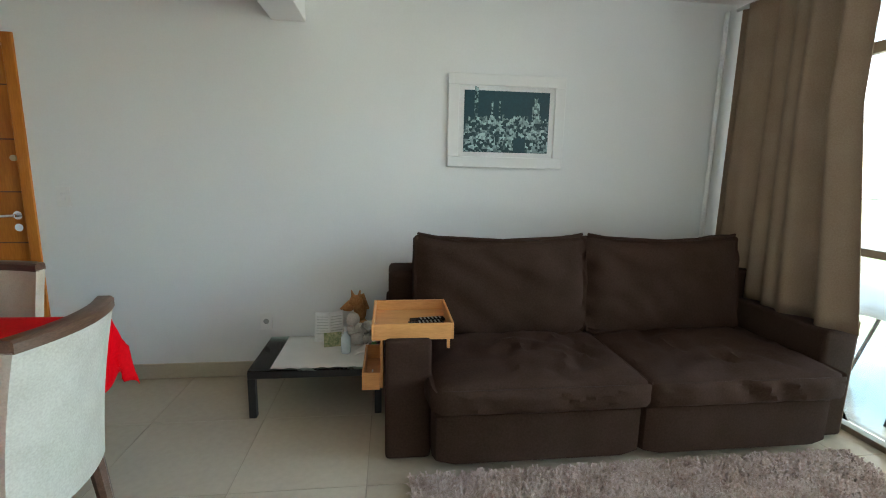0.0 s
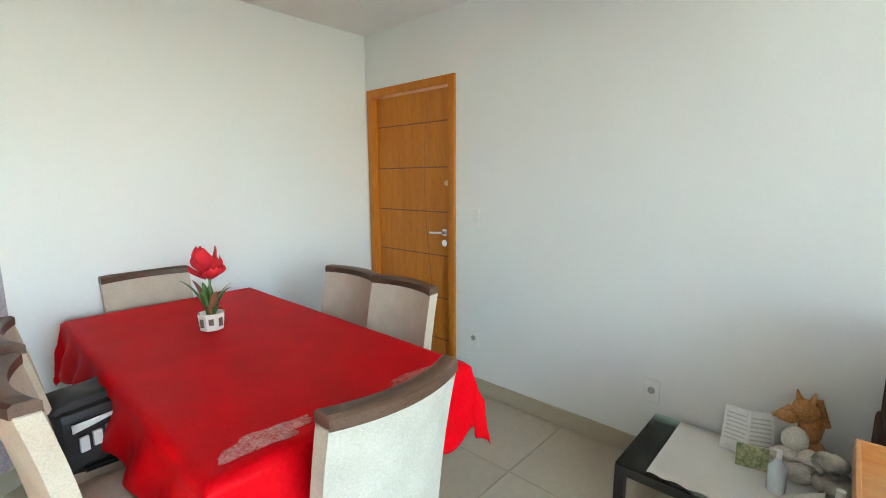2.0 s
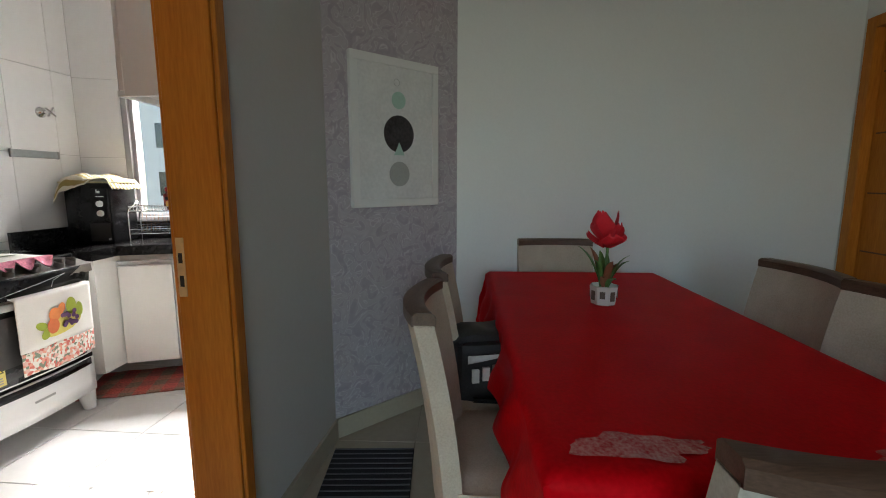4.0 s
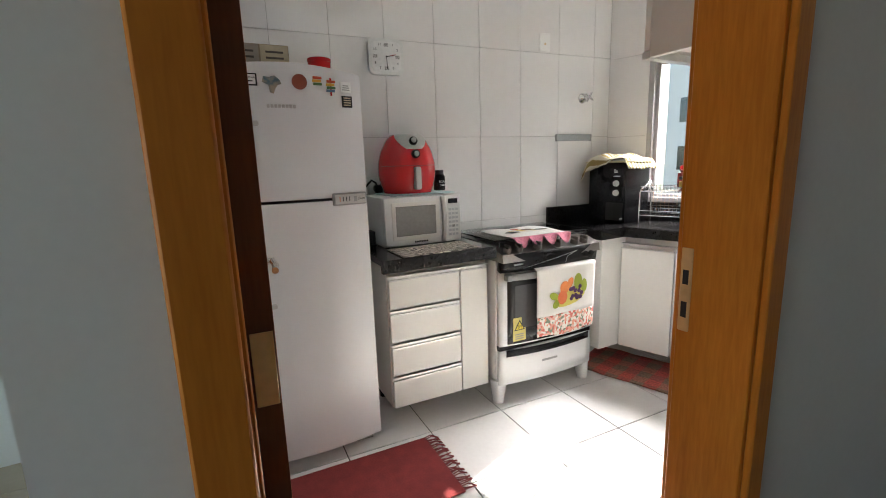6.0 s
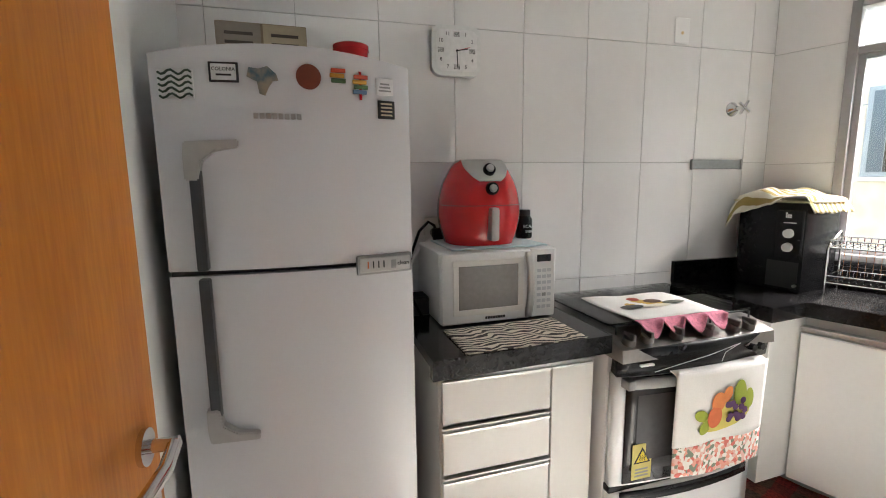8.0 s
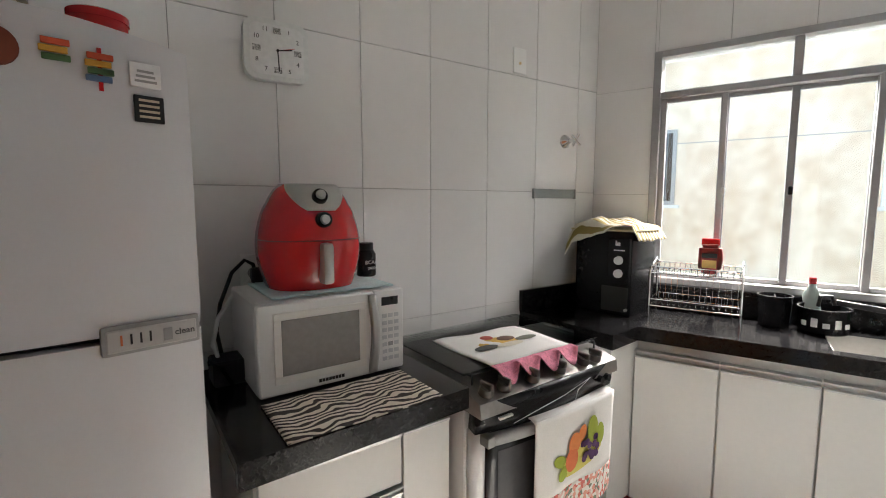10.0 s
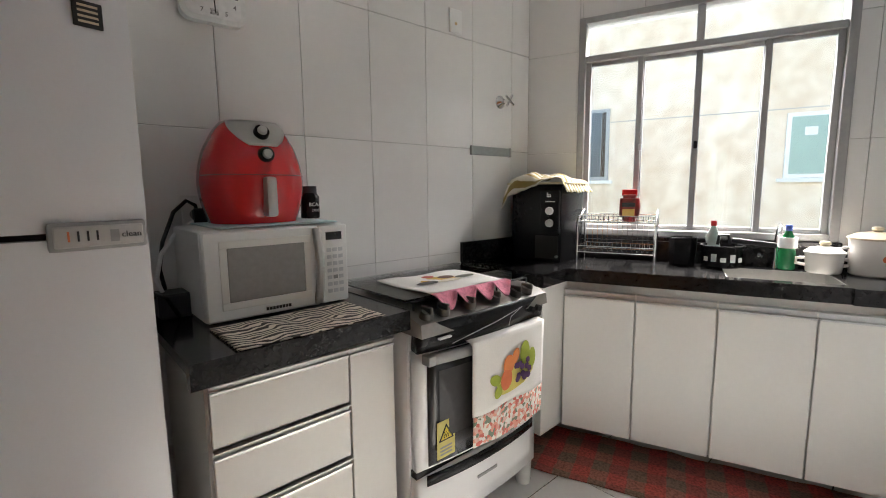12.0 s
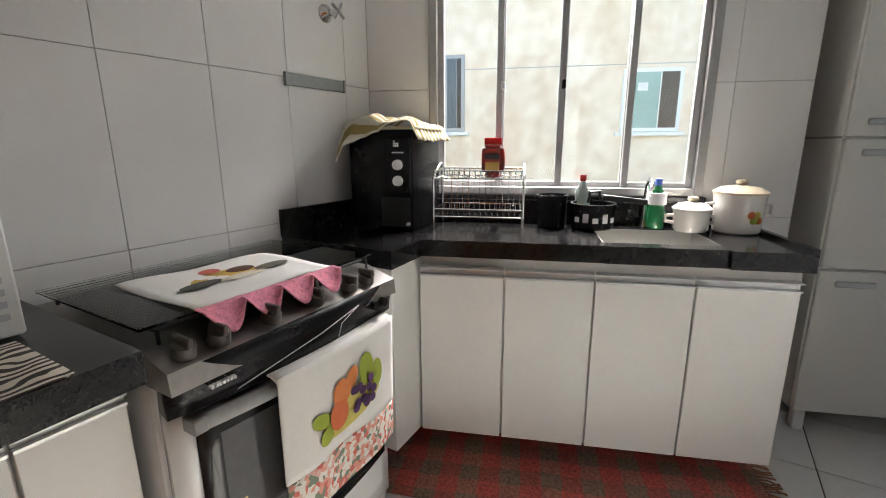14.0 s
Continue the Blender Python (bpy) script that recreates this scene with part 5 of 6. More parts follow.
plush("plush_penguin", "black and white plush toy beside the sofa tray", MAGPIE,
      [((0.20, 3.80, 0.345), 0.058, (1.1, 0.8, 1)), ((0.185, 3.79, 0.43), 0.040, (1.4, 0.8, 0.9))],
      [((0.16, 3.78, 0.40), (0.13, 3.75, 0.44), 0.016, 0.006)])
tissue = NB()
grid(tissue, lambda u, v: (0.09 + 0.09 * u, 3.68 + 0.06 * v, 0.289 + 0.055 * u * (0.5 + 0.5 * v) + 0.012 * noise.noise(Vector((u * 4, v * 4, 2)))), 10, 8)
solo("tissue", tissue, CLOTH, "crumpled white tissue beside the pump bottle", "tissue", smooth=80, solid=0.002)

# ---- shaggy rug ----
random.seed(7)
rug = thing("shaggy_rug", "pinkish beige shaggy rug in front of the sofa", "rug", Matrix())
part("backing", bx(0.42, 2.62, 1.35, 2.88, 0.001, 0.012, bev=0.004), SHAG, rug)
verts, faces = [], []
for i in range(26000):
    x, y = random.uniform(0.40, 2.64), 2.90 - 0.95 * random.random() ** 1.15
    w, l_ = random.uniform(0, 6.28), random.uniform(0.02, 0.05)
    dx, dy = l_ * math.cos(w), l_ * math.sin(w) * 0.8
    px, py = -math.sin(w) * 0.0035, math.cos(w) * 0.0035
    z = random.uniform(0.02, 0.045)
    k = len(verts)
    verts += [(x - px, y - py, 0.008), (x + px, y + py, 0.008), (x + dx * 0.5 + px, y + dy * 0.5 + py, z), (x + dx * 0.5 - px, y + dy * 0.5 - py, z), (x + dx, y + dy, z * 0.75)]
    faces += [(k, k + 1, k + 2, k + 3), (k + 3, k + 2, k + 4)]
me = bpy.data.meshes.new("pile")
me.from_pydata(verts, [], faces)
me.materials.append(SHAG)
pile = new("pile", me)
pile.parent = rug
pile["kind"] = "stuff"

# ---- curtains ----
def drape(x, y0, y1, z0, z1, waves, depth, lean=None):
    b = NB()

    def fn(u, v):
        y = y0 + (y1 - y0) * u
        fold = math.sin((u + 0.10 * math.sin(u * 7.0)) * waves * 2 * math.pi + 0.5 * noise.noise(Vector((u * 2, v * 0.8, 1))))
        w = depth * (0.55 + 0.9 * noise.noise(Vector((u * 4, 3, 0)))) * fold + 0.25 * depth * math.sin(u * waves * 4.3 * math.pi + 1)
        if lean:
            y = lean(u, v, y)
        return (x + w * (0.75 + 0.25 * (1 - v)), y, z0 + (z1 - z0) * v)
    return grid(b, fn, 130, 28)


cu = thing("curtain", "heavy taupe curtain hanging in folds beside the balcony door", "curtain", Matrix())
part("cloth", drape(2.63, 4.02, 3.13, 0.622, 2.50, 3.2, 0.075, lambda u, v, y: y - 0.20 * u ** 2 * max(0, 0.62 - v) * 1.4), CURTAIN, cu, solid=0.004)
part("cloth_end", drape(2.80, 3.98, 3.06, 0.02, 0.66, 4.5, 0.03), CURTAIN, cu, solid=0.004)
part("rod", cyl(NB(), (2.63, 0.1, 2.505), (2.63, 4.05, 2.505), 0.012), ALU, cu)
# thin white strip added to imitate light falling on the wall past the curtain
cu2 = thing("sheer_curtain", "white strip standing in for light on the wall beside the curtain", "curtain", Matrix())
part("cloth", drape(2.535, 4.05, 4.0, 0.9, 2.48, 1.5, 0.015), GLOWLINE, cu2, solid=0.002)

# ---- wall things in the living room ----
def plate(name, label, m, holes):
    t = thing(name, label, name.replace("_", " "), m)
    part("cover", bx(-0.04, 0.04, -0.008, 0.0, -0.06, 0.06, bev=0.003), WHITE, t)
    if holes:
        part("socket", cyl(NB(), (0, -0.0095, 0), (0, -0.006, 0), 0.018, n=20), GREYP, t)
    else:
        part("rocker", bx(-0.014, 0.014, -0.011, -0.007, -0.024, 0.024, bev=0.002), PRINTWHITE, t)
    return t


plate("light_switch", "white wall switch beside the entrance door", pose(-1.667, 4.057, 1.20), False)
plate("wall_outlet", "white wall outlet near the entrance door", pose(-1.667, 4.057, 0.385), True)
plate("wall_outlet", "white wall outlet above the coffee table", pose(-0.514, 4.057, 0.385), True)

pic = thing("city_picture", "white framed night skyline print above the sofa", "picture", pose(1.07, 4.056, 1.725))
fr = NB()
for a_ in ((-0.39, 0.39, 0.225, 0.295), (-0.39, 0.39, -0.295, -0.225), (-0.39, -0.32, -0.225, 0.225), (0.32, 0.39, -0.225, 0.225)):
    box(fr, a_[0], a_[1], -0.03, 0, a_[2], a_[3], bev=0.003)
part("frame", fr, WHITE, pic)
part("mount", bx(-0.32, 0.32, -0.016, 0, -0.225, 0.225), PRINTWHITE, pic)
NIGHT = mat("night_sky_print", (0.008, 0.045, 0.06), 0.3, colour2=(0.012, 0.07, 0.09), scale=4, bump=0)
pr = part("print", bx(-0.285, 0.285, -0.019, -0.017, -0.195, 0.195), NIGHT, pic, "teal night skyline print")
random.seed(3)
for i in range(46):
    x = -0.28 + i * 0.0125
    h = 0.06 + 0.05 * random.random() + (0.17 if i in (5, 6) else 0.13 if i in (37, 38) else 0.09 if i in (14, 18, 36, 39) else 0)
    part("skyline_piece", bx(x, min(0.284, x + 0.0115), -0.0198, -0.0192, -0.06 - 0.05 * random.random(), -0.06 + h), CITY, pr)
part("skyline_foreground", bx(-0.283, 0.283, -0.0204, -0.0199, -0.193, -0.065), CITY, pr)
part("dark_water", bx(0.05, 0.13, -0.0208, -0.0205, -0.193, -0.10), NIGHT, pr)

mid = (Vector((-2.256, 1.409)) + Vector((-2.608, 1.807))) / 2
pdir = (Vector((-2.76, 1.885)) - Vector((-2.21, 1.29))).normalized()
base_pt = Vector((-2.21, 1.29)) + pdir * ((mid - Vector((-2.21, 1.29))).dot(pdir))
m = Matrix.Translation((base_pt.x, base_pt.y, 1.522)) @ Matrix.Rotation(math.atan2(pdir.y, pdir.x), 4, "Z")
p2 = thing("abstract_picture", "white framed abstract print with circles on wallpaper", "picture", m)
fr = NB()
for a_ in ((-0.265, 0.265, 0.325, 0.365), (-0.265, 0.265, -0.365, -0.325), (-0.265, -0.225, -0.325, 0.325), (0.225, 0.265, -0.325, 0.325)):
    box(fr, a_[0], a_[1], -0.028, -0.001, a_[2], a_[3], bev=0.002)
fo = part("frame", fr, WHITE, p2)
sheet = part("print", bx(-0.225, 0.225, -0.02, -0.001, -0.325, 0.325), PRINTWHITE, p2)
MINT, DARK, GREYC = plain("mint_ink", (0.42, 0.62, 0.53)), mat("speckled_black_ink", (0.012, 0.012, 0.014), 0.5, colour2=(0.06, 0.055, 0.06), scale=14, fine=70), plain("grey_ink", (0.42, 0.43, 0.41))
for z, r, c in ((0.165, 0.042, MINT), (0.0, 0.092, DARK), (-0.20, 0.062, GREYC)):
    part("circle", cyl(NB(), (0.01, -0.0203, z), (0.01, -0.0215, z), r, n=40), c, sheet)
tri = NB()
prism(tri, [(-0.022, 0.105), (0.042, 0.105), (0.01, 0.04)], 0, 0.001)
bmesh.ops.transform(tri, matrix=pose(0, -0.0218, 0, -90) , verts=tri.verts)
part("triangle", tri, MINT, sheet)
rg = NB()
tube(rg, [(0.0 + 0.017 * math.cos(i * math.pi / 8), -0.0205, 0.25 + 0.017 * math.sin(i * math.pi / 8)) for i in range(17)], 0.0012, 5)
part("ring", rg, GREYC, sheet)

# ---- dining set ----
table = thing("dining_table", "rectangular dining table hidden under a red cloth", "table", Matrix())
TX0, TX1, TY0, TY1, TZ = -2.61, -0.845, 2.065, 2.97, 0.785
part("tabletop", bx(TX0 + 0.01, TX1 - 0.01, TY0 + 0.01, TY1 - 0.01, TZ - 0.03, TZ - 0.002, bev=0.004), DARKWOOD, table)
for x in (TX0 + 0.25, TX1 - 0.3):
    for y in (TY0 + 0.2, TY1 - 0.2):
        part("leg", bx(x - 0.04, x + 0.04, y - 0.04, y + 0.04, 0, TZ - 0.03, bev=0.004), DARKWOOD, table)
tcl = thing("tablecloth", "red lace tablecloth under glossy clear plastic", "tablecloth", Matrix())


def cloth_pt(u, v):
    ov_ = 0.26
    X, Y = TX0 - ov_ + (TX1 - TX0 + 2 * ov_) * u, TY0 - ov_ + (TY1 - TY0 + 2 * ov_) * v
    ox = max(0, TX0 - X, X - TX1)
    oy = max(0, TY0 - Y, Y - TY1)
    cx, cy = min(max(X, TX0), TX1), min(max(Y, TY0), TY1)
    d = max(ox, oy) + 0.35 * min(ox, oy)
    hem = 1 + 0.05 * math.sin((X + Y) * 26) * (1 if d > 0.1 else 0)
    flare = (0.10 * d + 0.018 * math.sin((X - Y) * 17 + X * 5)) * min(1, d * 6) if d > 0 else 0
    sx = (X > TX1) - (X < TX0)
    sy = (Y > TY1) - (Y < TY0)
    z = TZ + 0.003 - d * hem * (0.97 if d > 0 else 0) + 0.0012 * noise.noise(Vector((X * 6, Y * 6, 0)))
    wall = -2.74
    return (max(wall, cx + sx * (0.012 + flare)), cy + sy * (0.012 + flare), z)


cl = NB()
grid(cl, cloth_pt, 110, 70)
part("cloth", cl, RED, tcl, solid=0.003, smooth=70)
random.seed(21)
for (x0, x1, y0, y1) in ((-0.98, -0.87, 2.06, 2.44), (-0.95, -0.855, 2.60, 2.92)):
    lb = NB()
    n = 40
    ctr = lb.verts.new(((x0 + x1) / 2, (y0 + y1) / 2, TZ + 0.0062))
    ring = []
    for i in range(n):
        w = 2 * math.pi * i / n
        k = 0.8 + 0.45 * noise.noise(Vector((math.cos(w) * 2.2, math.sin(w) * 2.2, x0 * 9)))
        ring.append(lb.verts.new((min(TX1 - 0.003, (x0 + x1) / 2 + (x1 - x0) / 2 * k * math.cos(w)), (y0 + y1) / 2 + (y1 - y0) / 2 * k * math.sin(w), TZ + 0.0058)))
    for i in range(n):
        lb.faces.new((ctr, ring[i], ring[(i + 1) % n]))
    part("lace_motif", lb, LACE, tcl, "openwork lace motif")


def chair(fabric, label):
    t = thing("dining_chair", label, "chair", Matrix(), group="chairs round the table")
    part("seat", cushion(NB(), -0.215, 0.215, -0.22, 0.22, 0.40, 0.48, 0.015, 3, 8), fabric, t)
    bkb = NB()

    def sh(u, v, off):
        x = -0.21 + 0.42 * u
        bow = 0.045 * (1 - (2 * u - 1) ** 2)
        return (x, 0.20 + bow + off + 0.05 * v ** 2 + 0.03 * v, 0.38 + 0.545 * v)
    front = grid(bkb, lambda u, v: sh(u, v, -0.026), 12, 8)
    grid(bkb, lambda u, v: sh(1 - u, v, 0.026), 12, 8)
    bmesh.ops.remove_doubles(bkb, verts=bkb.verts, dist=1e-5)
    bmesh.ops.bridge_loops(bkb, edges=[e for e in bkb.edges if e.is_boundary])
    bmesh.ops.recalc_face_normals(bkb, faces=bkb.faces[:])
    part("backrest", bkb, fabric, t)
    rl = NB()
    for off in (0,):
        def rp(u, s):
            x, y, z = sh(u, 1.0, 0)
            return Vector((x, y, z))
        n = 14
        rows = []
        for i in range(n + 1):
            p = rp(i / n, 0)
            rows.append([rl.verts.new(p + Vector((0, dy, dz))) for dy, dz in ((-0.030, -0.004), (-0.030, 0.024), (-0.02, 0.032), (0.02, 0.032), (0.030, 0.024), (0.030, -0.004))])
        for a_, b_ in zip(rows, rows[1:]):
            for k in range(6):
                rl.faces.new((a_[k], a_[(k + 1) % 6], b_[(k + 1) % 6], b_[k]))
        rl.faces.new(rows[0][::-1])
        rl.faces.new(rows[-1])
        bmesh.ops.recalc_face_normals(rl, faces=rl.faces[:])
    part("top_rail", rl, DARKWOOD, t, "dark wooden top rail")
    for x in (-0.185, 0.185):
        part("leg", cyl(NB(), (x, -0.19, 0), (x, -0.19, 0.41), 0.020, 0.028, 8), DARKWOOD, t)
        part("leg", cyl(NB(), (x, 0.25, 0), (x, 0.20, 0.41), 0.020, 0.028, 8), DARKWOOD, t)
    return t


c0 = chair(LINEN, "beige upholstered dining chair with a dark wooden top rail")
c0.matrix_world = pose(-1.46, 2.945, 0, 0, 0, 0)
copy_thing(c0, pose(-1.885, 2.95, 0, 0, 0, 1))
copy_thing(c0, pose(-1.42, 2.10, 0, 0, 0, 180))
copy_thing(c0, pose(-1.93, 2.12, 0, 0, 0, 179))
copy_thing(c0, pose(-2.44, 2.45, 0, 0, 0, 90))
c1 = chair(PALE, "pale worn upholstered chair at the table's end")
c1.matrix_world = pose(-0.94, 2.455, 0, 0, 0, -90)

# flower pot
fp = thing("flower_pot", "small ceramic pot with a red artificial flower", "plant", pose(-1.93, 2.49, TZ + 0.008))
pt = NB()
lathe(pt, [(0.045, 0), (0.05, 0.004), (0.058, 0.075), (0.052, 0.078), (0.048, 0.06)], n=8)
pot = part("pot", pt, CERAMIC, fp, "white ceramic pot with dark marks")
for k in range(8):
    w = 2 * math.pi * (k + 0.5) / 8
    part("painted_mark", bx(-0.010, 0.010, 0.0505, 0.0535, 0.02 + 0.01 * (k % 2), 0.058, turn=pose(0, 0, 0, 0, 0, math.degrees(w))), plain("brown_mark", (0.14, 0.10, 0.07)), pot)
random.seed(12)
for k in range(13):
    w, tall = 2 * math.pi * k / 13 + random.uniform(-0.2, 0.2), random.uniform(0.10, 0.22)
    out = random.uniform(0.03, 0.10)
    lf_ = NB()

    def leaf(u, v, w=w, tall=tall, out=out):
        r = 0.015 + out * u ** 1.6
        s = (v - 0.5) * 0.030 * math.sin(math.pi * (0.08 + 0.9 * u))
        return (r * math.cos(w) - s * math.sin(w), r * math.sin(w) + s * math.cos(w), 0.06 + tall * u - 0.05 * u ** 3)
    grid(lf_, leaf, 8, 2)
    part("leaf", lf_, LEAF if k % 4 else plain("dry_red_leaf", (0.28, 0.10, 0.05)), fp, solid=0.0015)
sm = NB()
tube(sm, [(0, 0, 0.06), (0.01, 0, 0.16), (0.005, 0.005, 0.245)], 0.006, 8)
part("stem", sm, LEAF, fp)
for k in range(9):
    w = 2 * math.pi * k / 9
    ins = k % 3
    pb_ = NB()

    def petal(u, v, w=w, ins=ins):
        r = 0.008 + (0.066 - 0.018 * ins) * math.sin(u * 1.5)
        s = (v - 0.5) * 0.10 * math.sin(math.pi * (0.12 + 0.78 * u))
        return (r * math.cos(w) - s * math.sin(w), r * math.sin(w) + s * math.cos(w), 0.235 + (0.05 + 0.03 * ins) * u + 0.012 * ins + 0.008 * math.sin(v * 9 + k))
    grid(pb_, petal, 6, 5)
    part("petal", pb_, plain("red_petal", (0.74, 0.02, 0.035), 0.6), fp, solid=0.0012)

# backpack
bp = thing("backpack", "black backpack with a white printed mark on a chair", "backpack", pose(-1.80, 2.03, 0.485, 0, 0, -78))
part("body", cushion(NB(), -0.16, 0.16, -0.09, 0.09, 0.0, 0.23, 0.04, 4, 12, 0.03), mat("black_nylon", (0.012, 0.012, 0.014), 0.55, colour2=(0.03, 0.03, 0.032), scale=8, fine=140, bump=0.03), bp)
part("strap", tube(NB(), [(-0.12, 0.12, 0.01), (-0.10, 0.15, 0.03), (0.0, 0.14, 0.012), (0.10, 0.13, 0.02)], 0.010, 8), BLACK, bp)
mk = NB()
grid(mk, lambda u, v: (0.12 - 0.20 * u, 0.1345 - 0.02 * (1.2 * u - 0.6) ** 2, 0.155 + 0.035 * u + 0.03 * (1 - u) * v), 10, 3)
part("printed_mark", mk, PRINTWHITE, bp, solid=0.003)
mk = NB()
for k in range(4):
    box(mk, 0.08 - k * 0.038, 0.106 - k * 0.038, 0.124, 0.136, 0.085 + 0.006 * k, 0.135 + 0.006 * k, bev=0.001)
part("printed_bars", mk, PRINTWHITE, bp)
nr = thing("rag_rug", "small dark striped rag rug in the dining corner", "rug", pose(-1.95, 1.50, 0.001, 0, 0, 3))
part("weave", bx(-0.17, 0.28, -0.18, 0.20, 0, 0.010, bev=0.003), mat("charcoal_weave", (0.025, 0.025, 0.028), 0.95, bump=0.06, fine=150), nr)
for k in range(12):
    part("stripe", bx(-0.165 + k * 0.037, -0.157 + k * 0.037, -0.178, 0.198, 0.010, 0.0115), mat("grey_yarn", (0.13, 0.13, 0.14), 0.95), nr)

# ---- small kitchen things ----
mw = thing("microwave", "white microwave oven with a silver handle", "microwave", F @ pose(0.25, 0.03, 0.893))
part("body", bx(-0.215, 0.215, 0.0, 0.29, 0.0, 0.255, bev=0.006), WHITE, mw)
dr_ = part("door", bx(-0.115, 0.215, 0.291, 0.315, 0.004, 0.252, bev=0.005), WHITE, mw)
part("window", bx(-0.065, 0.155, 0.3155, 0.318, 0.055, 0.205, bev=0.001), mat("grey_screen_glass", (0.30, 0.29, 0.27), 0.25, bump=0), dr_)
ff = NB()
for a_ in ((-0.085, 0.175, 0.205, 0.225), (-0.085, 0.175, 0.035, 0.055), (-0.085, -0.065, 0.055, 0.205), (0.155, 0.175, 0.055, 0.205)):
    box(ff, a_[0], a_[1], 0.315, 0.3185, a_[2], a_[3], bev=0.001)
part("window_border", ff, CREAM, dr_)
hh = NB()
grid(hh, lambda u, v: (-0.118 + 0.024 * u, 0.322 + 0.022 * math.sin(math.pi * v), 0.01 + 0.235 * v), 3, 12)
part("handle", hh, SILVER, dr_, "silver curved handle", solid=-0.012)
cp = part("control_panel", bx(-0.215, -0.119, 0.291, 0.312, 0.004, 0.252, bev=0.004), WHITE, mw)
part("display", bx(-0.195, -0.14, 0.312, 0.3135, 0.205, 0.23), BLACK, cp)
for i in range(7):
    for j in range(3):
        part("button", bx(-0.197 + j * 0.020, -0.182 + j * 0.020, 0.312, 0.3132, 0.035 + i * 0.022, 0.047 + i * 0.022), GREYP if (i, j) in ((2, 1),) else mat("pale_grey_button", (0.55, 0.56, 0.57), 0.5, bump=0), cp)
bd = NB()
for i in range(8):
    box(bd, 0.05 - i * 0.0095, 0.0575 - i * 0.0095, 0.315, 0.3165, 0.016, 0.025)
part("badge", bd, INK, dr_)
for x in (-0.19, 0.19):
    for y in (0.03, 0.27):
        part("foot", cyl(NB(), (x, y, -0.003), (x, y, 0.001), 0.012), BLACK, mw)
tc_ = NB()
grid(tc_, lambda u, v: (-0.19 + 0.36 * u, 0.02 + 0.275 * v, 0.258 + 0.002 * math.sin(u * 25) * math.sin(v * 20) - (0.0 if v < 0.9 else 0.0)), 20, 14)
solo("tray_cloth", tc_, mat("pale_blue_cloth", (0.50, 0.66, 0.66), 0.85, vary=0.1, scale=20, fine=150), "pale blue folded cloth on the microwave", "cloth", F @ pose(0.25, 0.03, 0.893), solid=-0.005)

fry = thing("air_fryer", "glossy red air fryer with two black knobs", "air fryer", F @ pose(0.268, 0.17, 1.158))


def egg(u, v, k=1.0):
    w = 2 * math.pi * u
    z = 0.30 * v
    r = (0.118 + 0.028 * math.sin(math.pi * min(1, v * 1.15 + 0.05))) * (1 - max(0, v - 0.72) ** 2 * 4.2) * k
    c, s = math.cos(w), math.sin(w)
    p = 0.75
    return (r * math.copysign(abs(c) ** p, c), r * math.copysign(abs(s) ** p, s), z)


eb = NB()
grid(eb, egg, 40, 22)
bmesh.ops.remove_doubles(eb, verts=eb.verts, dist=1e-5)
bmesh.ops.holes_fill(eb, edges=[e for e in eb.edges if e.is_boundary], sides=60)
part("body", eb, REDP, fry, smooth=60)
tp = NB()
grid(tp, lambda u, v: tuple(Vector(egg(0.25 + (u - 0.5) * (0.07 + 0.30 * v), 0.74 + 0.25 * v, 1.012)) + Vector((0, 0, 0.003))), 14, 8)
part("top_panel", tp, SILVER, fry, "grey shield-shaped control panel", smooth=60, solid=0.003)
for v_, dz in ((0.87, 0.006), (0.66, 0.0)):
    p_ = Vector(egg(0.25, v_))
    d_ = Vector((0, 1, 0.55 if v_ > 0.8 else 0.12)).normalized()
    kn = part("knob", cyl(NB(), p_ - d_ * 0.004, p_ + d_ * 0.014, 0.023, 0.021, 20), BLACK, fry)
    part("knob_cap", cyl(NB(), p_ + d_ * 0.014, p_ + d_ * 0.024, 0.014, 0.012, 16), SILVER, kn)
sm_ = NB()
tube(sm_, [tuple(Vector(egg(0.25 + (i / 20 - 0.5) * 0.49, 0.47)) * 1.0) for i in range(21)], 0.0016, 6)
part("seam", sm_, mat("dark_red_seam", (0.15, 0.01, 0.01), 0.5), fry)
hn = NB()
box(hn, -0.016, 0.016, 0.125, 0.172, 0.02, 0.135, bev=0.010, seg=2)
part("handle", hn, SILVER, fry, "grey basket handle")
jar = thing("supplement_jar", "black plastic jar with white lettering", "jar", F @ pose(0.055, 0.13, 1.157))
part("jar", lathe(NB(), [(0.03, 0), (0.033, 0.004), (0.033, 0.075), (0.025, 0.088)], n=22), BLACK, jar)
part("lid", cyl(NB(), (0, 0, 0.086), (0, 0, 0.112), 0.025, n=22), MATTE, jar)
letters("BCAA", 0.018, pose(-0.004, 0.0335, 0.048, 90, 0, 180), PRINTWHITE, jar)
letters("2400", 0.014, pose(-0.004, 0.0335, 0.028, 90, 0, 180), PRINTWHITE, jar)
zm = NB()
grid(zm, lambda u, v: (0.058 + 0.41 * u, 0.36 + 0.225 * v + 0.01 * u, 0.892 + 0.0006 * math.sin(u * 20)), 20, 8)
solo("zebra_mat", zm, ZEBRA, "zebra-striped place mat on the black worktop", "mat", F, solid=-0.003)
cb = thing("power_cord", "black and white power cords behind the microwave", "cord", F)
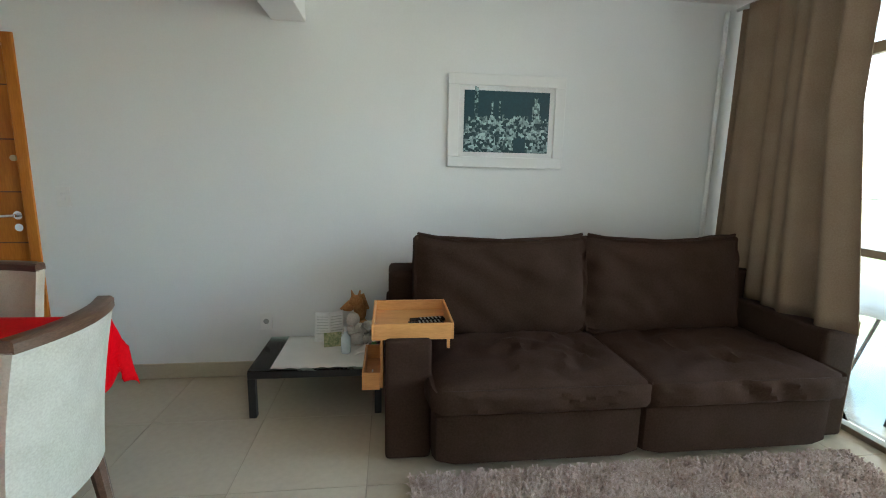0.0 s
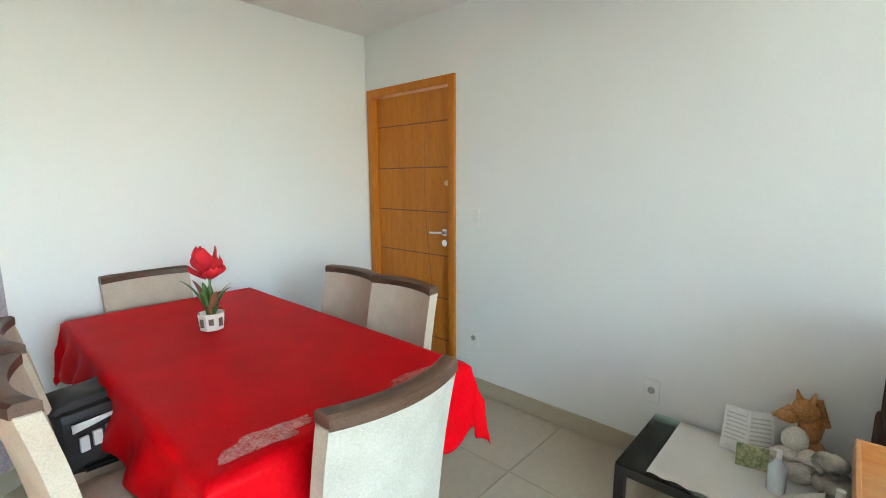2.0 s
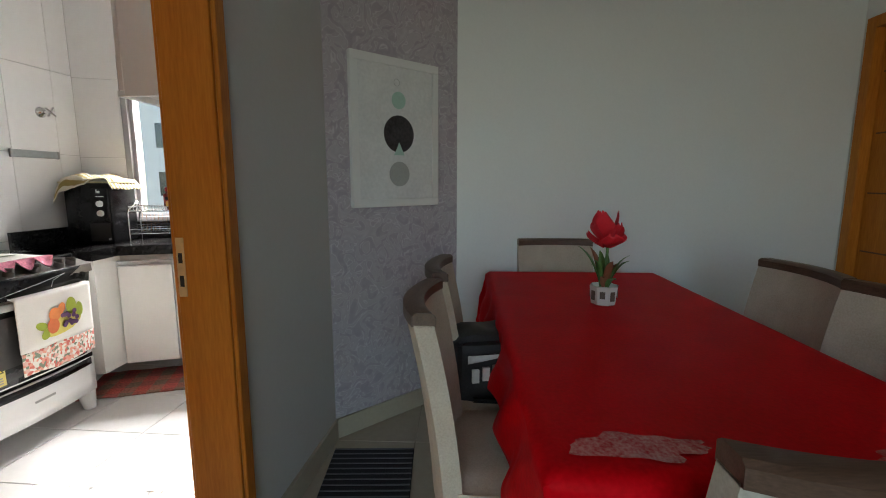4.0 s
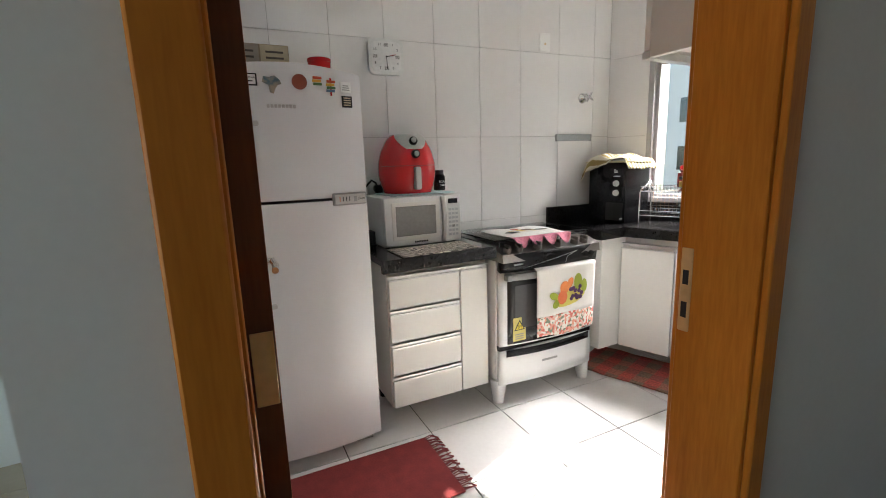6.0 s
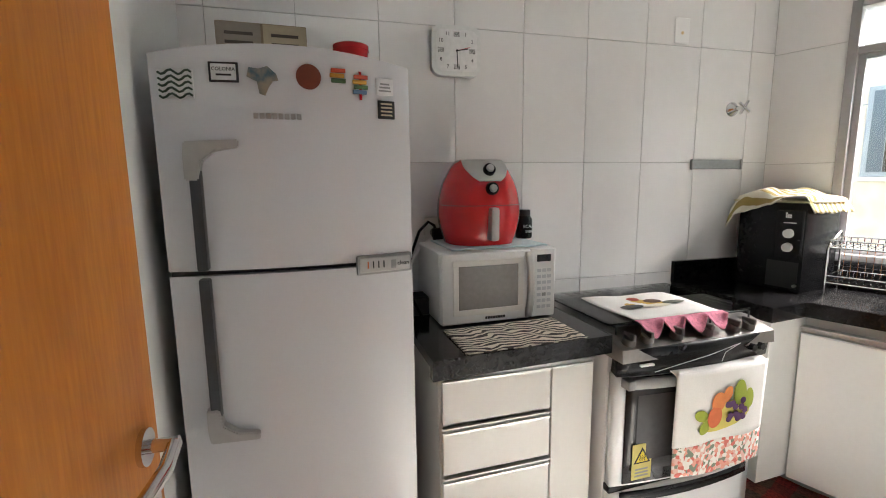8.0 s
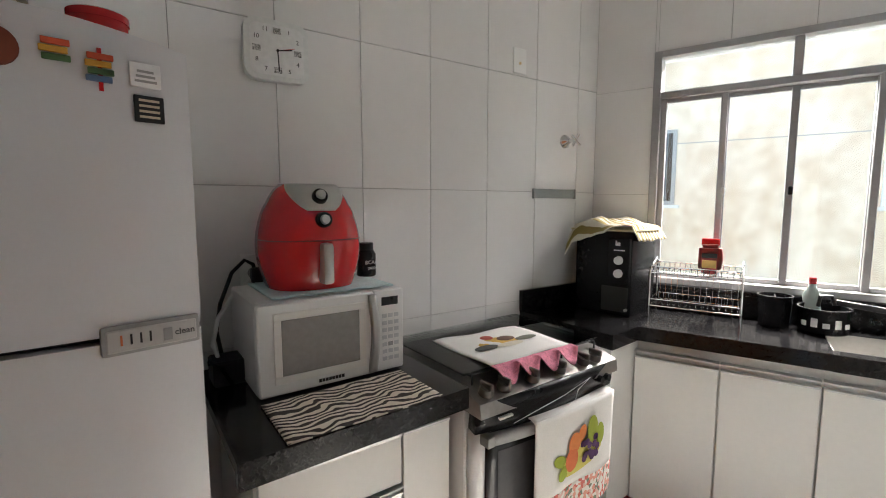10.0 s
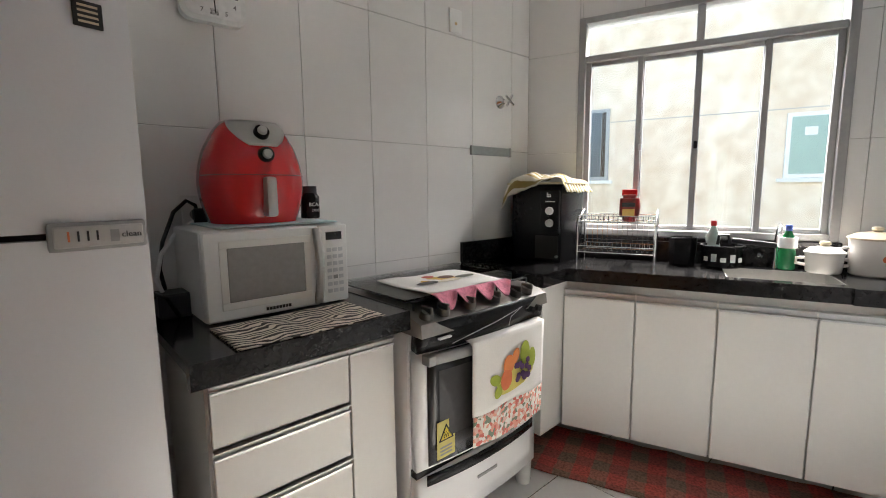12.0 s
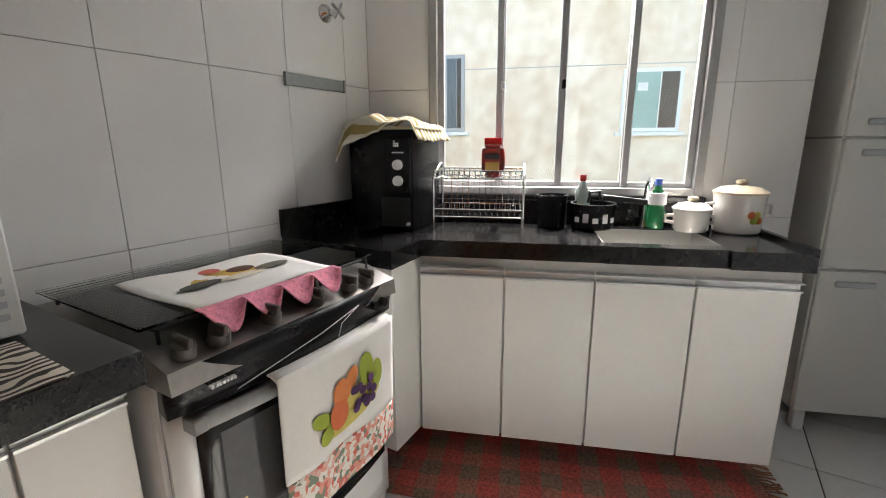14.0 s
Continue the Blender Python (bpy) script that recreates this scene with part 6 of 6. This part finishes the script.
part("black_cord", tube(NB(), [(0.50, 0.05, 0.93), (0.515, 0.06, 1.02), (0.50, 0.05, 1.10), (0.46, 0.03, 1.19), (0.42, 0.02, 1.225), (0.395, 0.02, 1.21), (0.39, 0.015, 1.19)], 0.006, 8), BLACK, cb)
part("white_cord", tube(NB(), [(0.52, 0.12, 0.95), (0.535, 0.12, 1.0), (0.515, 0.10, 1.07), (0.47, 0.06, 1.12), (0.42, 0.03, 1.15), (0.39, 0.02, 1.165)], 0.006, 8), WHITE, cb)
part("black_cord", tube(NB(), [(0.50, 0.20, 0.90), (0.53, 0.22, 0.96), (0.55, 0.16, 0.965), (0.54, 0.08, 0.93)], 0.006, 8), BLACK, cb)
part("plug", bx(0.365, 0.405, 0.012, 0.05, 1.15, 1.20, bev=0.006), MATTE, cb)
vr = thing("voltage_adapter", "black power adapter box on the worktop", "adapter", F @ pose(0.50, 0.13, 0.891))
part("case", bx(-0.045, 0.045, -0.05, 0.05, 0, 0.07, bev=0.006), MATTE, vr)
plate("wall_outlet", "white outlet on the kitchen tiles behind the microwave", K @ pose(0.39, 0.001, 1.18, 0, 0, 180), True)

ck = thing("wall_clock", "white square wall clock with rounded corners", "clock", K @ pose(0.296, 0.002, 1.879))
cs = bx(-0.098, 0.098, 0.0, 0.03, -0.092, 0.092)
bmesh.ops.bevel(cs, geom=[e for e in cs.edges if abs((e.verts[0].co - e.verts[1].co).normalized().y) > 0.9], offset=0.035, segments=6, affect="EDGES", profile=0.5)
part("case", cs, mat("pale_clock_plastic", (0.70, 0.71, 0.69), 0.4, bump=0), ck)
fc = bx(-0.082, 0.082, 0.0303, 0.032, -0.076, 0.076)
bmesh.ops.bevel(fc, geom=[e for e in fc.edges if abs((e.verts[0].co - e.verts[1].co).normalized().y) > 0.9], offset=0.025, segments=5, affect="EDGES", profile=0.5)
fco = part("face", fc, PRINTWHITE, ck)
for hr in range(1, 13):
    w = radians(30 * hr)
    k = 0.066 / max(abs(math.sin(w)), abs(math.cos(w)), 0.86)
    x, z = math.sin(w) * k * 0.95, math.cos(w) * k * 0.9
    if hr in (3, 6, 9, 12):
        part("small_mark", bx(-x - 0.012, -x + 0.012, 0.032, 0.0326, z - 0.009, z + 0.009, bev=0.0002), mat("blotched_mark", (0.02, 0.02, 0.02), 0.6, colour2=(0.75, 0.74, 0.72), scale=120, fine=260, bump=0), fco)
    else:
        letters(str(hr), 0.019, pose(-x, 0.0322, z, 90, 0, 180), INK, fco, "numeral")
for w, l_, r_, m_ in ((radians(80), 0.045, 0.0022, INK), (radians(177), 0.062, 0.0018, INK), (radians(75), 0.055, 0.0009, REDP)):
    part("clock_hand", tube(NB(), [(0, 0.0345, 0), (-l_ * math.sin(w), 0.0345, l_ * math.cos(w))], r_, 6), m_, ck)
part("hub", cyl(NB(), (0, 0.032, 0), (0, 0.037, 0), 0.004), INK, ck)
bp_ = thing("blank_plate", "white blank cover plate on the tiles", "cover plate", K @ pose(-0.767, 0.001, 2.037))
part("cover", bx(-0.04, 0.04, 0, 0.008, -0.055, 0.055, bev=0.003), WHITE, bp_)
part("cable_hole", cyl(NB(), (0, 0.007, -0.01), (0, 0.0095, -0.01), 0.007), BRASS, bp_)
vl = thing("gas_valve", "chrome wall valve with a cross handle", "valve", K @ pose(-1.085, 0.001, 1.708))
part("rosette", lathe(NB(), [(0.034, 0), (0.032, 0.006), (0.018, 0.018), (0.012, 0.03)], n=24), CHROME, vl).matrix_local = pose(0, 0, 0, -90)
cr = NB()
cyl(cr, (0, 0.02, 0), (0, 0.07, 0), 0.009)
for w in (0.6, 0.6 + math.pi / 2):
    cyl(cr, (-0.036 * math.cos(w), 0.066, -0.036 * math.sin(w)), (0.036 * math.cos(w), 0.066, 0.036 * math.sin(w)), 0.006)
part("cross_handle", cr, CHROME, vl)
sp_ = thing("wall_strip", "narrow grey metal strip fixed to the tiles", "rail", K @ pose(-1.012, 0.001, 1.45))
part("strip", bx(-0.146, 0.146, 0, 0.012, -0.022, 0.022, bev=0.002), mat("grey_satin_metal", (0.30, 0.32, 0.31), 0.3, 0.6, bump=0), sp_)
for x in (-0.144, 0.144):
    part("end_cap", bx(x - 0.006, x + 0.006, 0, 0.016, -0.024, 0.024, bev=0.002), GREYP, sp_)

wp = thing("water_purifier", "black water purifier with two white dials", "water purifier", W @ pose(0.17, 0.16, 0.891, 0, 0, -12))
part("body", bx(-0.14, 0.12, -0.14, 0.14, 0, 0.385, bev=0.012, seg=2), BLACK, wp)
fp_ = part("front_panel", bx(0.121, 0.135, 0.03, 0.135, 0.14, 0.355, bev=0.004), BLACK, wp)
for z in (0.255, 0.195):
    part("dial", cyl(NB(), (0.135, 0.085, z), (0.15, 0.085, z), 0.020, 0.018, 20), WHITE, fp_)
part("printed_mark", bx(0.135, 0.1358, 0.06, 0.11, 0.298, 0.303), PRINTWHITE, fp_)
ptn = NB()
for i in range(7):
    ball(ptn, (0.135, 0.07 + 0.008 * (i % 3), 0.325 + 0.008 * (i // 3)), 0.004, seg=8)
part("printed_ornament", ptn, PRINTWHITE, fp_)
part("drip_recess", bx(0.116, 0.122, 0.0, 0.125, 0.015, 0.13), INK, wp)
part("outlet_knob", cyl(NB(), (0.12, 0.12, 0.03), (0.135, 0.12, 0.03), 0.006), SILVER, wp)
dt = NB()


def heap(u, v):
    x, y = -0.16 + 0.33 * u, -0.185 + 0.365 * v
    over = max(0, x - 0.125) * max(0.0, min(1.0, 0.4 - y * 6)) + max(0, y - 0.145) * 0.9 + max(0, -y - 0.15) * 0.8
    ridge = 0.042 * math.exp(-((y + 0.04 + 0.25 * x) ** 2) * 260) + 0.026 * math.exp(-((y - 0.07 - 0.3 * x) ** 2) * 380)
    z = 0.404 + ridge * (0.7 + 0.5 * noise.noise(Vector((x * 8, 1, 0)))) + 0.014 * abs(noise.noise(Vector((x * 14, y * 14, 2)))) - over * 2.0
    return (x * 0.93 + 0.012 * noise.noise(Vector((y * 14, 5, 0))), y + 0.012 * noise.noise(Vector((x * 14, 9, 0))), z)


grid(dt, heap, 44, 44)
solo("dish_towel", dt, STRIPES, "crumpled cream and olive striped towel on the purifier", "towel", W @ pose(0.17, 0.16, 0.891, 0, 0, -12), smooth=70, solid=0.004)

solo("serving_plate", bx(-0.13, 0.13, -0.165, 0.165, 0.3855, 0.3945, bev=0.003), mat("pale_yellow_plastic", (0.62, 0.55, 0.33), 0.45, bump=0), "flat pale yellow tray under the towel", "tray", W @ pose(0.17, 0.16, 0.891, 0, 0, -12))
rk = thing("dish_rack", "two-tier chrome wire dish rack", "dish rack", W @ pose(0.13, 0.51, 0.891))
for y in (-0.175, 0.175):
    part("side_frame", tube(NB(), [(-0.09, y, 0.0), (-0.09, y, 0.23), (-0.06, y, 0.255), (0.09, y, 0.215), (0.115, y, 0.19), (0.115, y, 0.0)], 0.006, 8), CHROME, rk)
for z, x0, x1 in ((0.05, -0.085, 0.11), (0.20, -0.085, 0.11)):
    tier = NB()
    tube(tier, [(x0, -0.17, z), (x1, -0.17, z), (x1, 0.17, z), (x0, 0.17, z), (x0, -0.17, z)], 0.003, 6)
    tier = part("tier", tier, CHROME, rk, "chrome wire shelf")
    part("rim", tube(NB(), [(x0, -0.17, z + 0.03), (x1, -0.17, z + 0.03), (x1, 0.17, z + 0.03), (x0, 0.17, z + 0.03), (x0, -0.17, z + 0.03)], 0.0025, 6), CHROME, tier)
    for i in range(16):
        y = -0.165 + i * 0.022
        part("wire", tube(NB(), [(x0, y, z + 0.03), (x0 + 0.01, y, z), (x1 - 0.01, y, z), (x1, y, z + 0.03)], 0.0018, 5), CHROME, tier)
for i in range(14):
    y = -0.16 + i * 0.0246
    part("back_wire", tube(NB(), [(-0.088, y, 0.05), (-0.088, y, 0.20)], 0.0015, 5), CHROME, rk)
pk_ = thing("coffee_pack", "red and dark foil coffee pack with a folded top", "pack", W @ pose(0.095, 0.555, 1.096))
part("pack", cushion(NB(), -0.025, 0.025, -0.04, 0.04, 0, 0.12, 0.012, 6, 8, 0.01), mat("coffee_foil", (0.36, 0.02, 0.02), 0.35, colour2=(0.10, 0.03, 0.02), scale=14, fine=30, bump=0.01), pk_)
part("folded_top", bx(-0.006, 0.006, -0.035, 0.035, 0.118, 0.15, bev=0.003), REDP, pk_)
part("label_band", bx(0.027, 0.036, -0.028, 0.028, 0.02, 0.055, bev=0.002), mat("gold_band", (0.45, 0.28, 0.06), 0.4, bump=0), pk_)
part("label_band", bx(0.027, 0.0365, -0.030, 0.030, 0.065, 0.085, bev=0.002), INK, pk_)

uc = thing("utensil_holder", "black round utensil holder beside the sink", "holder", W @ pose(0.11, 0.80, 0.891))
cu_ = NB()
lathe(cu_, [(0.05, 0), (0.055, 0.004), (0.062, 0.125), (0.064, 0.13), (0.058, 0.13), (0.05, 0.02)], n=28)
part("cup", cu_, BLACK, uc)
part("divider", bx(-0.055, 0.055, -0.002, 0.002, 0.01, 0.125), BLACK, uc)
pn_ = thing("black_saucepan", "black patterned saucepan with a long handle", "saucepan", W @ pose(0.12, 0.96, 0.891))
part("pan", lathe(NB(), [(0.075, 0), (0.083, 0.006), (0.085, 0.095), (0.088, 0.10), (0.081, 0.10), (0.078, 0.02)], n=32), BLACK, pn_)
part("handle", bx(-0.012, 0.012, 0.02, 0.19, 0.115, 0.137, bev=0.006, seg=2, turn=pose(0, 0, 0, -6)), MATTE, pn_)
part("lid_knob", tube(NB(), [(0, -0.02, 0.10), (0, -0.015, 0.145), (0, 0.02, 0.145), (0, 0.03, 0.11)], 0.007, 8), MATTE, pn_)
for i in range(5):
    part("printed_mark", bx(0.0845, 0.087, -0.011, 0.011, 0.03, 0.05 + 0.015 * (i % 2), bev=0.001, turn=pose(0, 0, 0, 0, 0, -50 + i * 25)), PRINTWHITE, pn_)
for y, h_, mcol, capc, lab in ((0.925, 0.17, mat("clear_bottle_plastic", (0.55, 0.62, 0.58), 0.1, bump=0), REDP, "clear plastic bottle with a red cap"), (1.205, 0.16, mat("green_detergent", (0.02, 0.20, 0.07), 0.1, vary=0.1, bump=0, coat=0.5), plain("blue_cap", (0.05, 0.12, 0.45)), "green dish soap bottle with a white label")):
    d_ = thing("soap_bottle", lab, "bottle", W @ pose(0.045 if y < 1 else 0.09, y, 0.891))
    part("bottle", lathe(NB(), [(0.03, 0), (0.034, 0.005), (0.034, h_ * 0.45), (0.028, h_ * 0.6), (0.033, h_ * 0.75), (0.014, h_), (0.012, h_ + 0.01)], n=22), mcol, d_)
    part("cap", cyl(NB(), (0, 0, h_ + 0.01), (0, 0, h_ + 0.035), 0.013), capc, d_)
    if y > 1:
        part("label_band", lathe(NB(), [(0.0335, 0.095), (0.0345, 0.096), (0.0345, 0.14), (0.0335, 0.141)], n=22), PRINTWHITE, d_)
tp_ = thing("tap", "chrome kitchen tap with a tall spout", "tap", W @ pose(0.055, 1.14, 0.891))
part("spout", tube(NB(), [(0, 0.03, 0), (0, 0.03, 0.12), (0.01, 0.03, 0.17), (0.05, 0.03, 0.195), (0.10, 0.025, 0.185), (0.125, 0.02, 0.165)], 0.009, 10), CHROME, tp_)
part("base", cyl(NB(), (0, 0.03, 0), (0, 0.03, 0.03), 0.02, 0.014), CHROME, tp_)
part("knob", cyl(NB(), (0.02, -0.01, 0.05), (0.05, -0.03, 0.06), 0.014, 0.016, 8), glass("clear_knob", (0.85, 0.9, 0.92), 0.05), tp_)
for nm_, y, r, h_, lab in (("white_casserole", 1.325, 0.066, 0.08, "small white casserole with a beige knob lid"), ("ceramic_stockpot", 1.485, 0.086, 0.145, "large white pot with fruit decal and beige lid")):
    po = thing(nm_, lab, "pot", W @ pose(0.125, y, 0.891))
    part("pot", lathe(NB(), [(r * 0.85, 0), (r * 0.92, 0.006), (r, h_ * 0.9), (r * 1.02, h_), (r * 0.97, h_)], n=34), CERAMIC, po)
    ld = part("lid", lathe(NB(), [(r * 1.06, h_ + 0.001), (r * 1.08, h_ + 0.008), (r * 0.75, h_ + 0.025), (r * 0.25, h_ + 0.032)], n=34), CERAMIC if r < 0.08 else LID, po)
    part("lid_knob", lathe(NB(), [(0.010, h_ + 0.030), (0.020, h_ + 0.040), (0.018, h_ + 0.050), (0.006, h_ + 0.053)], n=18), LID, ld)
    for s in (-1, 1):
        part("handle", tube(NB(), [(0, s * r * 0.97, h_ * 0.75), (0, s * (r + 0.028), h_ * 0.72), (0, s * (r + 0.028), h_ * 0.45), (0, s * r * 0.93, h_ * 0.38)], 0.007, 8), CERAMIC, po)
    if r > 0.08:
        for i, c in enumerate((ORANGE2, YELF, GREENF, ORANGE)):
            b_ = NB()
            ball(b_, (r * 0.965 * math.cos(0.5 - i * 0.12), r * 0.965 * math.sin(0.5 - i * 0.12), 0.055 + 0.02 * (i % 2)), 0.014, (0.35, 1, 1), 10)
            part("fruit_decal", b_, c, po)

# ---- rugs ----
rg = thing("kitchen_rug", "long red and green plaid woven rug before the sink", "rug", W @ pose(0.0, 0.0, 0.0))
b = NB()
grid(b, lambda u, v: (0.27 + 0.40 * u + 0.012 * noise.noise(Vector((v * 5, 1, 0))), 0.12 + 1.46 * v, 0.010 + 0.004 * noise.noise(Vector((u * 4, v * 12, 0))) + 0.005 * max(0, math.sin(v * 17)) ** 6), 12, 60)
part("weave", b, PLAID, rg, solid=0.007)
fg_ = NB()
random.seed(5)
for i in range(34):
    x = 0.275 + i * 0.0118
    tube(fg_, [(x, 1.575, 0.012), (x + random.uniform(-0.01, 0.01), 1.61, 0.008), (x + random.uniform(-0.015, 0.015), 1.645, 0.004)], 0.003, 5)
part("fringe", fg_, mat("fringe_yarn", (0.35, 0.17, 0.10), 0.95), rg)
rr = thing("red_rug", "plain dark red rug with fringe before the fridge", "rug", F @ pose(0, 0, 0))
part("weave", bx(0.42, 1.12, 0.64, 1.05, 0.002, 0.012, bev=0.003), mat("dark_red_weave", (0.20, 0.025, 0.025), 0.95, vary=0.2, scale=20, fine=160, bump=0.06), rr)
fg_ = NB()
for i in range(36):
    y = 0.645 + i * 0.0113
    tube(fg_, [(0.425, y, 0.010), (0.39, y + random.uniform(-0.012, 0.012), 0.010), (0.36, y + random.uniform(-0.02, 0.02), 0.004)], 0.003, 5)
part("fringe", fg_, mat("dark_red_yarn", (0.17, 0.03, 0.03), 0.95), rr)

# ---- tall unit and wall cabinet ----
tu = thing("tall_cabinet", "tall white metal cabinet with three stacked doors", "cabinet", W @ pose(0.03, 1.85, 0.0))
part("body", bx(-0.42, -0.02, 0, 0.62, 0.10, 2.05, bev=0.004), CREAM, tu)
for z0, z1 in ((0.105, 0.725), (0.735, 1.235), (1.245, 2.045)):
    d = part("door", bx(-0.019, 0.0, 0.004, 0.616, z0, z1, bev=0.004), CREAM, tu)
    zh = z1 - 0.05 if z1 < 1.5 else z0 + 0.05
    part("handle", bx(0.0, 0.016, 0.06, 0.20, zh - 0.012, zh + 0.012, bev=0.005), ALU, d)
part("seam", bx(-0.415, -0.019, -0.0015, 0.001, 1.236, 1.244), GREYP, tu)
part("seam", bx(-0.415, -0.019, -0.0015, 0.001, 0.727, 0.733), GREYP, tu)
for x in (-0.38, -0.05):
    for y in (0.05, 0.57):
        part("leg", bx(x - 0.02, x + 0.02, y - 0.02, y + 0.02, 0, 0.10), WHITE, tu)
wc = thing("wall_cabinet", "off-white wall cabinet with a glossy underside", "cabinet", Matrix())
wcb = NB()
box(wcb, -1.64, -1.62, 0.806, 1.079, 1.56, 2.25, bev=0.001)
box(wcb, -2.05, -2.03, 0.806, 1.079, 1.56, 2.25, bev=0.001)
box(wcb, -2.03, -1.64, 0.806, 1.079, 1.585, 1.605)
box(wcb, -2.03, -1.64, 0.806, 1.079, 2.23, 2.25)
box(wcb, -2.03, -1.64, 1.065, 1.079, 1.605, 2.23)
part("body", wcb, CREAM, wc)
for x0, x1 in ((-2.048, -1.837), (-1.833, -1.622)):
    d = part("door", bx(x0, x1, 0.786, 0.804, 1.578, 2.248, bev=0.002), CREAM, wc)
    part("handle", bx(x0, x1, 0.780, 0.805, 1.558, 1.577, bev=0.001), ALU, d, "aluminium grip profile")

# ---- tiles, laid piece by piece ----
TILE_MESH = {}


def tile_piece(name, x0, x1, y0, y1, depth, material, parent, to_local, gap=0.0016):
    """One tile of that span; alike ones share a mesh."""
    w, h = round(x1 - x0 - gap, 4), round(y1 - y0 - gap, 4)
    if w < 0.006 or h < 0.006:
        return
    key = (w, h, depth, material.name)
    if key not in TILE_MESH:
        TILE_MESH[key] = finish(bx(-w / 2, w / 2, -h / 2, h / 2, -depth, 0, bev=0.0012), name, material, 40)
    ob = new(name, TILE_MESH[key])
    ob.parent = parent
    ob.matrix_local = to_local((x0 + x1) / 2, (y0 + y1) / 2)


def cut(rect, hole):
    """A rectangle less a hole, as up to four rectangles."""
    x0, x1, y0, y1 = rect
    a0, a1, b0, b1 = hole
    if x1 <= a0 or x0 >= a1 or y1 <= b0 or y0 >= b1:
        return [rect]
    out = []
    if x0 < a0:
        out.append((x0, a0, y0, y1))
    if x1 > a1:
        out.append((a1, x1, y0, y1))
    m0, m1 = max(x0, a0), min(x1, a1)
    if y0 < b0:
        out.append((m0, m1, y0, b0))
    if y1 > b1:
        out.append((m0, m1, b1, y1))
    return out


bpy.context.view_layer.update()
ws, ww = bpy.data.objects["wall_stove"], bpy.data.objects["wall_window"]
TW, TH, ROW0 = 0.2945, 0.517, 1.458
for i in range(-5, 5):
    for j in range(-3, 3):
        x0, x1, z0, z1 = max(-1.322, i * TW), min(1.30, (i + 1) * TW), max(0, ROW0 + j * TH), min(KH, ROW0 + (j + 1) * TH)
        if x1 > x0 and z1 > z0:
            tile_piece("tile", x0, x1, z0, z1, 0.007, KTILE, ws, lambda a, b: pose(a, 0.0, b, -90) @ pose(0, 0, 0, 0, 180, 0) @ pose(0, 0, 0, 0, 180, 0))
for i in range(-5, 2):
    for j in range(-3, 3):
        r = (max(0.0, 1.465 + i * TW), min(1.735, 1.465 + (i + 1) * TW), max(0, ROW0 - 0.01 + j * TH), min(KH, ROW0 - 0.01 + (j + 1) * TH))
        if r[1] > r[0] and r[3] > r[2]:
            for q in cut(r, (WY0, WY1, WZ0 - 0.022, WZ1)):
                tile_piece("tile", q[0], q[1], q[2], q[3], 0.007, KTILE, ww, lambda a, b: pose(0.0, a, b, 90, 0, 90))
KF = pose(-1.807, -0.76, 0, 0, 0, -2.6)
for fl, ylim in ((kfloor, (-0.9, 0.9)), (kfloor2, (0.9, 2.6))):
    for i in range(-9, 4):
        for j in range(-2, 8):
            x0, y0 = -0.045 + i * 0.4135, 0.60 + (j - 2) * 0.4135
            c = KF @ Vector((x0 + 0.2, y0 + 0.2, 0))
            lo, hi = (-4.7, -0.62) if fl is kfloor else (-4.7, -3.2)
            if ylim[0] < c.y <= ylim[1] and lo < c.x < hi and not (c.y > 0.9 and c.x > -3.2):
                tile_piece("tile", x0, x0 + 0.4135, y0, y0 + 0.4135, 0.0045, KFLOOR, fl, lambda a, b: KF @ pose(a, b, 0), 0.005)
for fl, (y0_, y1_), (x0_, x1_) in ((floor, (0.9, 4.06), (-2.8, 2.9)), (floor_south, (-1.0, 0.9), (-0.45, 2.9))):
    for i in range(-6, 6):
        for j in range(-8, 4):
            r = (max(x0_, 0.205 + i * 0.6), min(x1_, 0.805 + i * 0.6), max(y0_, 2.89 + j * 0.6), min(y1_, 3.49 + j * 0.6))
            if r[1] - r[0] < 0.02 or r[3] - r[2] < 0.02:
                continue
            if r[2] < 1.2 and fl is floor and r[0] < -1.5:
                r = (r[0], r[1], max(r[2], 1.1), r[3])
            if r[3] - r[2] > 0.02:
                tile_piece("floor_tile", *r, 0.0035, STONE, fl, lambda a, b: pose(a, b, 0), 0.003)
